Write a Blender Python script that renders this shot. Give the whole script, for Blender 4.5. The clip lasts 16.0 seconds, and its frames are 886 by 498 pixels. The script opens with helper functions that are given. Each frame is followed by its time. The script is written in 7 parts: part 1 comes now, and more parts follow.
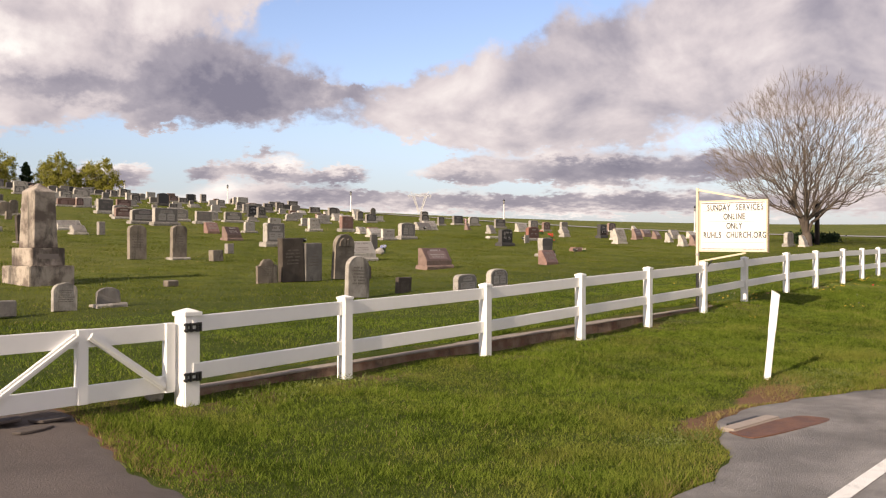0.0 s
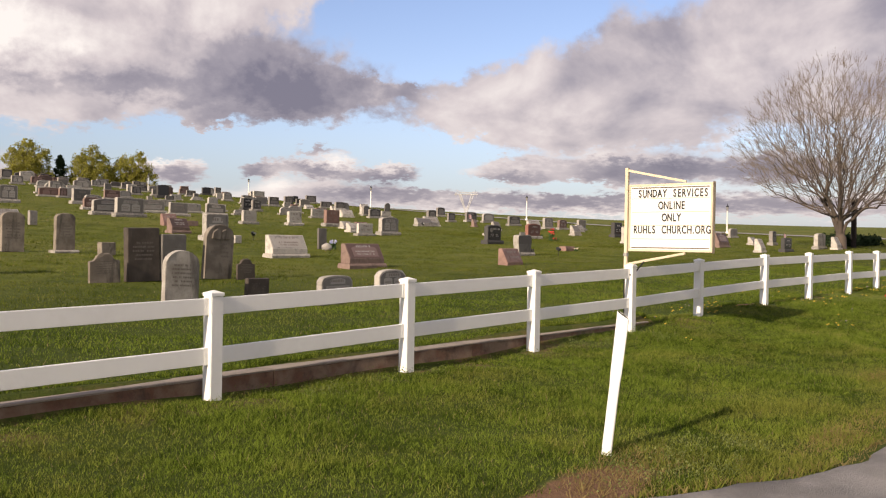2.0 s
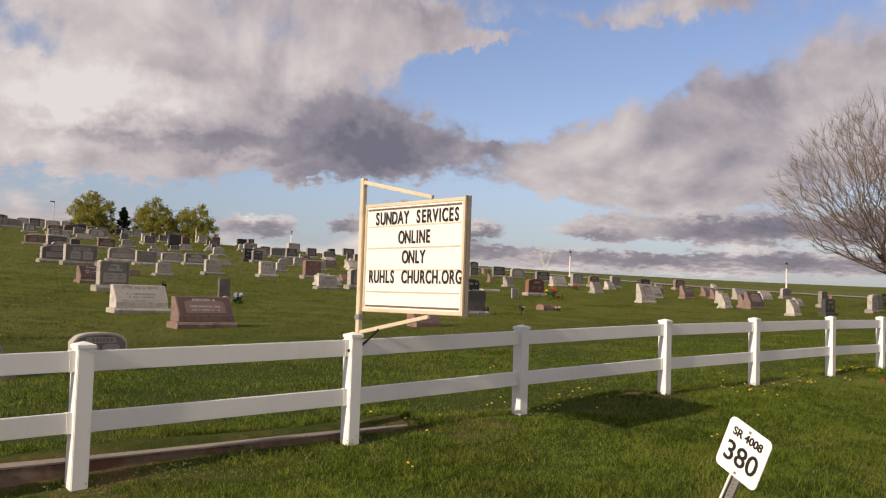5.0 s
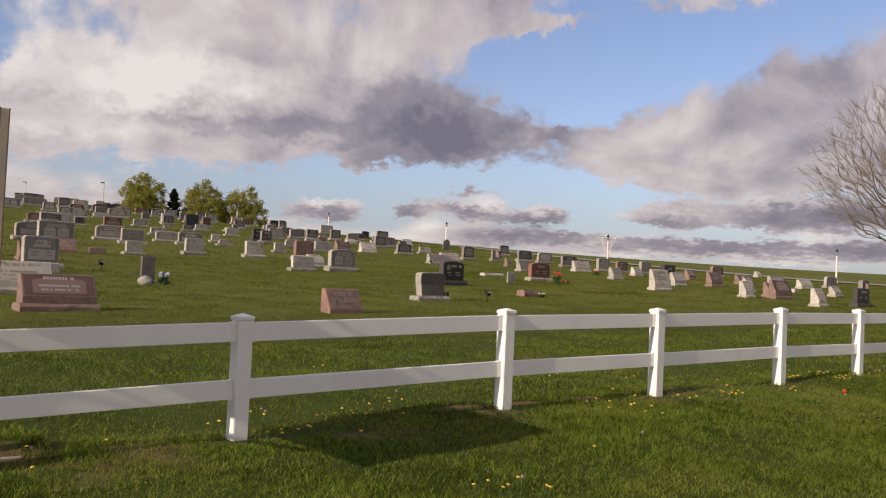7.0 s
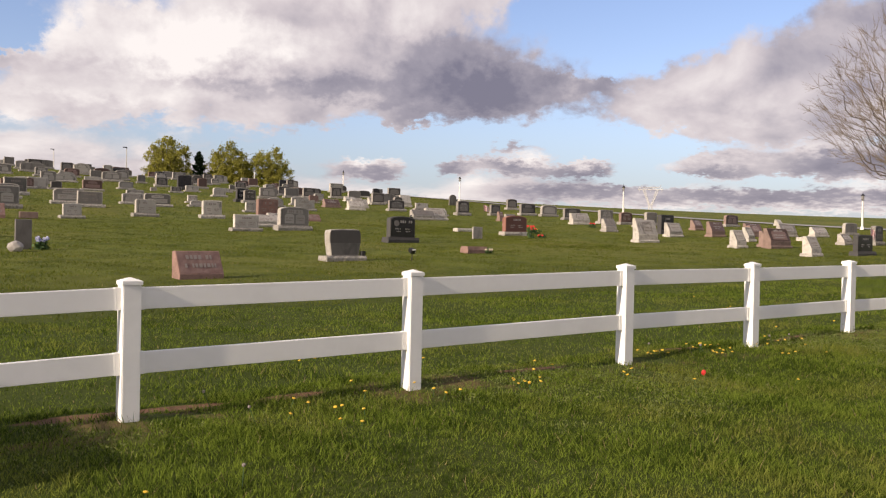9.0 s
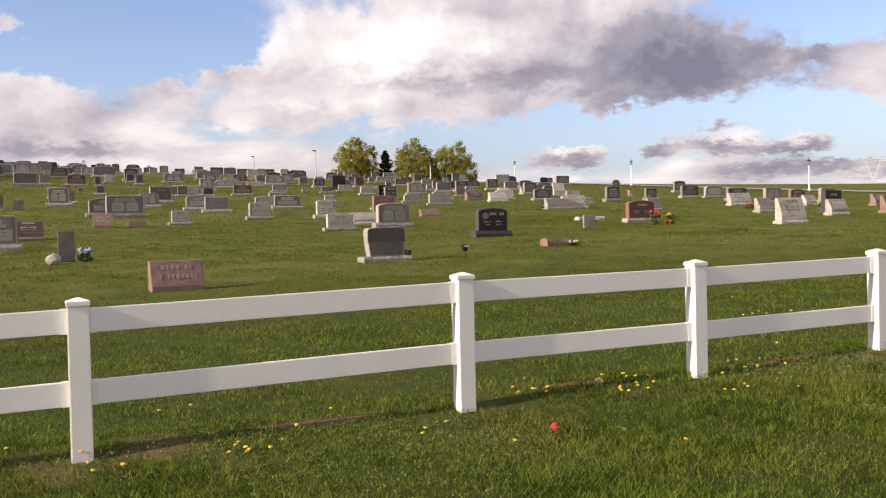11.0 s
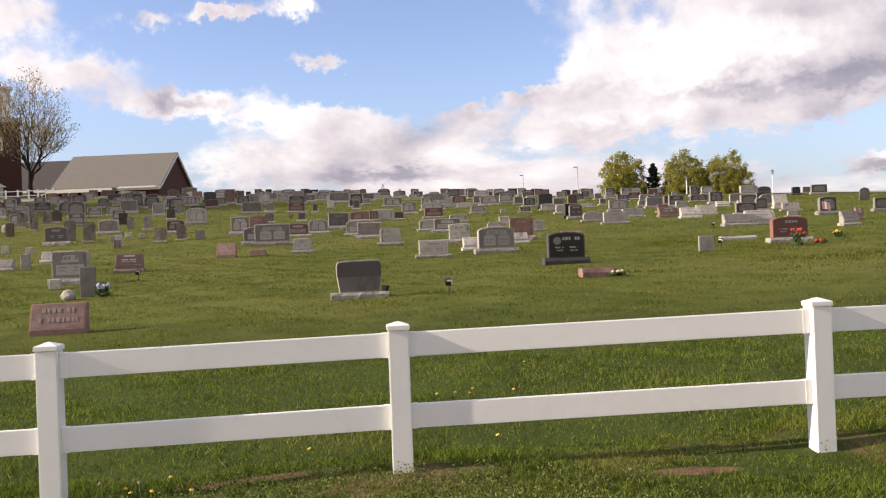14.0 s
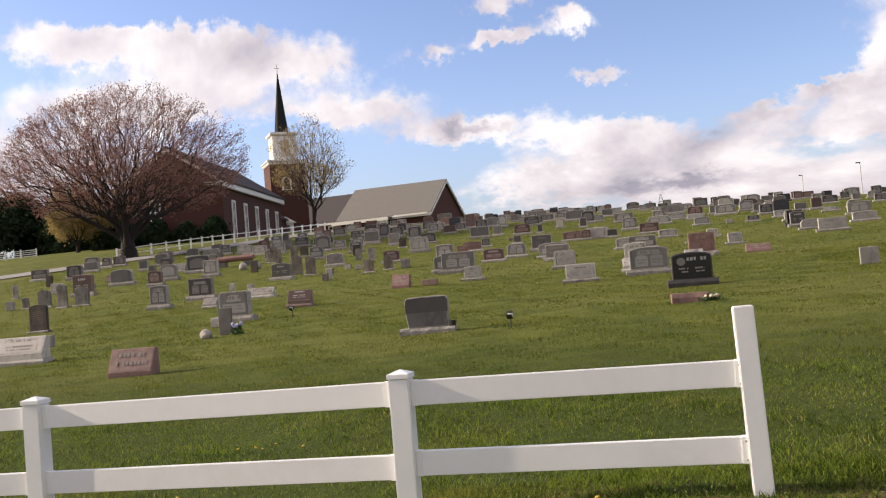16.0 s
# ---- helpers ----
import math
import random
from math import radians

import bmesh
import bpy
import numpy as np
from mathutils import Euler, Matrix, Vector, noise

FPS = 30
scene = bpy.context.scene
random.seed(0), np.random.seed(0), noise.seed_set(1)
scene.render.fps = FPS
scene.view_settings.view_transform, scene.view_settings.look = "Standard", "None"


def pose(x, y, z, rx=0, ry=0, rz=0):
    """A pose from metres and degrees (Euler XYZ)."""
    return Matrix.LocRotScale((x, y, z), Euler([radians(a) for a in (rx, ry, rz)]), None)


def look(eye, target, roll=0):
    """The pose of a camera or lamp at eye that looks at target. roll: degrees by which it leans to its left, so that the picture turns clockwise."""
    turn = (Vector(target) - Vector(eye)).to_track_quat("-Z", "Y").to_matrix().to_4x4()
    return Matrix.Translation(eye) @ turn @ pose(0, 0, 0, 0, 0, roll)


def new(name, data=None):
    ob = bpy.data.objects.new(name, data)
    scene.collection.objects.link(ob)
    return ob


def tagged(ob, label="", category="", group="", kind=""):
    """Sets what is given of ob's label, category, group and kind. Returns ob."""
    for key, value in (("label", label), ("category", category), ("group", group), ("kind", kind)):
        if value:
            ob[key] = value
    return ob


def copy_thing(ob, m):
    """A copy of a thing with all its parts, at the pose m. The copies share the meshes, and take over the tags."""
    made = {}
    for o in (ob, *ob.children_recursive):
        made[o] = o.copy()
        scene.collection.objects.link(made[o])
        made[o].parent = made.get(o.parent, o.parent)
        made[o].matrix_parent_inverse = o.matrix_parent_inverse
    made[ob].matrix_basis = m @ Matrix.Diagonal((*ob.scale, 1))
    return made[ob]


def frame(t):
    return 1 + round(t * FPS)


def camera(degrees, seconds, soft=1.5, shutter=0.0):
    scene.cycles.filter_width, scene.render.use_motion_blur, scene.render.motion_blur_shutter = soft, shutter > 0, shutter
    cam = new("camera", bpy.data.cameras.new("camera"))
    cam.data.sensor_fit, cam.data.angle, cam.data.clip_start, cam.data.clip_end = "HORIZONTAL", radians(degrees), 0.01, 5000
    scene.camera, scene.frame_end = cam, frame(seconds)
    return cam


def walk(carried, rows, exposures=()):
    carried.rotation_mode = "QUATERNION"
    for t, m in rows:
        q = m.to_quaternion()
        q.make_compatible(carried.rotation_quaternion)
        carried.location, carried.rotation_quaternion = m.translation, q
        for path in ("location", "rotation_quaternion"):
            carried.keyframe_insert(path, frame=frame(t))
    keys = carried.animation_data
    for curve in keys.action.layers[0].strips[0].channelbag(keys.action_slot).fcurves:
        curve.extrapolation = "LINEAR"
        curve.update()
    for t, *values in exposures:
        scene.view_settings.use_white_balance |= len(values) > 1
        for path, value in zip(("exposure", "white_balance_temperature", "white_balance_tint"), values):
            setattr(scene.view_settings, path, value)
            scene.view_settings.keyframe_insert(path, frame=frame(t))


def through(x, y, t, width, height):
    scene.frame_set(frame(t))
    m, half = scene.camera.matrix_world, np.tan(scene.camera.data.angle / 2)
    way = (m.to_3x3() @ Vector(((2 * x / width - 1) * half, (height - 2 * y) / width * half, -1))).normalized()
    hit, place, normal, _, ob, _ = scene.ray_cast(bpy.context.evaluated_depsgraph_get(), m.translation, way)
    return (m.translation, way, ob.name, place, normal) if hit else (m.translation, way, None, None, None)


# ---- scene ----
cam = camera(51.7, 16.0, soft=1.2)
PATH = [
    (0, (-4.929, -7.196, 1.433), (-3.358, -5.959, 1.43), 0.2),
    (0.5, (-3.634, -7.211, 1.416), (-2.024, -6.026, 1.361), 0.5),
    (1, (-2.336, -7.201, 1.407), (-0.755, -5.978, 1.355), 0.7),
    (1.5, (-1.02, -7.061, 1.407), (0.519, -5.783, 1.381), 1.0),
    (2, (0.25, -7.032, 1.401), (1.751, -5.711, 1.394), 1.0),
    (2.5, (1.494, -6.976, 1.405), (2.979, -5.637, 1.429), 1.2),
    (3, (2.684, -6.936, 1.395), (4.16, -5.588, 1.454), 1.3),
    (3.5, (3.877, -6.897, 1.431), (5.343, -5.54, 1.524), 1.2),
    (4, (5.061, -6.873, 1.442), (6.518, -5.508, 1.56), 1.4),
    (4.2, (5.522, -6.86, 1.466), (6.975, -5.49, 1.581), 1.4),
    (6.3, (10.03, -6.582, 1.528), (11.248, -4.999, 1.643), 3.0),
    (6.5, (10.477, -6.569, 1.545), (11.702, -4.992, 1.648), 2.9),
    (7, (11.494, -6.536, 1.566), (12.759, -4.989, 1.641), 2.6),
    (7.5, (12.542, -6.456, 1.605), (13.872, -4.965, 1.676), 2.3),
    (8, (13.574, -6.406, 1.609), (14.903, -4.912, 1.665), 2.0),
    (8.5, (14.628, -6.346, 1.638), (15.885, -4.791, 1.653), 1.5),
    (9, (15.658, -6.319, 1.661), (16.849, -4.713, 1.639), 1.2),
    (9.2, (16.082, -6.28, 1.674), (17.242, -4.651, 1.641), 1.0),
    (11.3, (20.467, -6.058, 1.789), (21.251, -4.218, 1.744), -1.1),
    (11.5, (20.912, -6.055, 1.803), (21.69, -4.214, 1.753), -0.9),
    (12, (22.042, -5.964, 1.815), (22.803, -4.115, 1.752), -1.0),
    (12.5, (23.146, -5.933, 1.844), (23.86, -4.067, 1.756), -0.8),
    (13, (24.305, -5.843, 1.858), (24.822, -3.912, 1.791), -1.2),
    (13.5, (25.477, -5.763, 1.889), (25.832, -3.796, 1.864), -1.9),
    (14, (26.627, -5.684, 1.909), (26.807, -3.692, 1.919), -2.2),
    (14.5, (27.77, -5.622, 1.946), (27.756, -3.623, 1.987), -1.2),
    (15, (28.903, -5.589, 1.98), (28.746, -3.597, 2.057), -1.3),
    (15.5, (29.979, -5.598, 2.022), (29.704, -3.619, 2.126), -0.9),
    (16, (31.038, -5.53, 2.032), (30.599, -3.581, 2.111), -4.7),
]

EXPOSURE = 0.40
# the camera's own automatic exposure, in stops
LEVELS = ((0.0, 0.05), (1.5, 0.0), (3.5, -0.32), (4.2, -0.42), (6.3, -0.48), (7.5, -0.30), (9.0, -0.08), (11.5, 0.08), (14.0, 0.20), (16.0, 0.15))
walk(cam, [(t, look(eye, target, roll)) for t, eye, target, roll in PATH], [(t, EXPOSURE + k, 6900 - 25 * t, 15) for t, k in LEVELS])


# ---- light ----
SUN_AZ, SUN_EL = 183.5, 24.0  # where the sun stands, degrees from +x and above the horizon
sun = new("sun", bpy.data.lights.new("sun", "SUN"))
sun.data.energy, sun.data.angle, sun.data.color = 5.0, radians(0.6), (1.0, 0.86, 0.68)
sun.matrix_world = look((math.cos(radians(SUN_AZ)) * math.cos(radians(SUN_EL)), math.sin(radians(SUN_AZ)) * math.cos(radians(SUN_EL)), math.sin(radians(SUN_EL))), (0, 0, 0))


class Nodes:
    """Short hand for building node trees."""

    def __init__(self, tree):
        self.t = tree
        tree.nodes.clear()

    def put(self, kind, **inputs):
        n = self.t.nodes.new(kind)
        for key, v in inputs.items():
            self.set(n.inputs[key.replace("_", " ")], v)
        return n

    def set(self, socket, v):
        if isinstance(v, bpy.types.NodeSocket):
            self.t.links.new(v, socket)
        else:
            socket.default_value = v

    def math(self, op, a, b=0.0, c=0.0, clamp=False):
        n = self.t.nodes.new("ShaderNodeMath")
        n.operation, n.use_clamp = op, clamp
        for i, v in enumerate((a, b, c)):
            self.set(n.inputs[i], v)
        return n.outputs[0]

    def ramp(self, fac, lo, hi, a=0.0, b=1.0):
        n = self.t.nodes.new("ShaderNodeMapRange")
        n.interpolation_type = "SMOOTHSTEP"
        for i, v in enumerate((fac, lo, hi, a, b)):
            self.set(n.inputs[i], v)
        return n.outputs[0]

    def mix(self, fac, a, b, blend="MIX"):
        n = self.t.nodes.new("ShaderNodeMix")
        n.data_type, n.blend_type = "RGBA", blend
        for i, v in ((0, fac), (6, a), (7, b)):
            if i and isinstance(v, tuple) and len(v) == 3:
                v = (*v, 1)
            self.set(n.inputs[i], v)
        return n.outputs[2]

    def noise(self, vec, scale, detail=4.0, rough=0.55, dist=0.0):
        n = self.put("ShaderNodeTexNoise", Scale=scale, Detail=detail, Roughness=rough, Distortion=dist)
        if vec is not None:
            self.set(n.inputs["Vector"], vec)
        return n.outputs["Fac"]


def sky():
    w = bpy.data.worlds.new("sky")
    scene.world = w
    w.use_nodes = True
    N = Nodes(w.node_tree)
    tc = N.put("ShaderNodeTexCoord").outputs["Generated"]
    sep = N.put("ShaderNodeSeparateXYZ", Vector=tc)
    x, y, z = sep.outputs
    az = N.math("MULTIPLY", N.math("ARCTAN2", y, x), 57.2958)
    el = N.math("MULTIPLY", N.math("ARCSINE", z), 57.2958)
    nish = N.t.nodes.new("ShaderNodeTexSky")
    nish.sky_type, nish.sun_disc = "NISHITA", False
    nish.sun_elevation, nish.sun_rotation = radians(SUN_EL), radians(90 - SUN_AZ)
    nish.air_density, nish.dust_density = 1.0, 0.8
    dim = N.ramp(el, 0.0, 11.0, 0.62, 0.88)
    blue = N.mix(1.0, nish.outputs[0], N.put("ShaderNodeCombineXYZ", X=N.math("MULTIPLY", dim, 0.162), Y=N.math("MULTIPLY", dim, 0.160), Z=N.math("MULTIPLY", dim, 0.186)).outputs[0], "MULTIPLY")
    # the clouds get flatter and smaller towards the horizon
    lay = N.math("MULTIPLY", N.math("LOGARITHM", N.math("ADD", N.math("MAXIMUM", el, 0.0), 2.0), 2.718), 9.0)
    vec = N.put("ShaderNodeCombineXYZ", X=N.math("MULTIPLY", az, 0.36), Y=N.math("MULTIPLY", lay, 0.62), Z=1.3).outputs[0]
    vec_lit = N.put("ShaderNodeCombineXYZ", X=N.math("ADD", N.math("MULTIPLY", az, 0.36), 0.55), Y=N.math("ADD", N.math("MULTIPLY", lay, 0.62), 0.5), Z=1.3).outputs[0]
    big = N.noise(vec, 0.34, 9.0, 0.56, 0.25)
    big_lit = N.noise(vec_lit, 0.34, 5.0, 0.52, 0.25)
    fine = N.noise(vec, 1.7, 6.0, 0.6)

    # ragged, billowing outlines
    wave_a = N.noise(vec, 1.1, 5.0, 0.6)
    wave_e = N.noise(vec_lit, 1.1, 5.0, 0.6)
    az_w = N.math("MULTIPLY_ADD", N.math("SUBTRACT", wave_a, 0.5), N.ramp(el, 3.5, 9.0, 3.0, 7.0), az)
    el_w = N.math("MULTIPLY_ADD", N.math("SUBTRACT", wave_e, 0.5), N.ramp(el, 3.5, 9.0, 0.9, 3.2), el)

    puff = N.noise(vec, 3.4, 4.0, 0.6)
    el_w = N.math("MULTIPLY_ADD", N.math("SUBTRACT", puff, 0.5), 1.5, el_w)

    def blob(a, e, sa, se):
        da = N.math("DIVIDE", N.math("SUBTRACT", az_w, a), sa)
        de = N.math("DIVIDE", N.math("SUBTRACT", el_w, e), se)
        r = N.math("ADD", N.math("MULTIPLY", da, da), N.math("MULTIPLY", de, de))
        return N.math("EXPONENT", N.math("MULTIPLY", r, -1.0))

    def total(items):
        acc = 0.0
        for a, e, sa, se, k in items:
            acc = N.math("MULTIPLY_ADD", blob(a, e, sa, se), k, acc)
        return acc

    # beyond the part that is seen the sky goes on half covered
    beyond = N.math("ADD", N.ramp(az, 132.0, 150.0, 0.0, 0.36), N.ramp(az, 4.0, -12.0, 0.0, 0.36))
    above = N.math("ADD", N.math("MAXIMUM", beyond, N.ramp(el, 17.0, 24.0, 0.0, 0.22)), 0.0)
    dens = N.math("ADD", N.math("MULTIPLY_ADD", big, 0.8, -0.40), N.math("ADD", total(CLOUDS), above))
    dens = N.math("MULTIPLY_ADD", N.math("SUBTRACT", fine, 0.5), N.ramp(el, 2.0, 9.0, 0.42, 0.26), dens)
    dens = N.math("ADD", dens, N.ramp(el, 7.5, 4.0, 0.0, 0.10))
    mask = N.ramp(dens, 0.10, 0.40)
    thick = N.ramp(dens, 0.2, 0.8)
    lit = N.math("MULTIPLY_ADD", N.math("SUBTRACT", big, big_lit), 1.35, 0.64)
    lit = N.math("ADD", N.math("MULTIPLY_ADD", thick, -0.12, lit), total(LIGHT))
    lit = N.math("MULTIPLY_ADD", N.math("SUBTRACT", fine, 0.5), 0.22, lit, clamp=True)
    ramp = N.put("ShaderNodeValToRGB", Fac=lit)
    cols = ((0.0, (0.195, 0.185, 0.24)), (0.35, (0.35, 0.328, 0.375)), (0.65, (0.64, 0.59, 0.60)), (1.0, (0.95, 0.915, 0.875)))
    els = ramp.color_ramp.elements
    while len(els) < len(cols):
        els.new(0.5)
    for e, (p, c) in zip(els, cols):
        e.position, e.color = p, (*c, 1)
    haze = N.ramp(el, -1.0, 7.0, 0.5, 0.0)
    col = N.mix(N.math("MULTIPLY", mask, 0.95), N.mix(haze, blue, (0.38, 0.50, 0.74)), ramp.outputs[0])
    bg = N.put("ShaderNodeBackground", Color=col, Strength=0.84)
    out = N.put("ShaderNodeOutputWorld")
    N.t.links.new(bg.outputs[0], out.inputs[0])


# clouds: azimuth, elevation, half widths in degrees, weight
CLOUDS = (
    (71, 10.6, 6.5, 2.3, 0.85), (64, 11.5, 6, 2.2, 0.6), (57, 13.8, 8, 2.0, 0.6), (68, 16.5, 9, 2.6, 0.5), (74, 8.0, 5.5, 0.9, 0.5), (60, 9.2, 5, 1.2, 0.65), (52.0, 9.6, 5.4, 1.9, 1.0), (45.5, 9.6, 2.0, 0.5, 0.5), (51, 15.6, 5, 1.4, 0.4), (53, 17.6, 8, 1.3, 0.5), (31, 18.0, 5, 0.9, 0.4),
    (56, 7.3, 2.2, 0.5, 0.5), (64, 7.4, 4, 0.9, 0.45),
    (40, 8.6, 5, 1.5, 0.65), (33, 9.3, 5.5, 2.2, 0.75), (25, 11.5, 7, 3.3, 0.8), (14, 12.5, 8, 5.0, 0.8), (33, 7.0, 8, 1.0, 0.5), (42, 15.2, 7, 2.0, -0.5), (36, 14.6, 4, 1.4, -0.3), (50, 17.4, 4, 0.7, 0.4), (44, 16.2, 5, 0.6, 0.55), (39, 13.6, 3, 0.5, 0.35), (38, 17.4, 3, 0.7, 0.3),
    (53.5, 6.2, 7, 0.8, -0.22), (60, 5.2, 6, 1.0, -0.12), (40.5, 5.9, 3, 0.6, -0.2), (80, 10.9, 3.0, 1.4, -0.45), (86, 12.5, 7, 2.5, -0.3),
    (49.4, 5.7, 1.8, 0.4, 0.6), (49.0, 4.6, 2.4, 0.5, 0.85), (52.6, 4.5, 1.0, 0.5, 0.8), (58.0, 4.2, 2.2, 0.6, 0.75), (44.6, 4.4, 1.8, 0.45, 0.8), (37.0, 4.8, 2.2, 0.7, 0.95), (29.5, 4.8, 4.0, 0.75, 1.1), (21.5, 4.9, 3, 0.6, 0.8),
    (30, 2.7, 22, 0.55, 0.65), (46, 3.3, 5, 0.45, 0.5), (75, 3.2, 12, 0.9, 0.4), (40.5, 3.9, 2.0, 0.4, -0.4), (33.5, 3.8, 1.5, 0.35, -0.3), (55.0, 4.4, 0.9, 0.6, -0.3), (47, 6.6, 9, 0.5, -0.2),
    (86, 7.2, 8, 1.6, 0.48), (93, 8.6, 4, 0.9, 0.4), (100.5, 9.7, 4.5, 1.0, 0.6), (94, 6.2, 8, 1.2, 0.42), (84, 4.8, 9, 0.9, 0.5), (103, 7.2, 3.5, 0.8, -0.2),
    (122, 15.6, 7, 1.1, 0.6), (113, 14.4, 6, 1.5, 0.6), (108, 11.3, 4.5, 0.9, 0.45), (120, 12.2, 7, 1.3, 0.45), (128, 8.5, 9, 3.0, 0.4), (117, 17.5, 6, 0.9, -0.3),
    (92.4, 12.2, 2.0, 0.7, 0.52), (97.7, 16.9, 2.2, 0.6, 0.45), (97.8, 15.0, 1.5, 0.5, 0.6), (94.2, 15.7, 1.6, 0.7, 0.5), (101.8, 14.6, 1.8, 0.7, 0.4), (79.5, 9.6, 3.0, 0.6, 0.6), (76.5, 7.2, 2.5, 0.9, 0.4), (82.5, 8.7, 1.6, 0.5, 0.4))
# where they are lit and where their shaded undersides show
LIGHT = (
    (29.5, 5.6, 3.5, 0.4, 0.26), (49, 5.1, 2.0, 0.32, 0.26), (44.6, 4.8, 1.8, 0.3, 0.26), (58, 4.8, 2.0, 0.35, 0.26), (31, 3.6, 14, 0.25, 0.22),
    (30, 12, 14, 4, -0.22), (46, 13, 9, 3, -0.14), (75, 13, 6, 3, 0.15),
    (72.0, 10.8, 5.0, 1.9, 0.5), (66.0, 11.8, 5.0, 1.4, 0.45), (74, 8.1, 5, 0.7, 0.2), (59, 14.6, 8, 1.6, 0.14), (68, 16.5, 8, 2.0, 0.10), (51.0, 9.2, 5.0, 1.9, -0.66), (60.5, 9.0, 3.5, 0.7, -0.24), (67.5, 8.9, 3.0, 0.5, -0.22), (55, 12.0, 5, 0.8, -0.2),
    (37, 9.0, 6, 2.2, 0.24), (25, 11.5, 9, 3.5, 0.22), (28.0, 5.0, 4.6, 0.9, -0.5), (21, 4.8, 4, 0.8, -0.36),
    (49, 4.4, 3.0, 0.5, -0.34), (57.8, 3.9, 3, 0.45, -0.28), (53, 4.2, 1.3, 0.4, -0.3), (37, 4.3, 2.6, 0.35, -0.3), (37, 5.3, 2.0, 0.4, 0.15), (44.2, 4.1, 2.4, 0.4, -0.34), (31, 3.0, 14, 0.4, -0.34), (45, 3.3, 5, 0.4, -0.25), (33, 2.0, 16, 0.3, 0.25), (118, 14, 14, 5, 0.26), (96, 8.5, 12, 3, 0.22), (80, 5.2, 10, 1.6, 0.12), (88, 5.0, 4, 0.45, -0.34), (99.8, 9.6, 2.2, 0.5, -0.3), (56, 3.0, 8, 1.5, 0.16), (88, 6.5, 8, 1.6, 0.0), (94, 14, 6, 4, 0.12))
sky()


# ---- materials ----
def material(name, base, rough=0.8, vary=0.25, scale=6.0, fine=60.0, bump=0.15, second=None, spread=0.5, metal=0.0, stain=0.0, per_object=0.12, spec=0.5, vertical=False):
    """A surface with variation at two scales and fine relief. second: another colour that shows in patches; stain: dark weathering."""
    m = bpy.data.materials.new(name)
    m.use_nodes = True
    N = Nodes(m.node_tree)
    vec = N.put("ShaderNodeTexCoord").outputs["Object"]
    rnd = N.put("ShaderNodeObjectInfo").outputs["Random"]
    off = N.put("ShaderNodeVectorMath")
    off.operation = "ADD"
    N.set(off.inputs[0], vec)
    N.set(off.inputs[1], N.put("ShaderNodeCombineXYZ", X=N.math("MULTIPLY", rnd, 37.0), Y=N.math("MULTIPLY", rnd, 11.0)).outputs[0])
    vec = off.outputs[0]
    a = N.noise(vec, scale, 5.0, 0.6)
    b = N.noise(vec, fine, 4.0, 0.65)
    col = (*base, 1)
    if second:
        col = N.mix(N.ramp(a, 0.5 - spread * 0.3, 0.5 + spread * 0.3), col, (*second, 1))
    k = N.math("ADD", N.math("MULTIPLY_ADD", a, vary * 1.6, 1.0 - vary * 0.8), N.math("MULTIPLY_ADD", b, vary, -vary * 0.5))
    k = N.math("ADD", k, N.math("MULTIPLY_ADD", rnd, per_object * 2, -per_object))
    grey = N.put("ShaderNodeCombineXYZ", X=k, Y=k, Z=k).outputs[0]
    col = N.mix(1.0, col, grey, "MULTIPLY")
    if stain:
        # streaks run downwards on upright stone
        run = N.put("ShaderNodeMapping", Vector=vec, Scale=(1.6, 1.6, 0.45)).outputs[0] if vertical else vec
        c = N.noise(run, scale * 0.7, 7.0, 0.7, 0.6)
        col = N.mix(N.math("MULTIPLY", N.ramp(c, 0.48, 0.66), stain), col, (0.035, 0.032, 0.028, 1))
    p = N.put("ShaderNodeBsdfPrincipled", Base_Color=col, Metallic=metal)
    N.set(p.inputs["Roughness"], N.math("MULTIPLY_ADD", b, 0.2, rough - 0.1, clamp=True))
    N.set(p.inputs["Specular IOR Level"], spec)
    if bump:
        bn = N.put("ShaderNodeBump", Strength=bump, Distance=0.02, Height=b)
        N.set(p.inputs["Normal"], bn.outputs[0])
    N.t.links.new(p.outputs[0], N.put("ShaderNodeOutputMaterial").inputs[0])
    return m


# patches of bare earth: middle and half widths
EARTH = ((5.5, -3.72, 0.9, 0.30), (3.9, -3.75, 1.0, 0.28), (21.53, 0.13, 0.50, 0.11), (23.79, 0.27, 0.40, 0.10), (25.92, 0.21, 0.35, 0.09), (17.46, 0.27, 0.50, 0.13), (18.07, 0.29, 0.50, 0.10), (18.99, 0.23, 0.40, 0.09), (25.86, 0.19, 0.40, 0.09), (28.58, -0.39, 0.30, 0.10))


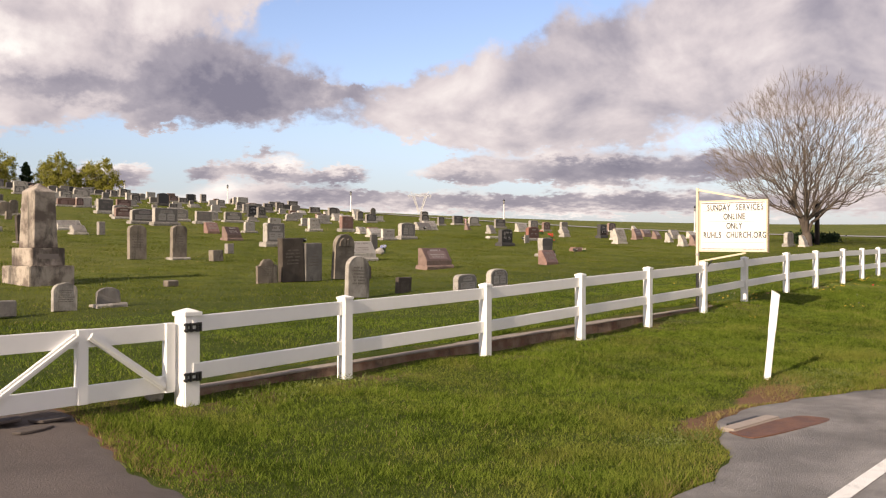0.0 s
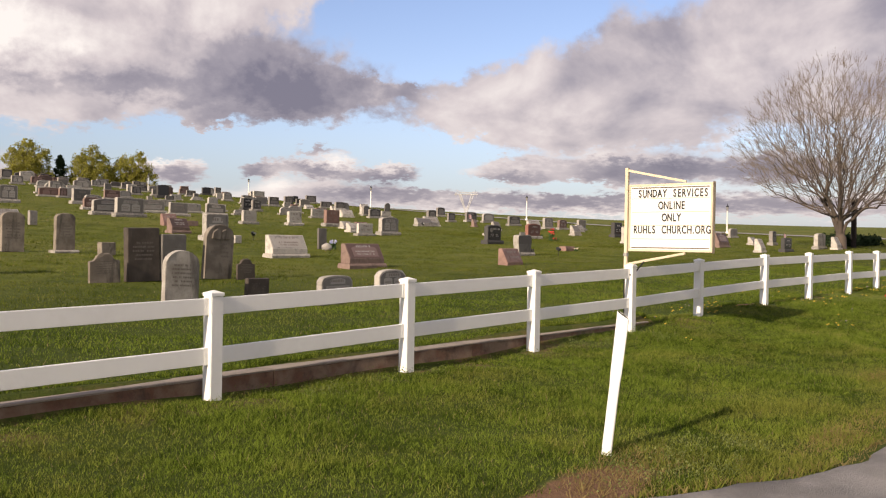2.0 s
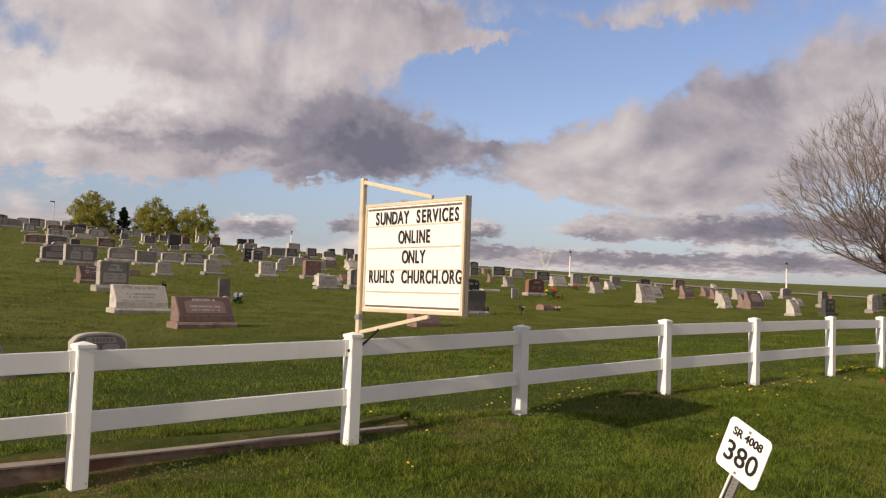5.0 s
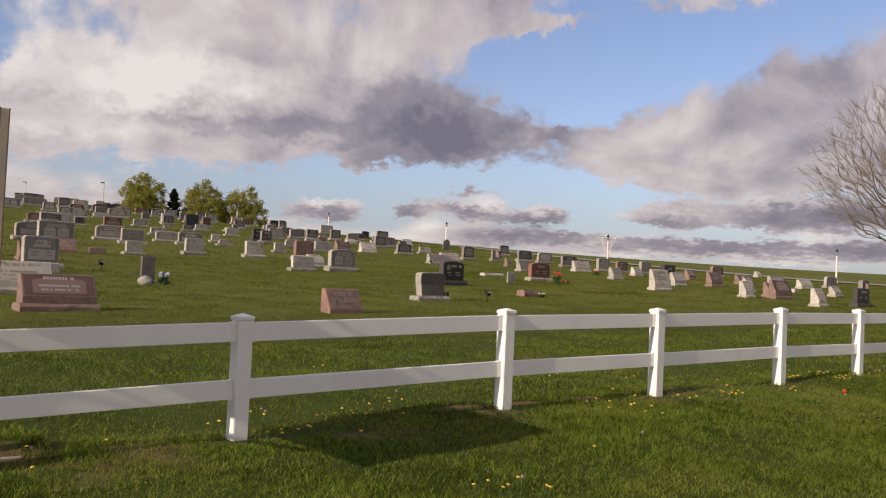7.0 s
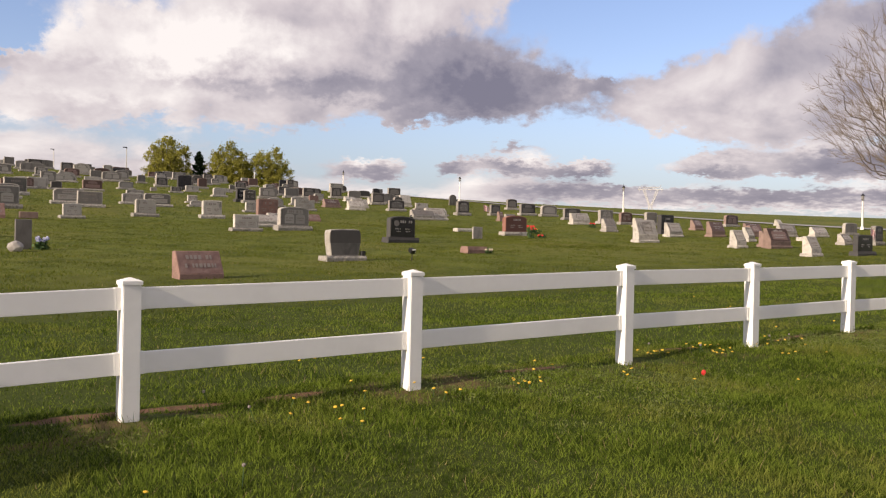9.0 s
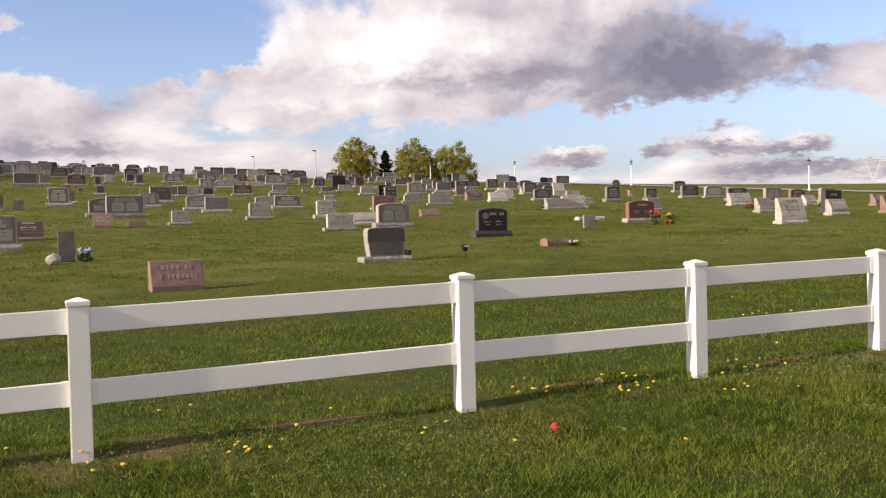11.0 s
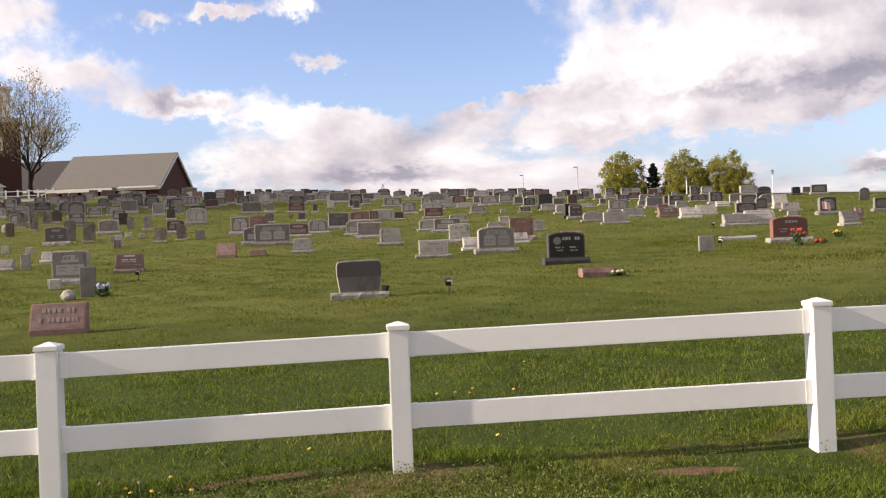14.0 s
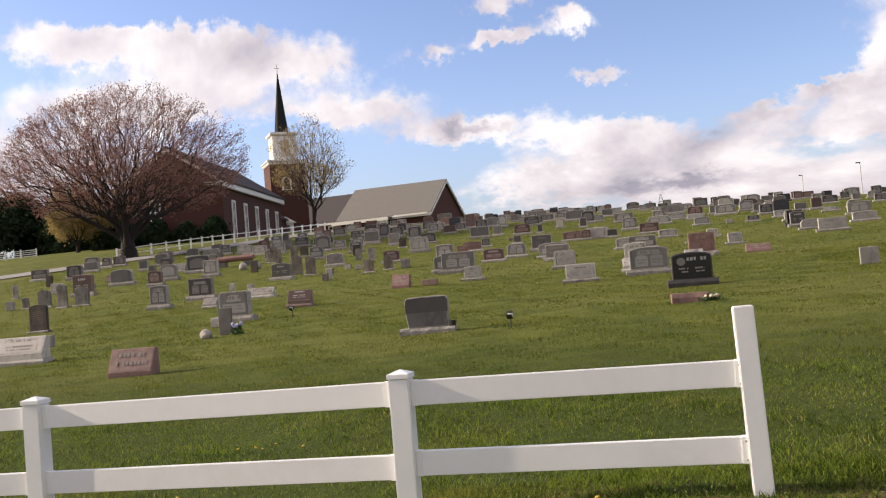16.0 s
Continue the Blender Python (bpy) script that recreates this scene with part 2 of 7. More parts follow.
def ground_material():
    m = bpy.data.materials.new("lawn")
    m.use_nodes = True
    N = Nodes(m.node_tree)
    vec = N.put("ShaderNodeTexCoord").outputs["Object"]
    sep = N.put("ShaderNodeSeparateXYZ", Vector=vec)
    big = N.noise(vec, 0.16, 4.0, 0.55)
    mid = N.noise(vec, 1.3, 5.0, 0.6)
    low = N.noise(vec, 9.0, 4.0, 0.65)
    tiny = N.noise(vec, 70.0, 3.0, 0.7)
    col = N.mix(N.ramp(mid, 0.32, 0.68), (0.068, 0.088, 0.015, 1), (0.132, 0.148, 0.031, 1))
    col = N.mix(N.math("MULTIPLY", N.ramp(big, 0.42, 0.66), 0.55), col, (0.165, 0.158, 0.045, 1))
    col = N.mix(N.math("MULTIPLY", N.ramp(low, 0.55, 0.75), 0.45), col, (0.20, 0.165, 0.070, 1))
    # bare earth along the fence, where the mower does not reach
    y = sep.outputs[1]
    line = N.math("MULTIPLY", N.ramp(y, -0.75, -0.25), N.ramp(y, 0.45, 0.1))
    bare = N.math("MULTIPLY", N.math("MULTIPLY", line, 0.75), N.ramp(N.math("ADD", mid, N.math("MULTIPLY", low, 0.4)), 0.62, 0.80))
    # trodden earth behind the drain and along the drive
    x = sep.outputs[0]
    for cx, cy, rx, ry in (*EARTH, (-0.9, -0.9, 0.35, 1.4)):
        u, v = N.math("DIVIDE", N.math("SUBTRACT", x, cx), rx), N.math("DIVIDE", N.math("SUBTRACT", y, cy), ry)
        r = N.math("ADD", N.math("MULTIPLY", u, u), N.math("MULTIPLY", v, v))
        bare = N.math("MAXIMUM", bare, N.ramp(N.math("MULTIPLY_ADD", low, 1.2, r), 1.7, 1.2))
    col = N.mix(bare, col, (0.165, 0.098, 0.060, 1))
    # deep green painted under the thick verge grass, for shade between its blades
    blade_shade = N.math("MULTIPLY", N.ramp(y, -12.0, -6.0), N.ramp(y, 12.0, 4.0))
    col = N.mix(N.math("MULTIPLY", N.math("MULTIPLY", blade_shade, N.math("SUBTRACT", 1.0, bare)), 0.85), col, (0.046, 0.066, 0.013, 1))
    k = N.math("MULTIPLY_ADD", tiny, 0.9, 0.55)
    col = N.mix(1.0, col, N.put("ShaderNodeCombineXYZ", X=k, Y=k, Z=k).outputs[0], "MULTIPLY")
    p = N.put("ShaderNodeBsdfPrincipled", Base_Color=col, Roughness=0.95)
    N.set(p.inputs["Specular IOR Level"], 0.1)
    h = N.math("ADD", N.math("MULTIPLY", tiny, 0.5), low)
    N.set(p.inputs["Normal"], N.put("ShaderNodeBump", Strength=0.7, Distance=0.06, Height=h).outputs[0])
    N.t.links.new(p.outputs[0], N.put("ShaderNodeOutputMaterial").inputs[0])
    return m


def leaf_material(name, a, b, through=0.35, straw=None):
    m = bpy.data.materials.new(name)
    m.use_nodes = True
    N = Nodes(m.node_tree)
    isl = N.put("ShaderNodeNewGeometry").outputs["Random Per Island"]
    vec = N.put("ShaderNodeTexCoord").outputs["Object"]
    n = N.noise(vec, 0.9, 3.0, 0.6)
    f = N.math("MULTIPLY_ADD", isl, 0.6, N.math("MULTIPLY_ADD", n, 0.8, -0.2), clamp=True)
    col = N.mix(f, (*a, 1), (*b, 1))
    if straw:
        dry = N.noise(vec, 0.45, 4.0, 0.6)
        col = N.mix(N.math("GREATER_THAN", N.math("MULTIPLY_ADD", dry, 0.55, N.math("FRACT", N.math("MULTIPLY", isl, 91.7))), 1.16), col, (*straw, 1))
    d = N.put("ShaderNodeBsdfDiffuse", Color=col)
    t = N.put("ShaderNodeBsdfTranslucent", Color=col)
    mix = N.put("ShaderNodeMixShader", Fac=through)
    N.t.links.new(d.outputs[0], mix.inputs[1])
    N.t.links.new(t.outputs[0], mix.inputs[2])
    N.t.links.new(mix.outputs[0], N.put("ShaderNodeOutputMaterial").inputs[0])
    return m


def blade_material(name, dark, green, dry, through=0.42, weights=(0.25, 0.30, 0.45)):
    """Grass whose tone drifts in patches, from deep green to a dry yellow."""
    m = bpy.data.materials.new(name)
    m.use_nodes = True
    N = Nodes(m.node_tree)
    isl = N.put("ShaderNodeNewGeometry").outputs["Random Per Island"]
    vec = N.put("ShaderNodeTexCoord").outputs["Object"]
    n = N.math("MULTIPLY_ADD", N.noise(vec, 0.6, 3.0, 0.6), weights[0], N.math("MULTIPLY_ADD", N.noise(vec, 3.2, 3.0, 0.65), weights[1], N.math("MULTIPLY", N.noise(vec, 14.0, 3.0, 0.7), weights[2])))
    n = N.math("MULTIPLY_ADD", N.math("SUBTRACT", isl, 0.5), 0.20, n)
    col = N.mix(N.ramp(n, 0.42, 0.57), (*dark, 1), (*green, 1))
    d = N.math("MULTIPLY_ADD", N.noise(vec, 0.8, 5.0, 0.68, 0.4), 1.0, N.math("MULTIPLY_ADD", isl, 0.14, -0.07))
    # scorched and dusty beside the road
    edge = N.ramp(N.put("ShaderNodeSeparateXYZ", Vector=vec).outputs[1], -2.6, -4.4, 0.0, 0.13)
    col = N.mix(N.math("MULTIPLY", N.ramp(N.math("ADD", d, edge), 0.50, 0.66), 0.5), col, (*dry, 1))
    stray = N.math("GREATER_THAN", N.math("FRACT", N.math("MULTIPLY", isl, 91.7)), 0.985)
    col = N.mix(stray, col, (0.32, 0.26, 0.12, 1))
    a = N.put("ShaderNodeBsdfDiffuse", Color=col)
    b = N.put("ShaderNodeBsdfTranslucent", Color=col)
    mix = N.put("ShaderNodeMixShader", Fac=through)
    N.t.links.new(a.outputs[0], mix.inputs[1])
    N.t.links.new(b.outputs[0], mix.inputs[2])
    N.t.links.new(mix.outputs[0], N.put("ShaderNodeOutputMaterial").inputs[0])
    return m


VINYL = material("white_vinyl", (0.83, 0.83, 0.81), 0.42, 0.05, 1.5, 12.0, 0.02, stain=0.05, per_object=0.02)
LAWN = ground_material()
BLADES = blade_material("grass_blades", (0.044, 0.073, 0.010), (0.196, 0.258, 0.038), (0.272, 0.268, 0.064))
BLADES_SHORT = blade_material("mown_grass_blades", (0.066, 0.088, 0.014), (0.146, 0.170, 0.031), (0.205, 0.196, 0.050), 0.42, (0.55, 0.35, 0.10))
DRY_BLADES = leaf_material("dry_grass_blades", (0.15, 0.10, 0.045), (0.36, 0.29, 0.12), 0.4)
ASPHALT = material("asphalt", (0.18, 0.17, 0.162), 0.9, 0.55, 1.2, 55.0, 0.8, second=(0.24, 0.228, 0.215), stain=0.22)
DRIVE = material("old_dark_asphalt", (0.105, 0.086, 0.076), 0.92, 0.4, 1.6, 60.0, 0.6, second=(0.075, 0.060, 0.053), stain=0.3)
LINE = material("road_paint", (0.68, 0.67, 0.63), 0.75, 0.2, 5.0, 80.0, 0.3, stain=0.25)
CONCRETE = material("old_concrete", (0.26, 0.18, 0.13), 0.92, 0.45, 3.5, 40.0, 0.6, second=(0.15, 0.075, 0.048), stain=0.55)
PALE_CONCRETE = material("pale_concrete", (0.29, 0.245, 0.205), 0.92, 0.3, 4.0, 40.0, 0.4, stain=0.3)
GRAVEL = material("pale_gravel", (0.27, 0.262, 0.25), 0.95, 0.25, 2.0, 60.0, 0.3)
IRON = material("black_iron", (0.012, 0.012, 0.013), 0.45, 0.3, 20.0, 90.0, 0.2)
RUST_PAVING = material("rust_stained_paving", (0.17, 0.076, 0.042), 0.75, 0.45, 5.0, 60.0, 0.4, second=(0.09, 0.042, 0.028), stain=0.25)
CREAM = material("cream_paint", (0.60, 0.51, 0.37), 0.55, 0.12, 4.0, 40.0, 0.1, stain=0.12)
WHITE = material("white_panel", (0.84, 0.83, 0.80), 0.5, 0.04, 3.0, 30.0, 0.02)
BROWN = material("brown_paint", (0.15, 0.115, 0.08), 0.6, 0.2, 5.0, 40.0, 0.1)
BLACK = material("black_paint", (0.014, 0.014, 0.015), 0.6, 0.1, 5.0, 40.0, 0.0)
GALVA = material("galvanised_steel", (0.36, 0.35, 0.34), 0.5, 0.2, 8.0, 60.0, 0.1, metal=0.6)
BARK = material("grey_bark", (0.12, 0.094, 0.076), 0.95, 0.35, 4.0, 30.0, 0.6, second=(0.085, 0.066, 0.055), vertical=True)
TWIG = material("bare_twigs", (0.22, 0.172, 0.126), 0.95, 0.2, 4.0, 30.0, 0.0)
BARK_DARK = material("dark_bark", (0.022, 0.017, 0.016), 0.95, 0.3, 4.0, 30.0, 0.5)
TWIG_RED = material("budding_twigs", (0.115, 0.060, 0.050), 0.95, 0.3, 2.0, 30.0, 0.0)
LEAF_YELLOW = leaf_material("yellow_green_leaves", (0.14, 0.145, 0.030), (0.44, 0.41, 0.095), 0.4)
WEED = leaf_material("broad_weed_leaves", (0.075, 0.105, 0.028), (0.24, 0.27, 0.095), 0.25)
LEAF_GOLD = leaf_material("golden_leaves", (0.20, 0.15, 0.06), (0.46, 0.36, 0.16))
LEAF_DARK = leaf_material("dark_needles", (0.014, 0.026, 0.015), (0.040, 0.062, 0.032), 0.1)
LEAF_BUD = leaf_material("red_buds", (0.22, 0.11, 0.09), (0.42, 0.26, 0.22), 0.3)
# brick darkened all over, to take in the tree shade on the nave
BRICK = material("red_brick", (0.074, 0.028, 0.020), 0.9, 0.25, 1.5, 30.0, 0.2, second=(0.070, 0.026, 0.019))
SHINGLE = material("grey_shingles", (0.145, 0.138, 0.122), 0.9, 0.18, 1.2, 20.0, 0.3)
SHINGLE_DARK = material("dark_shingles", (0.05, 0.042, 0.04), 0.85, 0.2, 1.2, 20.0, 0.3)
SLATE = material("dark_spire_slate", (0.018, 0.020, 0.020), 0.85, 0.3, 2.0, 20.0, 0.2, spec=0.2)
TRIM = material("white_trim", (0.78, 0.76, 0.72), 0.55, 0.08, 2.0, 20.0, 0.02)
GLASS = material("dark_window_glass", (0.02, 0.022, 0.026), 0.12, 0.1, 2.0, 20.0, 0.0)
RED = material("red_petals", (0.55, 0.03, 0.025), 0.7, 0.25, 20.0, 90.0, 0.0)
YELLOW = material("yellow_petals", (0.66, 0.43, 0.035), 0.7, 0.2, 20.0, 90.0, 0.0)
BLUE = material("blue_white_petals", (0.55, 0.56, 0.66), 0.7, 0.3, 12.0, 60.0, 0.0, second=(0.13, 0.15, 0.42))
STEM = material("green_stems", (0.05, 0.10, 0.025), 0.8, 0.3, 20.0, 90.0, 0.0)
FLAG = material("flag_cloth", (0.62, 0.16, 0.15), 0.8, 0.1, 40.0, 90.0, 0.0, second=(0.7, 0.68, 0.66))

STONES = {
    "g": material("grey_granite", (0.15, 0.138, 0.127), 0.6, 0.4, 3.0, 90.0, 0.2, stain=0.3, per_object=0.3),
    "l": material("light_granite", (0.31, 0.29, 0.265), 0.7, 0.4, 3.0, 90.0, 0.2, stain=0.35, per_object=0.25),
    "d": material("dark_granite", (0.062, 0.054, 0.049), 0.5, 0.4, 3.0, 90.0, 0.2, stain=0.2, per_object=0.3),
    "b": material("black_granite", (0.012, 0.012, 0.013), 0.22, 0.2, 3.0, 140.0, 0.02),
    "p": material("pink_granite", (0.20, 0.105, 0.085), 0.65, 0.25, 3.0, 140.0, 0.15, stain=0.1),
    "r": material("brown_granite", (0.11, 0.064, 0.053), 0.5, 0.28, 3.0, 140.0, 0.15, stain=0.1),
    "R": material("red_granite", (0.20, 0.075, 0.055), 0.4, 0.25, 3.0, 140.0, 0.1),
    "o": material("weathered_marble", (0.27, 0.235, 0.19), 0.9, 0.4, 3.5, 60.0, 0.4, second=(0.15, 0.125, 0.10), stain=0.7, vertical=True),
}
STONES["od"] = material("dark_weathered_slate", (0.10, 0.082, 0.066), 0.9, 0.4, 3.0, 60.0, 0.4, second=(0.055, 0.043, 0.035), stain=0.6, vertical=True)
STONES["og"] = material("grey_weathered_marble", (0.24, 0.225, 0.205), 0.9, 0.4, 3.0, 60.0, 0.4, second=(0.14, 0.13, 0.12), stain=0.6, vertical=True)
STONES["ol"] = material("pale_weathered_marble", (0.40, 0.375, 0.335), 0.9, 0.4, 3.0, 60.0, 0.4, second=(0.22, 0.20, 0.175), stain=0.6, vertical=True)
STREAKED = material("streaked_marble", (0.40, 0.35, 0.295), 0.9, 0.45, 2.4, 50.0, 0.5, second=(0.12, 0.095, 0.08), spread=0.4, stain=0.8, vertical=True)
# the rough pitched sides of the stones, paler than their dressed faces, partly as painted sunlight
SIDES = {
    "g": material("pitched_grey_granite", (0.37, 0.345, 0.31), 0.9, 0.45, 7.0, 45.0, 0.6, stain=0.4, per_object=0.2),
    "l": material("pitched_light_granite", (0.47, 0.44, 0.395), 0.9, 0.45, 7.0, 45.0, 0.6, stain=0.35, per_object=0.15),
    "d": material("pitched_dark_granite", (0.25, 0.23, 0.21), 0.9, 0.45, 7.0, 45.0, 0.6, stain=0.4, per_object=0.2),
    "b": material("pitched_black_granite", (0.055, 0.053, 0.052), 0.8, 0.4, 7.0, 45.0, 0.5),
    "p": material("pitched_pink_granite", (0.25, 0.155, 0.13), 0.9, 0.4, 7.0, 45.0, 0.5, stain=0.3),
    "r": material("pitched_brown_granite", (0.23, 0.16, 0.135), 0.9, 0.4, 7.0, 45.0, 0.5, stain=0.3),
    "R": material("pitched_red_granite", (0.26, 0.12, 0.09), 0.9, 0.4, 7.0, 45.0, 0.5, stain=0.2),
}
FACES = {
    "g": material("dressed_grey_granite", (0.165, 0.153, 0.142), 0.5, 0.35, 3.0, 110.0, 0.08, stain=0.45, per_object=0.35, vertical=True),
    "l": material("dressed_light_granite", (0.36, 0.34, 0.31), 0.6, 0.45, 5.0, 110.0, 0.1, stain=0.65, per_object=0.3, vertical=True),
    "d": material("dressed_dark_granite", (0.060, 0.053, 0.049), 0.4, 0.35, 3.0, 110.0, 0.05, stain=0.3, per_object=0.35, vertical=True),
    "b": material("polished_black_granite", (0.012, 0.012, 0.013), 0.18, 0.2, 3.0, 140.0, 0.0),
    "p": material("dressed_pink_granite", (0.175, 0.098, 0.084), 0.55, 0.35, 6.0, 120.0, 0.1, second=(0.22, 0.14, 0.12), stain=0.15, per_object=0.2),
    "r": material("dressed_brown_granite", (0.095, 0.052, 0.042), 0.4, 0.28, 3.0, 120.0, 0.05, stain=0.2, per_object=0.3),
    "R": material("dressed_red_granite", (0.115, 0.048, 0.038), 0.4, 0.25, 3.0, 120.0, 0.05, per_object=0.2),
}
PITCHED = material("rough_pitched_base", (0.32, 0.30, 0.27), 0.95, 0.6, 14.0, 50.0, 0.9, stain=0.55, per_object=0.2)
# pale tone for far steelwork, standing in for haze on the pylon
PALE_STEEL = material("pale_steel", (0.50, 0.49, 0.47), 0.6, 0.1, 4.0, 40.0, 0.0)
POLISH = {
    "g": material("polished_grey", (0.33, 0.31, 0.285), 0.35, 0.15, 3.0, 160.0, 0.0),
    "l": material("polished_light", (0.42, 0.39, 0.35), 0.4, 0.15, 3.0, 160.0, 0.0),
    "d": material("polished_dark", (0.17, 0.155, 0.142), 0.3, 0.15, 3.0, 160.0, 0.0),
    "r": material("polished_brown", (0.21, 0.135, 0.12), 0.3, 0.15, 3.0, 160.0, 0.0),
    "p": material("polished_pink", (0.22, 0.115, 0.095), 0.4, 0.15, 3.0, 160.0, 0.0),
}
WORN = material("worn_carving", (0.15, 0.13, 0.11), 0.9, 0.4, 8.0, 60.0, 0.2)
LETTER = material("carved_letters", (0.36, 0.34, 0.32), 0.8, 0.1, 20.0, 90.0, 0.0)
LETTER_DIM = material("worn_letters", (0.24, 0.205, 0.185), 0.8, 0.1, 20.0, 90.0, 0.0)


# ---- building blocks ----
def finish(name, bm, mat, parent=None, smooth=False):
    me = bpy.data.meshes.new(name)
    bm.to_mesh(me)
    bm.free()
    me.materials.append(mat)
    if smooth:
        me.shade_smooth()
    ob = new(name, me)
    ob.parent = parent
    return ob


def part(name, bm, mat, parent, label="", smooth=False):
    return tagged(finish(name, bm, mat, parent, smooth), label)


def thing(name, m, label, category, group="", kind=""):
    """An Empty at the base of a thing, which carries its parts."""
    e = new(name)
    e.empty_display_size = 0.2
    e.matrix_world = m
    return tagged(e, label, category, group, kind)


def box(sx, sy, sz, x=0.0, y=0.0, z=0.0, bevel=0.0, m=None):
    """A block whose underside's middle is at x, y, z."""
    bm = bmesh.new()
    add_box(bm, sx, sy, sz, x, y, z, m)
    if bevel:
        bmesh.ops.bevel(bm, geom=bm.edges[:], offset=bevel, segments=2, affect="EDGES")
    return bm


def add_box(bm, sx, sy, sz, x=0.0, y=0.0, z=0.0, m=None):
    mm = Matrix.Translation((x, y, z + sz / 2)) @ Matrix.Diagonal((sx, sy, sz, 1))
    return bmesh.ops.create_cube(bm, size=1.0, matrix=(m @ mm) if m else mm)["verts"]


def prism(points, depth, axis="y", bevel=0.0):
    """A flat outline of (a, b) points, b upwards, drawn out by depth along y (or along x)."""
    bm = bmesh.new()
    vs = []
    for s in (-0.5, 0.5):
        vs.append([bm.verts.new((a, s * depth, b) if axis == "y" else (s * depth, a, b)) for a, b in points])
    n = len(points)
    bm.faces.new(vs[0])
    bm.faces.new(vs[1][::-1])
    for i in range(n):
        bm.faces.new((vs[0][i], vs[1][i], vs[1][(i + 1) % n], vs[0][(i + 1) % n]))
    bmesh.ops.recalc_face_normals(bm, faces=bm.faces[:])
    if bevel:
        bmesh.ops.bevel(bm, geom=[e for e in bm.edges if e.calc_face_angle(0) > 0.6], offset=bevel, segments=1, affect="EDGES")
    return bm


def bar(a, b, r, sides=6, r2=None):
    """A round bar from a to b."""
    bm = bmesh.new()
    add_bar(bm, a, b, r, sides, r2)
    return bm


def add_bar(bm, a, b, r, sides=6, r2=None):
    a, b = Vector(a), Vector(b)
    d = b - a
    m = Matrix.Translation((a + b) / 2) @ d.to_track_quat("Z", "Y").to_matrix().to_4x4()
    bmesh.ops.create_cone(bm, cap_ends=True, segments=sides, radius1=r, radius2=r if r2 is None else r2, depth=d.length, matrix=m)


def beam(a, b, wide, high, bevel=0.0):
    """A square beam from a to b; wide across, high upwards."""
    a, b = Vector(a), Vector(b)
    d = b - a
    side = d.cross(Vector((0, 0, 1))).normalized()
    up = side.cross(d).normalized()
    m = Matrix((( *d.normalized(), 0), (*side, 0), (*up, 0), (0, 0, 0, 1))).transposed()
    m.translation = (a + b) / 2
    bm = bmesh.new()
    bmesh.ops.create_cube(bm, size=1.0, matrix=m @ Matrix.Diagonal((d.length, wide, high, 1)))
    if bevel:
        bmesh.ops.bevel(bm, geom=bm.edges[:], offset=bevel, segments=2, affect="EDGES")
    return bm


def fast_mesh(name, verts, faces, mat, parent=None):
    """A mesh from arrays; every face has the same number of corners."""
    verts, faces = np.asarray(verts, np.float32), np.asarray(faces, np.int32)
    me = bpy.data.meshes.new(name)
    me.vertices.add(len(verts))
    me.vertices.foreach_set("co", verts.ravel())
    k = faces.shape[1]
    me.loops.add(faces.size)
    me.loops.foreach_set("vertex_index", faces.ravel())
    me.polygons.add(len(faces))
    me.polygons.foreach_set("loop_start", np.arange(len(faces), dtype=np.int32) * k)
    me.update(calc_edges=True)
    me.materials.append(mat)
    ob = new(name, me)
    ob.parent = parent
    return ob


# ---- the lie of the land ----
HILL = (0.088, 2.244, 4.673, 1.127, -1.802, 8.018, 6.210, -6.742, -12.275, 14.362, -12.759, 4.524)


def hill(x, y):
    """The height of the burial ground and the fields round it."""
    X, Y = np.tanh(np.asarray(x, float) / 150), np.tanh(np.asarray(y, float) / 110)
    terms = (1 + 0 * X, X, Y, X * X, X * Y, Y * Y, X ** 3, X * X * Y, X * Y * Y, Y ** 3, Y ** 4, X * Y ** 3)
    return sum(k * v for k, v in zip(HILL, terms))


def edge_of_road(x):
    """Where the asphalt ends, with the bulge round the drain."""
    x = np.asarray(x, float)
    return -4.62 - 0.06 * np.clip(x - 5, 0, 7) + 0.02 * np.maximum(0, x - 14) + 0.9 * np.exp(-((x - 4.4) / 1.8) ** 2) + 0.05 * np.sin(x * 2.3) + 0.03 * np.sin(x * 7.1) + 0.015 * np.sin(x * 19.0)


def road_z(x):
    x = np.asarray(x, float)
    return -0.33 + 0.32 * (1 + np.tanh((x - 18) / 14)) + 0.006 * np.maximum(0, x - 32)


def verge_z(x):
    """The grass at the foot of the fence."""
    x = np.asarray(x, float)
    return -0.045 + 0.43 * 0.5 * (1 + np.tanh((x - 12.6) / 5.0)) + 0.12 * 0.5 * (1 + np.tanh((x - 25) / 3.5)) + 0.012 * np.maximum(0, x - 28) + 0.022 * (1 + np.tanh((x - 16) / 2)) + 0.03 * (1 + np.tanh((x - 25.8) / 0.8)) + 0.055 * (1 + np.tanh((x - 30.5) / 0.7))


def land(x, y):
    x, y = np.broadcast_arrays(np.asarray(x, float), np.asarray(y, float))
    up = hill(x, y)
    e = edge_of_road(x)
    f = np.clip((y - e) / (0.0 - e), 0, 1)
    side = road_z(x) + (verge_z(x) - road_z(x)) * (f ** 1.1)
    side = np.where(y < e, road_z(x) - 0.035, side)
    side = np.where(y < -11.5, road_z(x) + 0.02 * (-11.5 - y), side)
    k = np.clip((y - 0.02) / np.where(x < 13.5, 0.24, 2.0), 0, 1)
    k = k * k * (3 - 2 * k)
    return side + (up - side) * k


def steps(*runs):
    out = [np.arange(a, b, s) for a, b, s in runs]
    return np.concatenate(out)


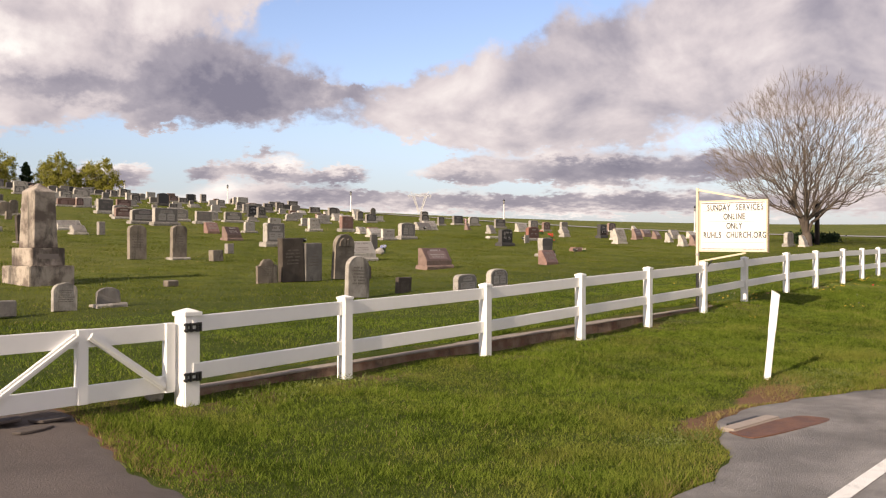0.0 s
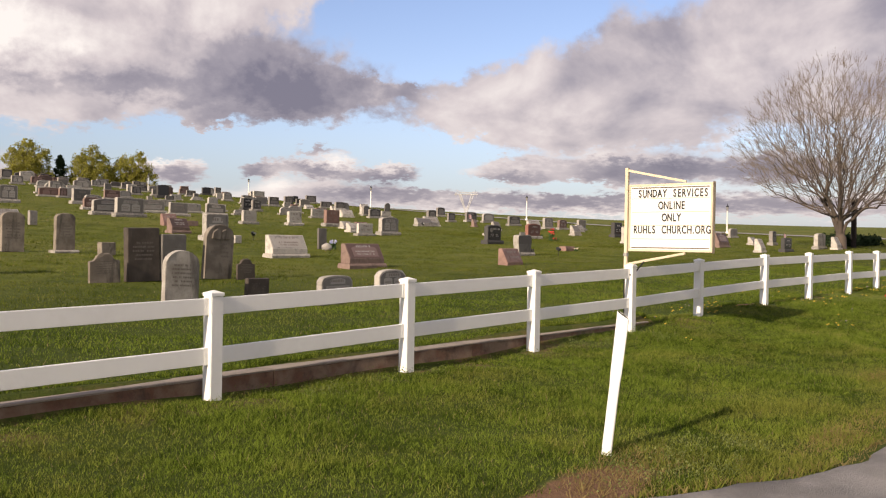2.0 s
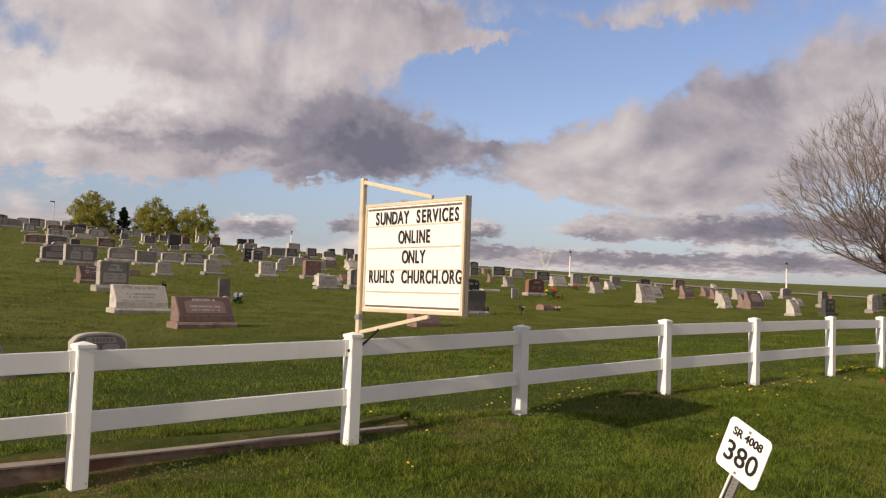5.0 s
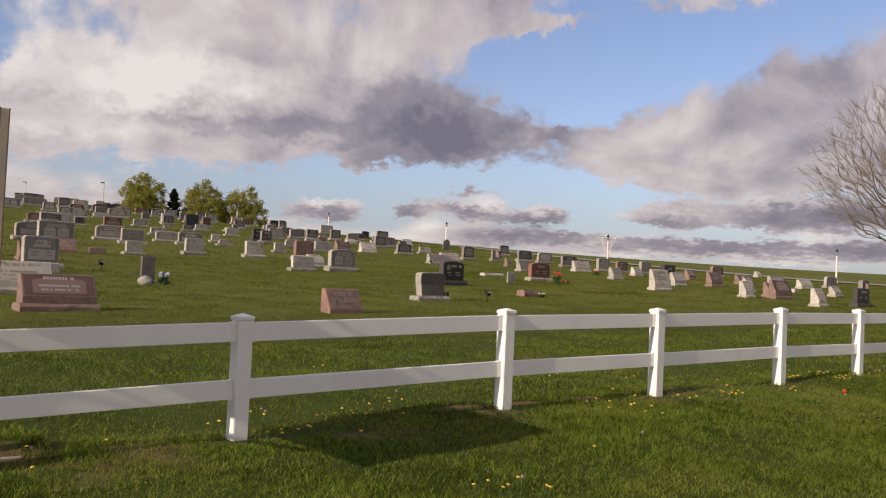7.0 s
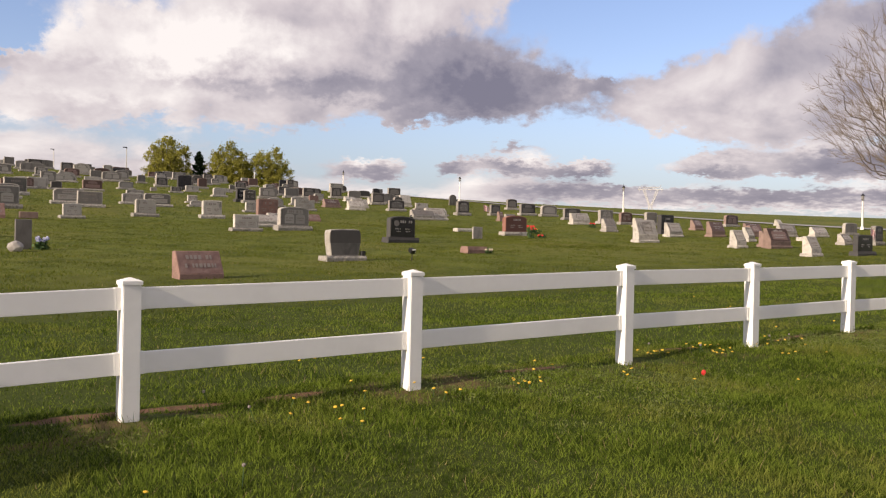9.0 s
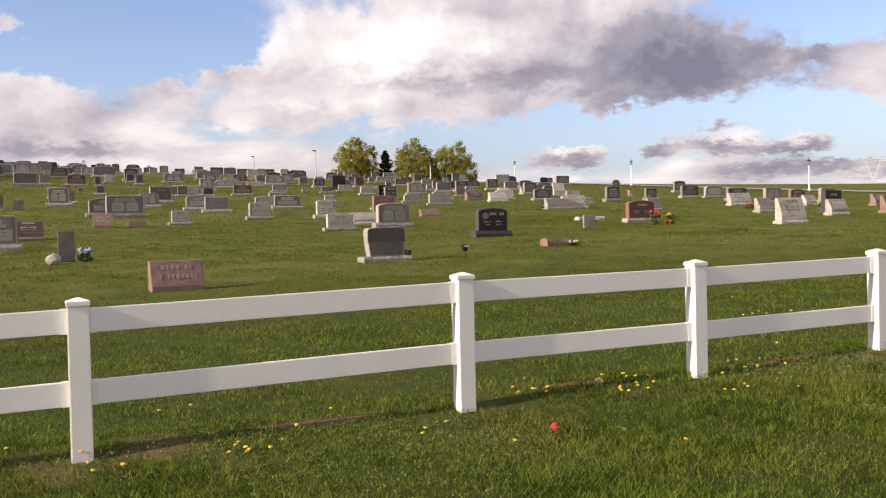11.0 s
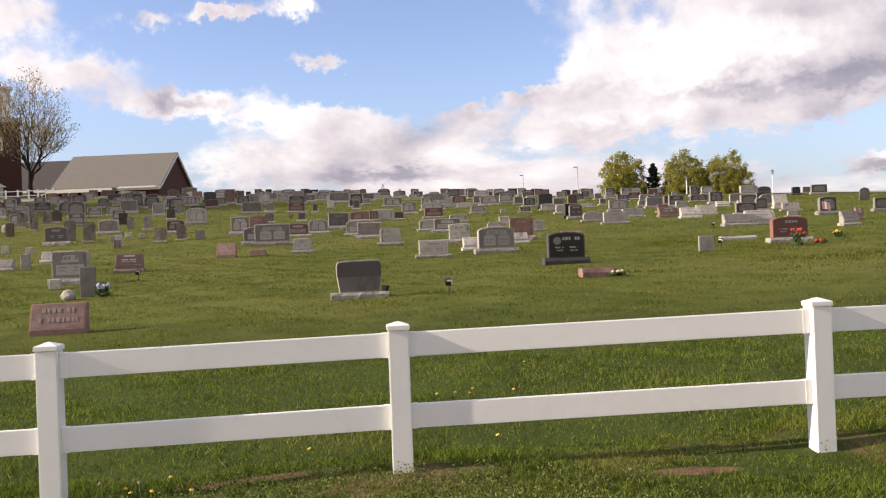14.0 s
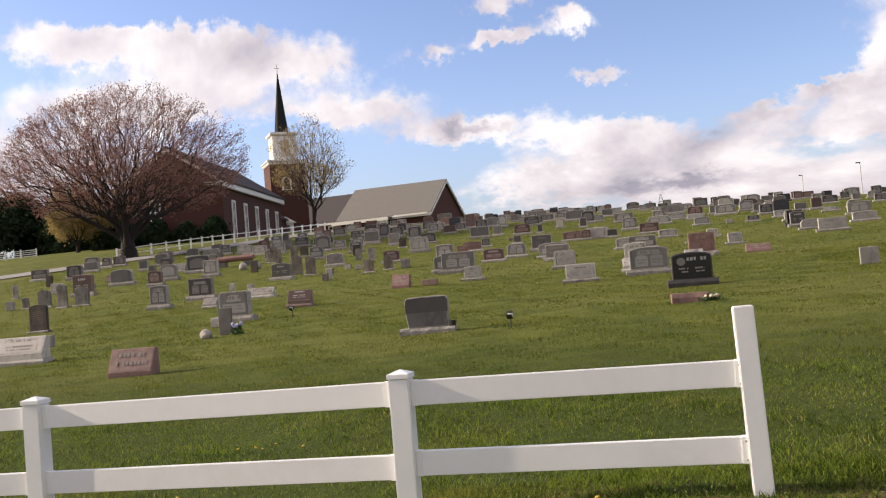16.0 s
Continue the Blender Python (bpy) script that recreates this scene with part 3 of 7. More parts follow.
def sheet(name, xs, ys, zf, mat, lift=0.0):
    X, Y = np.meshgrid(xs, ys, indexing="ij")
    Z = zf(X, Y) + lift
    idx = np.arange(X.size).reshape(X.shape)
    faces = np.stack([idx[:-1, :-1], idx[1:, :-1], idx[1:, 1:], idx[:-1, 1:]], -1).reshape(-1, 4)
    ob = fast_mesh(name, np.stack([X, Y, Z], -1).reshape(-1, 3), faces, mat)
    ob.data.shade_smooth()
    return ob


def rough_land(X, Y):
    z = land(X, Y)
    near = np.exp(-((Y + 1) / 12.0) ** 2)
    return z + near * 0.018 * (np.sin(X * 1.9 + np.sin(Y * 1.3) * 2) + np.sin(Y * 2.7 + X * 0.6)) * (Y > edge_of_road(X) + 0.1) * np.clip((X - 0.4) / 0.6, 0, 1)


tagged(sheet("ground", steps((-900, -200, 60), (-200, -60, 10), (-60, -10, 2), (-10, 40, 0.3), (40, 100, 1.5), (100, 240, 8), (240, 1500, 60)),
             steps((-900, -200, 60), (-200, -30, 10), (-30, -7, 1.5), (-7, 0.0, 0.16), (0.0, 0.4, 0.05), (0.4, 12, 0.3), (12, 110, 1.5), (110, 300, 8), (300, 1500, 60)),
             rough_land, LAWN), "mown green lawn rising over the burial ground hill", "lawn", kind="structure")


def road():
    xs = steps((-200, -12, 4), (-12, 34, 0.2), (34, 400, 6))
    t = np.array([0.0, 0.004, 0.02, 0.1, 0.3, 0.6, 0.9, 1.0])
    E = edge_of_road(xs)
    X = np.repeat(xs[:, None], len(t), 1)
    Y = E[:, None] + (-11.5 - E[:, None]) * t[None]
    Z = road_z(X) + 0.008 - 0.025 * (t[None] == 0)
    idx = np.arange(X.size).reshape(X.shape)
    faces = np.stack([idx[:-1, :-1], idx[:-1, 1:], idx[1:, 1:], idx[1:, :-1]], -1).reshape(-1, 4)
    tagged(fast_mesh("road", np.stack([X, Y, Z], -1).reshape(-1, 3), faces, ASPHALT), "worn grey asphalt country road", "road", kind="structure")
    # the white edge line
    for y, w in ((-5.42, 0.12),):
        tt = np.array([0, 1.0])
        X = np.repeat(xs[:, None], 2, 1)
        Y = y - 0.03 * np.clip(X, 0, 12) + 0.02 * np.maximum(0, X - 14) + (tt[None] - 0.5) * w
        Z = road_z(X) + 0.014
        idx = np.arange(X.size).reshape(X.shape)
        faces = np.stack([idx[:-1, :-1], idx[1:, :-1], idx[1:, 1:], idx[:-1, 1:]], -1).reshape(-1, 4)
        tagged(fast_mesh("edge_line", np.stack([X, Y, Z], -1).reshape(-1, 3), faces, LINE), "worn white painted edge line on the road", "road marking", kind="structure")


def ribbon(name, pts, wide, mat, lift, label, category):
    """A strip of paving that follows the land."""
    vs, fs = [], []
    for i, p in enumerate(pts):
        a, b = Vector(pts[max(i - 1, 0)]), Vector(pts[min(i + 1, len(pts) - 1)])
        d = (b - a).normalized()
        s = Vector((-d.y, d.x)) * wide / 2
        for k in (-1, -0.5, 0, 0.5, 1):
            x, y = p[0] + s.x * k, p[1] + s.y * k
            vs.append((x, y, float(land(x, y)) + lift))
    for i in range(len(pts) - 1):
        for j in range(4):
            fs.append((i * 5 + j, i * 5 + 5 + j, i * 5 + 6 + j, i * 5 + 1 + j))
    return tagged(fast_mesh(name, vs, fs, mat), label, category, kind="structure")


def curve_points(ctrl, n):
    """A smooth line through the control points."""
    out = []
    c = [Vector(p) for p in ctrl]
    c = [c[0] * 2 - c[1]] + c + [c[-1] * 2 - c[-2]]
    for i in range(1, len(c) - 2):
        for k in range(n):
            t = k / n
            out.append(tuple(0.5 * ((2 * c[i]) + (c[i + 1] - c[i - 1]) * t + (2 * c[i - 1] - 5 * c[i] + 4 * c[i + 1] - c[i + 2]) * t * t + (3 * c[i] - c[i - 1] - 3 * c[i + 1] + c[i + 2]) * t ** 3)))
    out.append(tuple(c[-2]))
    return out


road()


def drive_edge(y):
    """The ragged side of the driveway."""
    y = np.asarray(y, float)
    e = np.interp(y, (-4.7, -3.4, -2.4, -2.0, -0.9, -0.2, 0.1, 0.42), (0.3, -0.9, -1.33, -1.32, -1.07, -0.75, -0.76, -1.2))
    return e + 0.03 * np.sin(y * 5.0) + 0.02 * np.sin(y * 17.0)


def driveway():
    """The asphalt entrance before the gate, flaring to the road."""
    ys = np.linspace(0.42, -4.7, 96)
    right = drive_edge(ys)
    t = np.linspace(0, 1, 25)
    X = right[:, None] + (-6.5 - right[:, None]) * t[None]
    Y = np.repeat(ys[:, None], len(t), 1)
    Z = land(X, Y) + 0.03
    Z[:, 0] -= 0.035
    Z[0] -= 0.05
    idx = np.arange(X.size).reshape(X.shape)
    faces = np.stack([idx[:-1, :-1], idx[:-1, 1:], idx[1:, 1:], idx[1:, :-1]], -1).reshape(-1, 4)
    tagged(fast_mesh("driveway", np.stack([X, Y, Z], -1).reshape(-1, 3), faces, DRIVE), "cracked dark asphalt driveway before the gate", "driveway", kind="structure")


driveway()
ribbon("cemetery_lane", curve_points([(84, -2), (78, 24), (75.5, 46), (73.5, 66), (71, 90), (60, 118)], 10), 3.2, GRAVEL, 0.06, "pale gravel lane along the lamp posts", "lane")
ribbon("church_lane", curve_points([(-64, 44), (-30, 56), (-13, 73), (-8, 88), (-3, 104), (6, 118)], 10), 5.0, GRAVEL, 0.08, "pale lane climbing beside the burial ground to the church", "lane")


# ---- fence along the road ----
POSTS = (0.25, 2.44, 5.07, 7.58, 9.98, 12.48, 14.84, 17.67, 20.02, 22.63, 24.75, 26.84, 29.49)
POST_Y = (-0.1, 0.0, -0.05, -0.07, -0.06, -0.05, -0.014, -0.01, -0.025, -0.02, -0.02, 0.0, -0.13)
POST_TOPS = (0.86, 0.90, 0.966, 1.049, 1.114, 1.181, 1.262, 1.353, 1.40, 1.452, 1.472, 1.50, 1.541)


def fence_post(x, y, top, lean=0.0, wide=0.127, cap=True):
    z = float(land(x, 0.0))
    h = top - z
    e = thing("fence_post", pose(x, y, z, 0, lean, 0), "white vinyl fence post with a low pyramid cap", "fence post", "fence along the road")
    part("shaft", box(wide, wide, h + 0.25 - 0.05, 0, 0, -0.25, 0.006), VINYL, e)
    if cap:
        bm = box(wide + 0.014, wide + 0.014, 0.03, 0, 0, h - 0.052, 0.003)
        bmesh.ops.create_cone(bm, cap_ends=True, segments=4, radius1=(wide + 0.008) * 0.707, radius2=0.008, depth=0.022, matrix=Matrix.Translation((0, 0, h - 0.011)) @ Matrix.Rotation(radians(45), 4, "Z"))
        part("cap", bm, VINYL, e)
    return e


def fence_rail(xa, ya, za, xb, yb, zb):
    e = thing("fence_rail", pose((xa + xb) / 2, (ya + yb) / 2, (za + zb) / 2), "long white hollow vinyl fence rail between two posts", "fence rail", "fence along the road")
    d = Vector((xb - xa, yb - ya, zb - za)) / 2
    part("board", beam(-d, d, 0.04, 0.150, 0.004), VINYL, e)
    for s in (-1, 1):
        c = d * s * (1 - 0.035 / d.length)
        part("end_collar", beam(c - d.normalized() * 0.02, c + d.normalized() * 0.02, 0.046, 0.155, 0.002), VINYL, e)
    return e


for i, (x, top) in enumerate(zip(POSTS, POST_TOPS)):
    if i:
        fence_post(x, POST_Y[i], top)
for i in range(len(POSTS) - 1):
    xa, xb = POSTS[i] + 0.05, POSTS[i + 1] - 0.05
    for drop in (0.145, 0.59):
        fence_rail(xa, POST_Y[i], POST_TOPS[i] - drop, xb, POST_Y[i + 1], POST_TOPS[i + 1] - drop)
# the broken end post leans away
fence_post(31.535, -0.15, 1.83, -1.2, 0.112, False)
for drop in (0.145, 0.57):
    last = fence_rail(POSTS[-1] + 0.05, POST_Y[-1], POST_TOPS[-1] - drop, 31.50, -0.15, POST_TOPS[-1] - drop + 0.01)
    tip = (31.50 - POSTS[-1] - 0.05) / 2
    plate = part("end_bracket", box(0.05, 0.012, 0.15, tip - 0.035, -0.035, -0.07, 0.003), VINYL, last, "white screwed end bracket")
    for kz in (-0.05, 0.055):
        part("screw", bar((tip - 0.035, -0.045, kz), (tip - 0.035, -0.04, kz), 0.006, 8), GALVA, plate)


def gate():
    z = float(land(0.2, 0.0))
    e = thing("gate_post", pose(0.31, -0.03, z), "heavy white vinyl gate post with black strap hinges", "gate post")
    part("shaft", box(0.17, 0.17, 1.10, 0, 0, -0.25, 0.008), VINYL, e)
    bm = box(0.20, 0.20, 0.04, 0, 0, 0.83, 0.005)
    bmesh.ops.create_cone(bm, cap_ends=True, segments=4, radius1=0.13, radius2=0.01, depth=0.035, matrix=Matrix.Translation((0, 0, 0.885)) @ Matrix.Rotation(radians(45), 4, "Z"))
    part("cap", bm, VINYL, e)
    for hz in (0.26, 0.72):
        hinge = part("hinge", box(0.19, 0.025, 0.022, -0.01, -0.098, hz + 0.024, 0.004), IRON, e, "black iron strap hinge")
        part("strap", box(0.19, 0.02, 0.022, -0.01, -0.096, hz - 0.03, 0.003), IRON, hinge)
        for kx in (-0.08, -0.03, 0.04, 0.075):
            part("knuckle", bar((kx, -0.1, hz - 0.035), (kx, -0.1, hz + 0.05), 0.014, 8), IRON, hinge)
    g = thing("gate", pose(0.19, 0.02, z - 0.07), "closed white vinyl two-rail gate with diagonal braces", "gate")
    part("top_rail", beam((-3.6, 0, 0.76), (-0.02, 0, 0.76), 0.04, 0.155, 0.004), VINYL, g)
    part("bottom_rail", beam((-3.6, 0, 0.28), (-0.02, 0, 0.28), 0.04, 0.155, 0.004), VINYL, g)
    for x in (-0.05, -0.92, -2.66, -3.5):
        part("stile", box(0.1, 0.07, 0.64, x, -0.005, 0.20, 0.006), VINYL, g)
    for a, b in ((-0.86, -0.12), (-0.98, -1.78), (-2.62, -1.86), (-2.70, -3.4)):
        part("brace", beam((a, -0.035, 0.78), (b, -0.035, 0.26), 0.03, 0.07, 0.004), VINYL, g)
        part("brace_ridge", beam((a, -0.055, 0.78), (b, -0.055, 0.26), 0.02, 0.025, 0.003), VINYL, g)
    # the stop post at the far end of the gate
    e = thing("gate_post", pose(-3.75, -0.02, float(land(-3.75, 0))), "white vinyl gate post at the far side of the drive", "gate post")
    part("shaft", box(0.17, 0.17, 1.15, 0, 0, -0.25, 0.008), VINYL, e)
    part("cap", box(0.20, 0.20, 0.05, 0, 0, 0.885, 0.01), VINYL, e)


gate()


def low_wall():
    """The old concrete kerb behind the fence, in cast lengths."""
    e = thing("low_wall", pose(0, 0, 0), "low weathered concrete kerb wall behind the fence", "wall", kind="structure")
    rng = random.Random(4)
    x = 0.45
    while x < 13.2:
        n = min(2.6 + rng.random() * 0.5, 13.3 - x)
        bm = bmesh.new()
        k = 8
        rows = []
        for i in range(k + 1):
            px = x + n * i / k
            top = max(float(hill(px, 0.3)), float(verge_z(px))) - 0.030 - 0.03 * max(0.0, (px - 9) / 4) + rng.uniform(-0.008, 0.008)
            bot = float(verge_z(px)) - 0.2
            rows.append([bm.verts.new(v) for v in ((px, 0.09, bot), (px, 0.09, top - 0.02), (px, 0.11, top), (px, 0.27, top), (px, 0.29, top - 0.02), (px, 0.29, bot))])
        for a, b in zip(rows, rows[1:]):
            for j in range(5):
                bm.faces.new((a[j], b[j], b[j + 1], a[j + 1]))
        bm.faces.new(rows[0][::-1])
        bm.faces.new(rows[-1])
        bmesh.ops.recalc_face_normals(bm, faces=bm.faces[:])
        body = part("concrete_length", bm, CONCRETE, e)
        # a paler worn cap that stands a little proud
        bm = bmesh.new()
        rows = []
        for i in range(k + 1):
            px = x + n * i / k
            top = max(float(hill(px, 0.3)), float(verge_z(px))) - 0.026 - 0.03 * max(0.0, (px - 9) / 4)
            j = rng.uniform(-0.008, 0.008)
            rows.append([bm.verts.new(v) for v in ((px, 0.084 + j, top - 0.014), (px, 0.082 + j, top), (px, 0.10 + j, top + 0.008), (px, 0.28, top + 0.008), (px, 0.295, top - 0.03))])
        for a, b in zip(rows, rows[1:]):
            for j in range(4):
                bm.faces.new((a[j], b[j], b[j + 1], a[j + 1]))
        bm.faces.new(rows[0][::-1])
        bm.faces.new(rows[-1])
        bmesh.ops.recalc_face_normals(bm, faces=bm.faces[:])
        part("cap", bm, PALE_CONCRETE, body, "paler worn cap course")
        x += n + 0.004


low_wall()


# ---- roadside things ----
def words(text, size, mat, m, parent, name="lettering"):
    cu = bpy.data.curves.new(name, "FONT")
    cu.body, cu.size, cu.align_x, cu.align_y, cu.extrude = text, size, "CENTER", "CENTER", 0.002
    cu.offset = 0.0032 if name == "letter" else 0.0015
    tmp = bpy.data.objects.new(name, cu)
    scene.collection.objects.link(tmp)
    me = bpy.data.meshes.new_from_object(tmp.evaluated_get(bpy.context.evaluated_depsgraph_get()))
    bpy.data.objects.remove(tmp)
    me.materials.append(mat)
    ob = new(name, me)
    ob.parent = parent
    ob.matrix_local = m
    return ob


def notice_board():
    z = 1.17
    e = thing("notice_board", pose(12.74, 0.14, z, 0, 0, 0), "white letter board with a cream frame hung over the fence", "sign")
    # y runs from the pole towards the road
    w, h, low = 1.37, 1.02, 0.20
    part("pole", box(0.05, 0.05, 1.58, -0.03, 0.03, -0.1, 0.004), CREAM, e)
    part("pole_foot", bar((-0.03, 0.03, -1.2), (-0.03, 0.03, -0.1), 0.032, 8), IRON, e, "black lower pole set in the ground")
    panel = part("panel", box(0.04, w - 0.06, h - 0.06, 0, -w / 2, low + 0.03), WHITE, e)
    for yy, sy, zz, sz in ((-w / 2, w, low, 0.034), (-w / 2, w, low + h - 0.034, 0.034), (-0.017, 0.034, low + 0.034, h - 0.068), (-w + 0.017, 0.034, low + 0.034, h - 0.068)):
        part("frame", box(0.05, sy, sz, 0, yy, zz, 0.004), CREAM, e)
    # brown strips paint a shadow line inside the top and bottom frame
    for yy, sy, zz, sz in ((-w / 2, w - 0.09, low + 0.047, 0.018), (-w / 2, w - 0.09, low + h - 0.066, 0.018)):
        part("frame_shadow_strip", box(0.044, sy, sz, 0, yy, zz), BROWN, e)
    cap = part("end_cap", box(0.045, 0.014, h + 0.02, 0, -w - 0.009, low - 0.01, 0.002), CREAM, e)
    for kx in (-0.024, 0.024):
        part("edge_strip", box(0.006, 0.018, h + 0.024, kx, -w - 0.010, low - 0.012), BROWN, cap, "thin brown edge strip")
    for k in range(1, 5):
        part("letter_rail", box(0.046, w - 0.1, 0.012, 0, -w / 2, low + h * (1 - k * 0.2) - 0.02), CREAM, e)
    turn = Matrix.Rotation(radians(-90), 4, "Z") @ Matrix.Rotation(radians(90), 4, "X")
    narrow = {"I": 0.042, ".": 0.042, " ": 0.085, "O": 0.086, "N": 0.081, "C": 0.080, "G": 0.084, "D": 0.080, "U": 0.079, "H": 0.080, "S": 0.070, "E": 0.066, "L": 0.063, "A": 0.080}
    for k, t in enumerate(("SUNDAY SERVICES", "ONLINE", "ONLY", "RUHLS CHURCH.ORG")):
        adv = [1.05 * narrow.get(c, 0.0745) for c in t]
        pos = 0.035 + w / 2 - sum(adv) / 2 if k else 0.045 + w / 2 - sum(adv) / 2
        for c, s in zip(t, adv):
            if c != " ":
                ob = words(c, 0.168, BLACK, Matrix.Identity(4), panel, "letter")
                ob.matrix_local = Matrix.Translation((-0.026, -pos - s / 2, low + h * (0.853 - k * 0.178))) @ turn @ Matrix.Diagonal((0.66, 0.98, 1.0, 1.0))
            pos += s
    part("stay", beam((-0.03, 0.02, 1.44), (-0.02, -0.95, low + h + 0.02), 0.035, 0.035, 0.003), CREAM, e)
    part("stay", beam((-0.03, 0.0, 0.0), (-0.02, -0.95, low - 0.02), 0.035, 0.035, 0.003), CREAM, e)
    part("strap", beam((-0.34, -0.22, -0.16), (-0.18, -0.235, -0.1), 0.012, 0.02), IRON, e, "black strap round the post")
    part("strap", beam((-0.18, -0.235, -0.1), (0.0, -0.3, 0.08), 0.012, 0.02), IRON, e)
    part("clamp", box(0.07, 0.07, 0.05, -0.03, 0.03, 0.12, 0.008), GALVA, e)


notice_board()


def marker_post():
    """A flattened plastic tube with an open, slanting top."""
    foot, top = Vector((6.27, -3.41, 0)), Vector((6.37, -3.48, 0.90))
    foot.z = float(land(foot.x, foot.y))
    e = thing("marker_post", pose(*foot), "leaning white hollow plastic roadside marker post", "marker post")
    run = top - foot
    bm, inner = bmesh.new(), bmesh.new()
    rings, holes = [], []
    n = 20
    for t, a, c in ((-0.18, 0.042, 0.030), (0.30, 0.042, 0.030), (0.52, 0.043, 0.028), (0.60, 0.049, 0.024), (1.0, 0.050, 0.026)):
        ring, hole = [], []
        for k in range(n):
            u = k / n * math.tau
            cut = 0.03 * math.sin(u) if t == 1.0 else 0.0
            p = run * t + Vector((0.6 * c * math.cos(u) * 1.4, a * math.sin(u), cut))
            ring.append(bm.verts.new(p))
            hole.append(inner.verts.new(run * t + Vector((0.6 * c * math.cos(u) * 1.15, a * 0.88 * math.sin(u), cut - 0.002))))
        rings.append(ring)
        holes.append(hole)
    for a, b in zip(rings, rings[1:]):
        for k in range(n):
            bm.faces.new((a[k], a[(k + 1) % n], b[(k + 1) % n], b[k]))
    for a, b in zip(holes[3:], holes[4:]):
        for k in range(n):
            inner.faces.new((a[k], b[k], b[(k + 1) % n], a[(k + 1) % n]))
    inner.faces.new(holes[3])
    for ring in holes[:3]:
        for v in ring:
            inner.verts.remove(v)
    part("tube", bm, VINYL, e, smooth=True)
    # the inner wall is coloured black for the shade inside the tube
    part("hollow", inner, BLACK, e, "open inside of the tube, black for its shade")


marker_post()


def route_marker():
    """The small white plate on a leaning perforated steel post."""
    x, y = 11.62, -3.93
    z = float(land(x, y))
    e = thing("route_marker", pose(x, y, z, 0, 0, 0), "white route number plate on a leaning perforated steel post", "road sign")
    tilt = Matrix.Translation((0.43, -0.245, 0.80)) @ Matrix.Rotation(radians(-12), 4, "Z") @ Matrix.Rotation(radians(24), 4, "X")
    face = tilt.to_3x3() @ Vector((-1, 0, 0))
    foot, top = Vector((0.557, 0.236, -0.2)), Vector((0.43, -0.245, 0.80)) - face * 0.02
    d = (top - foot).normalized()
    face = (face - d * face.dot(d)).normalized()
    side = d.cross(face)
    m = Matrix(((*side, 0), (*face, 0), (*d, 0), (0, 0, 0, 1))).transposed()
    m.translation = foot
    long = (top - foot).length + 0.1
    # a rolled channel: a web with holes between two flanges
    post = part("post", box(0.030, 0.005, long, 0, -0.008, 0, 0, m), GALVA, e)
    part("flange", box(0.026, 0.014, long, 0.027, 0.0, 0, 0, m), GALVA, post)
    part("flange", box(0.014, 0.014, long, -0.030, 0.0, 0, 0, m), TRIM, post, "bright white edge")
    # black bar laid on the web for the shade in the gap
    part("groove", box(0.009, 0.006, long, -0.019, -0.006, 0, 0, m), BLACK, post)
    for k in range(10, 44):
        part("hole", box(0.008, 0.003, 0.008, 0.002, -0.005, k * 0.025, 0, m), BROWN, post)
    pts = []
    w, h, r = 0.155, 0.155, 0.035
    for cx, cz, a0 in ((w - r, -h + r, -90), (w - r, h - r, 0), (-w + r, h - r, 90), (-w + r, -h + r, 180)):
        for k in range(5):
            a = radians(a0 + k * 22.5)
            pts.append((cx + r * math.cos(a), cz + r * math.sin(a)))
    bm = prism(pts, 0.006, "x")
    bm.transform(tilt)
    plate = part("plate", bm, WHITE, e)
    turn = Matrix.Rotation(radians(-90), 4, "Z") @ Matrix.Rotation(radians(90), 4, "X")
    for t, s, zz in (("SR 4008", 0.065, 0.085), ("380", 0.165, -0.04)):
        ob = words(t, s, BLACK, Matrix.Identity(4), plate)
        ob.matrix_local = tilt @ Matrix.Translation((-0.006, 0, zz)) @ turn
    for zz in (0.13, -0.13):
        bm = bar((-0.012, 0, zz), (0.004, 0, zz), 0.008, 8)
        bm.transform(tilt)
        part("bolt", bm, GALVA, plate)


route_marker()


def drain():
    z = float(road_z(3.9))
    e = thing("storm_drain", pose(3.85, -4.36, z + 0.01, 0, 0, -11), "rust-stained paving of a storm drain beside a concrete lip", "drain")
    # the flat plate shape stands for rust-stained paving
    pts = []
    for k in range(30):
        a = k / 30 * math.tau
        c, s = math.cos(a), math.sin(a)
        pts.append((0.70 * math.copysign(abs(c) ** 0.55, c) * (1 + 0.04 * math.sin(5 * a)), 0.20 * math.copysign(abs(s) ** 0.55, s) * (1 + 0.12 * math.sin(2 * a + 1))))
    bm = prism(pts, 0.012, "y")
    bm.transform(Matrix.Rotation(radians(90), 4, "X"))
    part("plate", bm, RUST_PAVING, e, "rust-stained patch of paving")
    part("concrete_lip", box(0.95, 0.16, 0.10, -0.12, 0.24, -0.075, 0.015, Matrix.Rotation(radians(4), 4, "Z")), PALE_CONCRETE, e, "worn pale concrete lip")
    # solid black bar added for the shade behind the lip
    part("slot", box(0.60, 0.05, 0.03, -0.05, 0.345, -0.01, 0.0, Matrix.Rotation(radians(4), 4, "Z")), BLACK, e, "black bar for the shaded opening behind the lip")


drain()


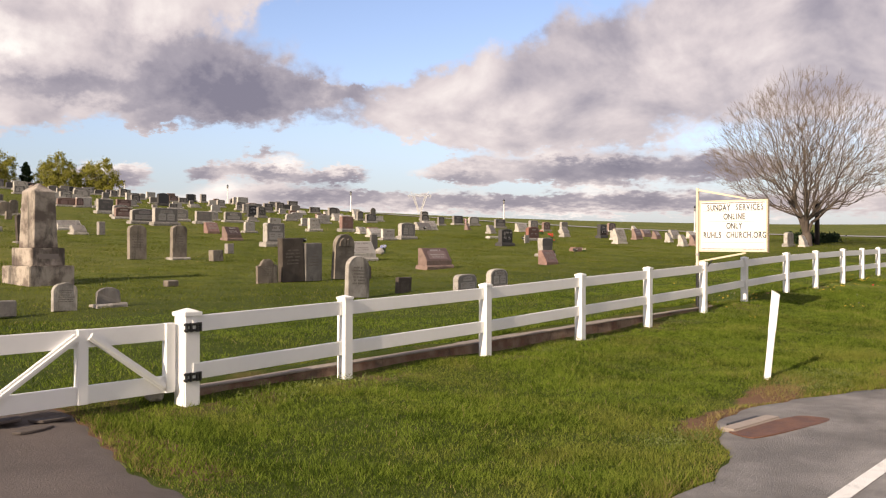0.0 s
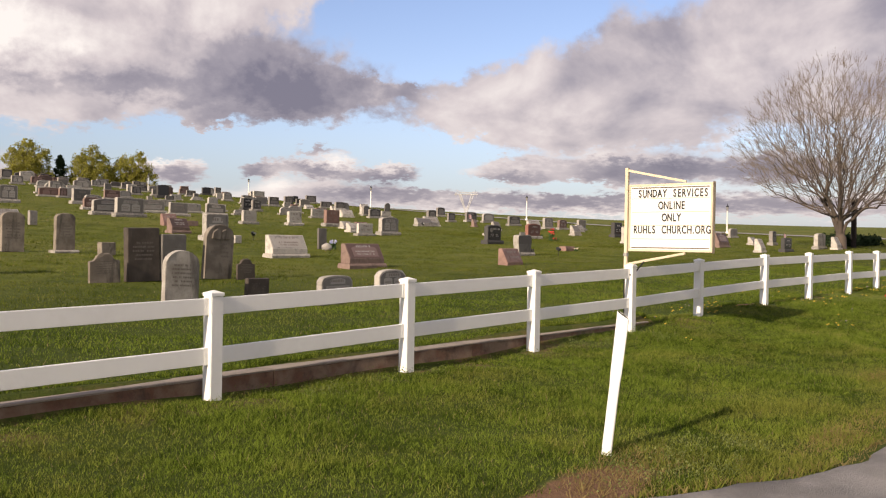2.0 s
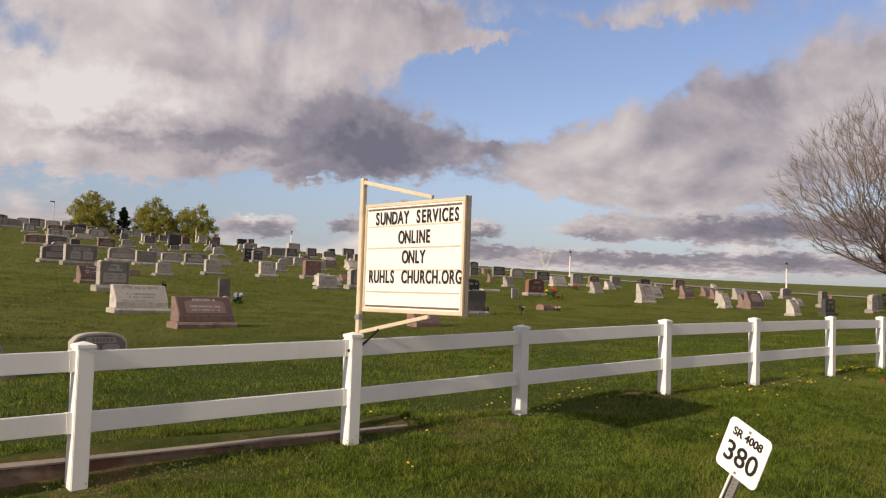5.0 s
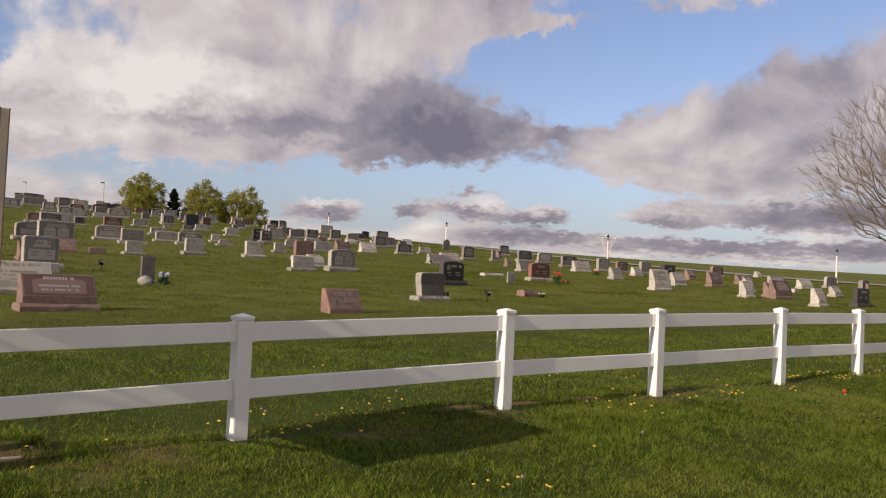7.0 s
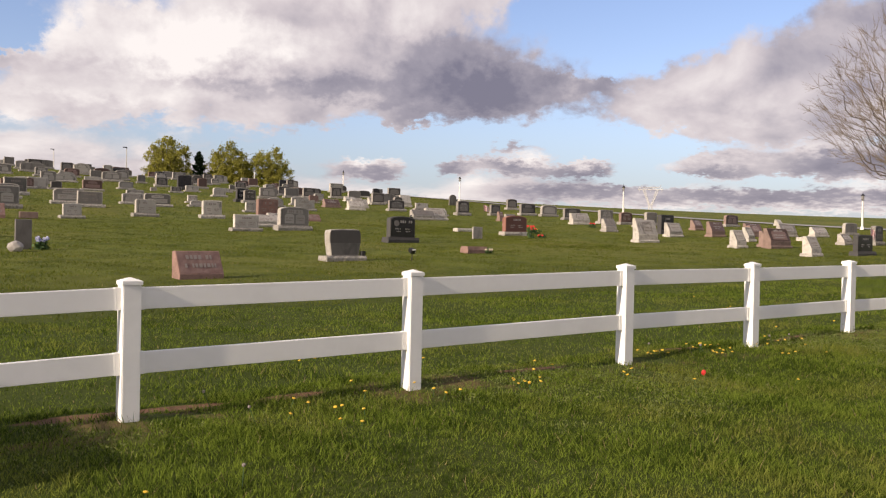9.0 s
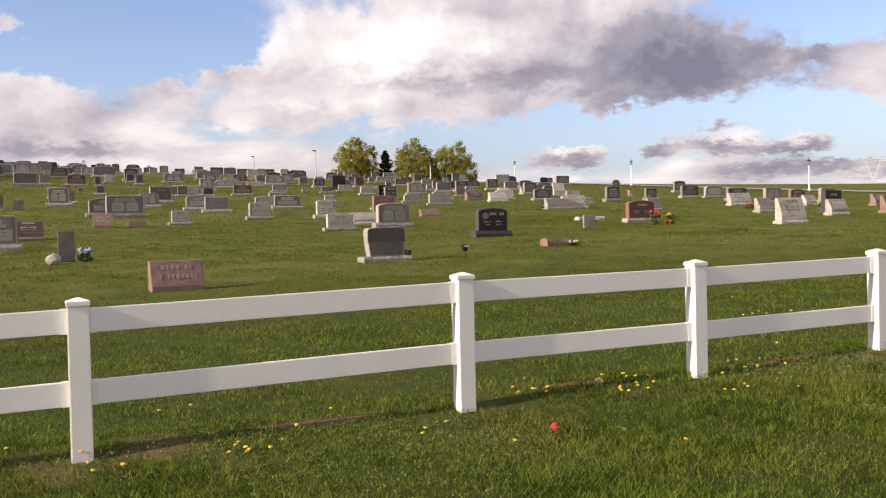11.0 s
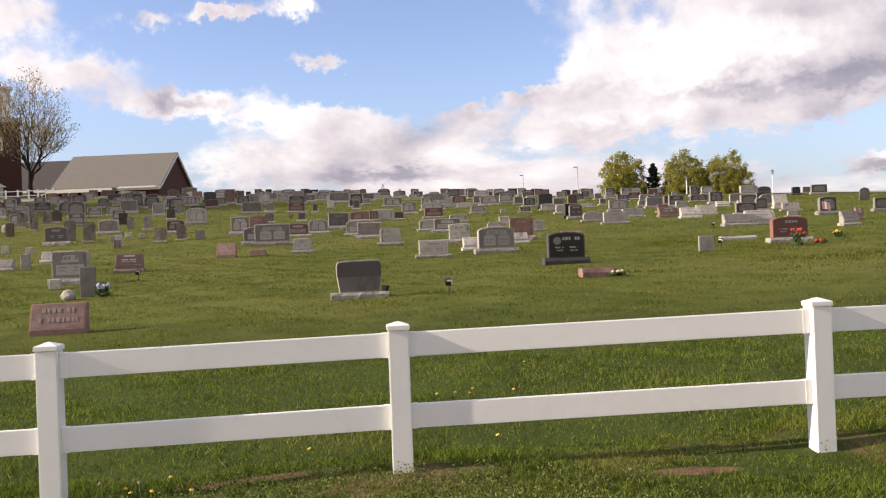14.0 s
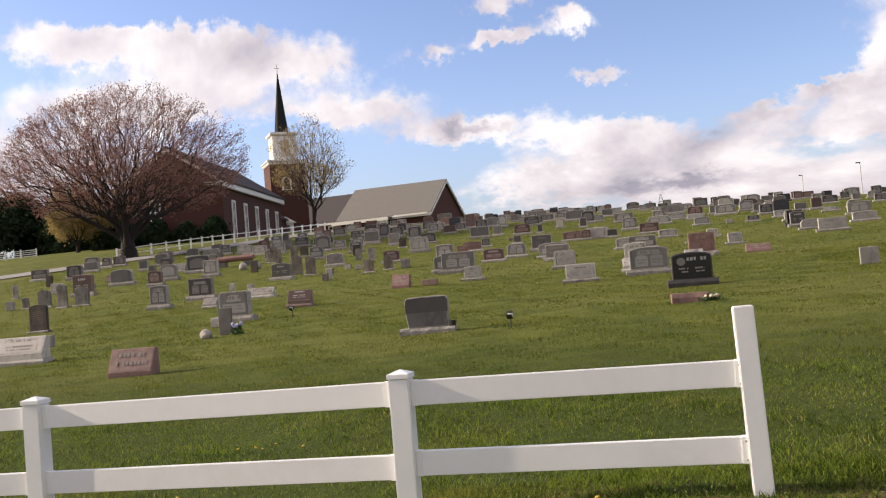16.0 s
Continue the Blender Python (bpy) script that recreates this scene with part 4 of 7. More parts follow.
def broken_asphalt(x, y, sx, sy, turn, seed):
    """A lifted, cracked plate of the old drive surface."""
    rng = random.Random(seed)
    e = thing("asphalt_slab", pose(x, y, float(land(x, y)) + 0.03, rng.uniform(-2, 2), rng.uniform(-2, 2), turn), "cracked lifted slab of old dark asphalt before the gate", "asphalt slab", "broken slabs on the drive")
    pts = [(sx * math.cos(k / 9 * math.tau) * rng.uniform(0.8, 1.15), sy * math.sin(k / 9 * math.tau) * rng.uniform(0.75, 1.2)) for k in range(9)]
    bm = prism(pts, 0.022, "y", 0.005)
    bm.transform(Matrix.Translation((0, 0, 0.006)) @ Matrix.Rotation(radians(90), 4, "X"))
    part("plate", bm, DRIVE, e)


for k, p in enumerate(((-1.0, 0.06, 0.20, 0.12, 8), (-1.4, 0.12, 0.22, 0.14, -14), (-1.85, 0.04, 0.24, 0.13, 5), (-1.25, -0.18, 0.20, 0.09, 20), (-2.3, 0.10, 0.24, 0.14, -8))):
    broken_asphalt(*p, 40 + k)


# ---- gravestones ----
def outline(kind, w, h, rng):
    """The front outline of a standing stone, from the lower left over the top."""
    a = w / 2
    if kind == "arch":
        top = [(a * math.cos(t), h - a * 0.8 + a * 0.8 * math.sin(t)) for t in np.linspace(0, math.pi, 13)]
    elif kind == "old":
        rise = w * rng.choice((0.16, 0.24, 0.3))
        top = [(a * math.cos(t), h - rise + rise * math.sin(t)) for t in np.linspace(0, math.pi, 11)]
    elif kind == "shld":
        s = h * 0.26
        top = [(a, h - s), (a * 0.72, h - s * 0.92), (a * 0.6, h - s * 0.7), (a * 0.48, h - s * 0.25), (a * 0.26, h), (-a * 0.26, h), (-a * 0.48, h - s * 0.25), (-a * 0.6, h - s * 0.7), (-a * 0.72, h - s * 0.92), (-a, h - s)]
    elif kind == "serp":
        return [(-a * 0.88, 0), (a * 0.88, 0), (a, h * 0.5), (a * 0.99, h * 0.86), (a * 0.9, h * 0.97), (a * 0.5, h), (-a * 0.6, h * 0.98), (-a * 0.93, h * 0.95), (-a, h * 0.84), (-a * 0.98, h * 0.5)]
    elif kind in ("rect", "tab", "low"):
        top = [(a, h), (-a, h)]
    else:
        rise = rng.choice((0.0, 0.04, 0.06, 0.10)) * w
        sh = rng.choice((0.0, 0.0, 0.06)) * w
        top = [(a, h - rise - sh), (a - sh, h - rise)] if sh else [(a, h - rise)]
        if rise:
            top += [((a - sh) * math.cos(t), h - rise + rise * math.sin(t)) for t in np.linspace(0.25, math.pi - 0.25, 7)]
        top += [(-a + sh, h - rise), (-a, h - rise - sh)] if sh else [(-a, h - rise)]
    return [(-a, 0), (a, 0)] + top


LOOKS = {"g": "grey granite", "l": "light grey granite", "d": "dark grey granite", "b": "black polished granite", "p": "pink granite", "r": "brown granite", "R": "red granite", "o": "weathered marble"}
KINDS = {"slab": "upright headstone on a rough base", "slant": "slant-faced headstone on a low base", "old": "old round-topped headstone", "tab": "thin upright tablet", "low": "small low marker stone", "flush": "long low grave marker", "serp": "headstone flaring towards its top", "arch": "old arched headstone", "rect": "old flat-topped headstone", "shld": "old shouldered headstone"}
made = []


def rough_block(sx, sy, sz, rng, x=0.0, y=0.0, z=0.0):
    """A base with pitched, uneven sides."""
    bm = bmesh.new()
    n = max(3, int(sx / 0.14))
    rows = []
    for i in range(n + 1):
        px = -sx / 2 + sx * i / n
        j = [rng.uniform(-0.012, 0.012) for _ in range(4)]
        rows.append([bm.verts.new(v) for v in ((x + px, y - sy / 2 + j[0], z - 0.12), (x + px, y - sy / 2 + j[1] - 0.012, z + sz * 0.5), (x + px, y - sy / 2 + 0.02, z + sz), (x + px, y + sy / 2 - 0.02, z + sz), (x + px, y + sy / 2 + j[2] + 0.012, z + sz * 0.5), (x + px, y + sy / 2 + j[3], z - 0.12))])
    for a, b in zip(rows, rows[1:]):
        for k in range(5):
            bm.faces.new((a[k], b[k], b[k + 1], a[k + 1]))
    bm.faces.new(rows[0][::-1])
    bm.faces.new(rows[-1])
    bmesh.ops.recalc_face_normals(bm, faces=bm.faces[:])
    return bm


def sheet_of(points, place):
    """A flat dressed area inside the outline (u, v), set on its stone by place(u, v)."""
    bm = bmesh.new()
    bm.faces.new([bm.verts.new(place(u, v)) for u, v in points])
    return bm


def arch_points(u, v, half, up, rise):
    """An upright panel with a rounded head."""
    return [(u - half, v), (u + half, v)] + [(u + half * math.cos(t), v + up + rise * math.sin(t)) for t in np.linspace(0, math.pi, 9)]


def glyph_row(bm, rng, u, v, wide, tall, ratio, place):
    """A row of cut marks that stands for lettering: short bars of uneven width."""
    x, end = u - wide / 2, u + wide / 2
    while x < end:
        k = tall / ratio * rng.uniform(0.45, 0.85)
        if rng.random() > 0.12:
            bm.faces.new([bm.verts.new(place(p, q)) for p, q in ((x, v - tall / 2), (min(x + k, end), v - tall / 2), (min(x + k, end), v + tall / 2), (x, v + tall / 2))])
        x += k + tall / ratio * 0.3


def stone(kind, tone, x, y, w, h, turn=None, bars=None):
    rng = random.Random(int(x * 131 + y * 977))
    z = float(land(x, y))
    far = math.hypot(x - 24, y) > 48
    aged = kind in ("old", "arch", "rect", "shld") or (kind == "low" and tone == "o")
    mat = STONES[("o" + tone if tone in "dgl" else "o") if aged else tone]
    turn = rng.uniform(-1.0, 5.0) if turn is None else turn
    lean = (rng.uniform(-3.5, 3.5), rng.uniform(-2.5, 2.5)) if aged else (rng.uniform(-0.6, 0.6), rng.uniform(-0.5, 0.5))
    look_word = LOOKS[tone] if not aged else {"d": "dark weathered stone", "g": "grey weathered marble", "l": "pale weathered marble"}.get(tone, "brown weathered marble")
    e = thing("gravestone", pose(x, y, z, lean[0], lean[1], turn), look_word + " " + KINDS[kind], "gravestone", "gravestones on the hill")
    made.append(e)
    polish = POLISH.get(tone)
    side, face = SIDES.get(tone, mat), FACES.get(tone, mat)
    if kind == "slant":
        b = 0.11 if h > 0.4 else 0.07
        d = 0.33 if w > 0.5 else 0.26
        if tone == "p":
            b = -0.05
        else:
            part("base", rough_block(w + 0.10, d + 0.08, b, rng), side, e)
        f = b + (h - b) * 0.25
        body = part("tablet", prism([(-d / 2, b), (d / 2, b), (d / 2, h - 0.01), (d / 2 - 0.12, h), (-d / 2, f)], w, "x", 0.008), side, e)
        s0, s1 = Vector((-d / 2, f)), Vector((d / 2 - 0.12, h))
        n = Vector((-(s1.y - s0.y), s1.x - s0.x)).normalized() * 0.004
        # the face lies in the slope: u across, v up it
        on = lambda u, v, k: (u * w, *(s0.lerp(s1, v) + n * k))
        plate = part("face", sheet_of([(-0.47, 0.04), (0.47, 0.04), (0.47, 0.96), (-0.47, 0.96)], lambda u, v: on(u, v, 1)), face, body)
        if polish and not far:
            if tone != "p" and rng.random() < 0.6:
                part("panel", sheet_of(arch_points(0.0, 0.12, 0.36, 0.55, 0.16), lambda u, v: on(u, v, 2)), polish, body)
            rows = ((0.72, 0.60, 0.17), (0.36, 0.70, 0.17)) if tone == "p" else ((0.80, 0.42, 0.13), (0.46, 0.55, 0.10), (0.28, 0.5, 0.08))
            bm = bmesh.new()
            for v, ww, tall in rows:
                glyph_row(bm, rng, 0.0, v, ww, tall, w / max(0.2, (s1 - s0).length), lambda u, t: on(u, t, 3))
            tagged(part("inscription_bar", bm, LETTER if tone in "bdrR" else LETTER_DIM, body), kind="stuff")
        return e
    if kind == "flush":
        part("tablet", rough_block(w, 0.3, h, rng), side, e)
        return e
    if kind == "low":
        part("tablet", prism(outline("rect", w, h, rng), min(0.2, w * 0.6), "y", 0.015), side if not aged else mat, e)
        return e
    depth = {"slab": 0.22, "serp": 0.26, "tab": 0.11, "arch": 0.11, "rect": 0.15, "old": 0.12, "shld": 0.1}[kind] * min(1.1, max(0.6, h / 0.85))
    b = 0.0
    if kind in ("slab", "serp"):
        b = min(0.2, max(0.1, h * 0.2)) if kind == "slab" else 0.11
        part("base", rough_block(w + 0.24, depth + 0.14, b, rng), SIDES["b"] if tone == "b" else PITCHED, e, "rough pitched granite base")
    elif kind == "old" and rng.random() < 0.6:
        b = 0.07
        part("base", rough_block(w + 0.14, depth + 0.16, b, rng), STONES["ol"], e)
    shape = outline(kind, w, h - b, rng)
    bm = prism(shape, depth, "y", 0.01)
    if aged:
        # worn, uneven arrises
        for v in bm.verts:
            v.co += Vector((rng.uniform(-1, 1), rng.uniform(-1, 1), rng.uniform(-1, 1))) * 0.006
    bm.transform(Matrix.Translation((0, 0, b)))
    body = part("tablet", bm, mat if aged or kind == "tab" else side, e)
    fy, hh = -depth / 2 - 0.006, h - b
    if kind in ("arch", "rect", "shld", "old") and not far:
        # a shallow sunk panel under the head and worn lines of carving
        bm = bmesh.new()
        for k in range(rng.choice((5, 6, 7))):
            glyph_row(bm, rng, rng.uniform(-0.03, 0.03), 0.72 - k * 0.075, rng.uniform(0.45, 0.7), 0.034, w / hh, lambda u, v: (u * w, fy + 0.002, b + v * hh))
        tagged(part("worn_carving", bm, WORN, body), kind="stuff")
        if kind == "arch" and h > 1.0:
            for k in (-1, 1):
                part("carved_drape", prism([(k * 0.02, h - 0.30), (k * 0.22, h - 0.30), (k * 0.20, h - 0.16), (k * 0.11, h - 0.09), (k * 0.02, h - 0.13)], 0.05, "y", 0.012), mat, body).location = (0, -depth / 2, 0)
    if kind == "serp":
        bm = prism([(-w * 0.49, b + hh * 0.48), (w * 0.49, b + hh * 0.48), (w * 0.49, h - hh * 0.14), (w * 0.44, h - hh * 0.05), (-w * 0.44, h - hh * 0.06), (-w * 0.485, h - hh * 0.14)], 0.008)
        bm.transform(Matrix.Translation((0, -depth / 2 - 0.002, 0)))
        part("panel", bm, FACES["d"], body, "dark polished upper band")
        bm = prism([(-w * 0.43, b + 0.02), (w * 0.43, b + 0.02), (w * 0.475, b + hh * 0.48), (-w * 0.475, b + hh * 0.48)], 0.006)
        bm.transform(Matrix.Translation((0, -depth / 2 - 0.001, 0)))
        part("face", bm, FACES["g"], body)
        part("vase", bar((w * 0.56, -0.1, 0.02), (w * 0.58, -0.1, 0.22), 0.06, 8, 0.08), IRON, e, "small dark flower vase")
    if kind == "slab" and not aged:
        m = 0.035
        inner = [(px * (1 - 2 * m / w), b + m * 0.7 + pz * (1 - 1.7 * m / hh)) for px, pz in shape]
        part("face", sheet_of(inner, lambda u, v: (u, fy, v)), face, body)
        style = rng.random() if bars is None else 0.9
        if polish and style < 0.72 and w > 0.5:
            if style < 0.3:
                shapes = [arch_points(-0.19, 0.12, 0.16, 0.40, 0.10), arch_points(0.19, 0.12, 0.16, 0.40, 0.10), [(-0.3, 0.64), (0.3, 0.64), (0.26, 0.84), (-0.26, 0.84)]]
            elif style < 0.5:
                shapes = [arch_points(0.0, 0.12, 0.37, 0.46, 0.22)]
            else:
                shapes = [[(-0.38, 0.12), (0.38, 0.12), (0.38, 0.50), (-0.38, 0.50)], arch_points(0.0, 0.58, 0.24, 0.18, 0.10)]
            for q in shapes:
                part("panel", sheet_of(q, lambda u, v: (u * w, fy - 0.003, b + v * hh)), polish, body)
        if not far:
            bm = bmesh.new()
            on = lambda u, v: (u * w, fy - 0.006, b + v * hh)
            glyph_row(bm, rng, 0.0 if bars is None else 0.12, 0.74, rng.uniform(0.34, 0.5), 0.12, w / hh, on)
            for u in (-0.2, 0.2):
                glyph_row(bm, rng, u, 0.40, 0.24, 0.06, w / hh, on)
                glyph_row(bm, rng, u, 0.28, 0.2, 0.05, w / hh, on)
            tagged(part("inscription_bar", bm, LETTER if tone in "bdrR" else LETTER_DIM, body), kind="stuff")
            if bars:
                part("emblem", sheet_of([(-0.26 + 0.11 * math.cos(k / 12 * math.tau), 0.66 + 0.15 * math.sin(k / 12 * math.tau)) for k in range(12)], on), POLISH["d"], body, "grey etched round emblem")
    return e


stone("rect", "d", 9.6, 5.3, 0.47, 0.34)
stone("slab", "g", 10.46, 4.33, 0.74, 0.44)
stone("slab", "g", 12.07, 4.63, 0.72, 0.48)
stone("arch", "l", 8.07, 5.18, 0.59, 0.82)
stone("low", "d", 1.61, 6.10, 0.28, 0.24)
stone("old", "l", 2.61, 6.25, 0.41, 0.45)
stone("old", "g", 3.43, 6.34, 0.42, 0.33)
stone("shld", "d", 11.52, 8.20, 0.44, 0.42)
stone("shld", "o", 8.58, 8.40, 0.59, 0.55)
stone("arch", "o", 11.00, 8.47, 0.66, 1.10)
stone("rect", "g", 10.01, 8.48, 0.54, 0.89)
stone("rect", "d", 9.38, 8.49, 0.66, 1.01)
stone("low", "o", 6.40, 8.86, 0.28, 0.13)
stone("slant", "p", 21.84, 9.30, 0.84, 0.49)
stone("slant", "r", 16.39, 9.89, 1.25, 0.61)
stone("slant", "l", 52.83, 10.14, 0.93, 0.70)
stone("slab", "b", 45.85, 10.27, 0.98, 0.71)
stone("slant", "l", 43.10, 10.48, 0.63, 0.66)
stone("slab", "l", 52.08, 10.79, 1.39, 0.88)
stone("serp", "g", 26.58, 12.37, 0.88, 0.74)
stone("slant", "l", 16.57, 13.16, 1.27, 0.63)
stone("flush", "p", 31.75, 13.91, 0.74, 0.19)
stone("slant", "r", 46.38, 13.92, 1.36, 0.75)
stone("slab", "d", 54.30, 14.30, 0.71, 0.85)
stone("slant", "l", 44.56, 14.35, 0.59, 0.67)
stone("low", "o", 11.90, 14.46, 0.40, 0.33)
stone("slant", "r", 46.91, 14.58, 1.02, 0.61)
stone("slant", "g", 52.90, 14.94, 0.75, 0.46)
stone("old", "o", 11.23, 15.34, 0.51, 1.00)
stone("old", "o", 10.07, 15.66, 0.56, 0.99)
stone("tab", "g", 20.36, 16.02, 0.35, 0.69)
stone("low", "d", 14.45, 17.06, 0.28, 0.33)
stone("slant", "l", 49.77, 17.55, 0.51, 0.62)
stone("flush", "l", 53.79, 17.55, 0.44, 0.18)
stone("slant", "l", 43.23, 17.63, 1.09, 0.88)
stone("slab", "b", 32.01, 18.02, 0.98, 0.84, 2.0, True)
stone("low", "g", 18.81, 18.57, 0.28, 0.27)
stone("tab", "l", 36.48, 19.68, 0.46, 0.44)
stone("slab", "g", 18.83, 19.84, 0.94, 0.91)
stone("slant", "l", 59.49, 20.15, 1.27, 0.50)
stone("slant", "g", 57.01, 20.40, 1.31, 0.65)
stone("slant", "r", 51.74, 20.73, 1.05, 0.72)
stone("slant", "r", 54.88, 20.79, 0.77, 0.55)
stone("slant", "l", 48.78, 20.81, 0.97, 0.64)
stone("slab", "g", 64.37, 21.23, 1.27, 0.69)
stone("slab", "R", 39.82, 21.47, 1.14, 0.80)
stone("old", "d", 10.28, 22.27, 0.67, 0.98)
stone("slab", "b", 50.56, 22.76, 0.97, 0.93)
stone("slab", "l", 28.91, 22.92, 0.91, 0.56)
stone("slant", "r", 58.18, 23.19, 1.29, 0.54)
stone("slant", "r", 19.53, 23.25, 0.80, 0.57)
stone("slab", "g", 30.98, 23.47, 1.18, 0.86)
stone("flush", "l", 39.13, 23.74, 1.20, 0.14)
stone("slant", "g", 48.36, 24.37, 0.76, 0.63)
stone("slant", "l", 30.73, 25.37, 1.20, 0.45)
stone("slant", "r", 57.28, 26.17, 0.79, 0.56)
stone("low", "d", 15.39, 26.26, 0.29, 0.53)
stone("slant", "g", 14.59, 26.56, 0.56, 0.36)
stone("slant", "p", 21.86, 27.61, 0.68, 0.51)
stone("low", "r", 22.96, 27.63, 0.60, 0.23)
stone("slab", "g", 11.66, 27.94, 0.75, 0.97)
stone("slant", "l", 32.55, 28.12, 0.65, 0.38)
stone("slab", "l", 24.53, 28.13, 0.65, 0.54)
stone("slant", "l", 55.15, 28.47, 0.75, 0.51)
stone("slant", "g", 45.75, 28.58, 0.68, 0.57)
stone("slant", "l", 15.56, 29.06, 1.11, 0.41)
stone("slant", "p", 34.87, 29.36, 0.86, 0.30)
stone("slab", "p", 32.92, 29.68, 0.93, 0.89)
stone("slab", "l", 30.50, 29.81, 0.81, 0.74)
stone("slab", "r", 65.59, 29.97, 1.39, 0.76)
stone("slab", "l", 27.81, 30.03, 0.81, 0.68)
stone("slab", "g", 58.32, 30.37, 0.94, 0.81)
stone("slant", "l", 52.60, 30.59, 1.33, 0.64)
stone("slab", "d", 11.94, 30.93, 1.09, 0.93)
stone("slab", "r", 57.10, 31.25, 0.99, 0.74)
stone("slab", "g", 55.69, 31.55, 1.09, 0.84)
stone("slant", "l", 73.76, 31.90, 0.53, 0.44)
stone("slant", "g", 42.80, 32.10, 1.44, 0.51)
stone("slant", "l", 43.83, 32.38, 1.30, 0.62)
stone("slant", "r", 48.42, 32.57, 0.30, 0.53)
stone("slab", "g", 23.01, 32.90, 1.45, 0.90)
stone("old", "g", 3.50, 33.20, 0.50, 1.14)
stone("old", "g", 4.31, 33.52, 0.73, 0.92)
stone("slab", "g", 22.44, 33.96, 1.50, 0.78)
stone("low", "g", 12.82, 34.08, 0.28, 0.27)
stone("old", "g", 0.51, 34.47, 0.35, 0.59)
stone("old", "g", 1.54, 34.51, 0.70, 0.87)
stone("low", "g", 11.66, 34.52, 0.28, 0.35)
stone("low", "g", -0.59, 34.68, 0.42, 0.43)
stone("slab", "l", 34.59, 34.94, 0.58, 0.50)
stone("slab", "g", 27.06, 35.11, 1.05, 0.70)
stone("low", "o", 16.09, 35.24, 0.28, 0.37)
stone("slab", "d", 56.75, 35.47, 1.37, 0.75)
stone("low", "l", 15.95, 36.17, 0.28, 0.52)
stone("slab", "l", 47.31, 36.45, 0.51, 0.34)
stone("slab", "g", 26.70, 37.04, 1.38, 0.71)
stone("slab", "g", 30.74, 37.12, 1.25, 0.63)
stone("slab", "d", 49.72, 37.71, 0.88, 0.89)
stone("slab", "l", 39.01, 37.80, 1.19, 0.59)
stone("slab", "r", 23.74, 37.83, 1.00, 0.64)
stone("old", "o", 17.33, 38.08, 0.57, 0.70)
stone("slab", "l", 33.17, 38.21, 0.75, 0.32)
stone("slab", "l", 30.10, 38.51, 1.19, 0.55)
stone("slab", "d", 12.52, 38.56, 1.04, 0.87)
stone("slab", "d", 53.18, 38.79, 0.80, 0.69)
stone("old", "o", 18.17, 38.89, 0.45, 0.77)
stone("low", "d", 19.02, 38.98, 0.43, 0.47)
stone("slab", "g", 58.31, 39.27, 1.34, 0.77)
stone("slab", "g", 24.62, 39.48, 0.93, 0.70)
stone("slab", "r", 0.33, 39.55, 1.22, 1.19)
stone("low", "o", 14.78, 39.74, 0.28, 0.29)
stone("old", "o", 13.60, 39.89, 0.55, 1.01)
stone("slab", "d", 57.07, 40.05, 1.30, 0.80)
stone("slant", "l", 43.66, 40.19, 1.04, 0.54)
stone("slab", "l", 38.63, 40.60, 1.04, 0.51)
stone("slab", "d", 46.85, 40.67, 1.14, 0.68)
stone("slab", "g", 20.70, 40.80, 0.92, 0.92)
stone("low", "g", 15.84, 41.04, 0.28, 0.26)
stone("old", "o", 12.28, 41.32, 0.57, 1.02)
stone("slab", "l", 34.11, 41.32, 0.53, 0.43)
stone("old", "l", -5.73, 41.76, 0.32, 0.84)
stone("low", "l", 14.92, 42.05, 0.28, 0.24)
stone("slant", "r", 43.21, 42.28, 1.09, 0.50)
stone("slab", "g", 25.54, 42.58, 1.06, 0.86)
stone("slant", "l", 45.55, 42.87, 1.10, 0.54)
stone("slab", "p", 21.18, 43.09, 0.63, 0.64)
stone("slab", "l", 50.49, 43.13, 0.99, 0.45)
stone("slab", "l", 41.52, 43.16, 1.17, 0.51)
stone("slab", "d", 38.44, 43.54, 0.72, 0.79)
stone("slab", "r", 16.92, 43.93, 0.92, 0.70)
stone("slab", "d", 49.22, 44.08, 0.66, 0.76)
stone("slab", "l", 32.07, 44.53, 0.98, 0.43)
stone("slab", "b", 38.45, 44.60, 0.77, 0.81)
stone("slab", "g", -0.54, 44.78, 1.47, 1.00)
stone("slab", "g", 13.21, 44.95, 1.03, 0.78)
stone("slab", "g", 5.10, 45.42, 0.92, 1.01)
stone("slab", "g", 2.26, 45.47, 1.08, 1.00)
stone("slant", "l", 51.56, 46.63, 0.86, 0.83)
stone("slab", "p", 44.49, 46.90, 0.66, 0.49)
stone("slab", "p", 20.92, 47.21, 1.09, 0.59)
stone("old", "g", 14.65, 47.49, 0.41, 0.79)
stone("slab", "d", -0.08, 47.55, 0.43, 0.90)
stone("slab", "d", 50.33, 48.29, 0.97, 0.84)
stone("slab", "d", 63.12, 48.69, 0.96, 0.85)
stone("old", "g", 13.43, 48.69, 0.38, 0.71)
stone("slab", "r", 27.49, 48.75, 0.52, 0.60)
stone("slant", "l", 50.19, 48.80, 0.60, 0.48)
stone("slab", "d", 28.99, 48.90, 0.60, 0.50)
stone("slab", "r", 26.82, 49.04, 1.45, 0.57)
stone("slab", "l", 28.07, 49.22, 1.12, 0.64)
stone("slab", "r", 31.12, 49.37, 1.11, 0.64)
stone("slab", "l", 39.07, 49.52, 0.86, 0.58)
stone("old", "o", 7.76, 49.59, 0.42, 1.09)
stone("slab", "d", 2.08, 49.66, 1.54, 1.13)
stone("slab", "g", 42.74, 50.04, 1.25, 0.75)
stone("slab", "d", 21.24, 50.11, 0.53, 0.55)
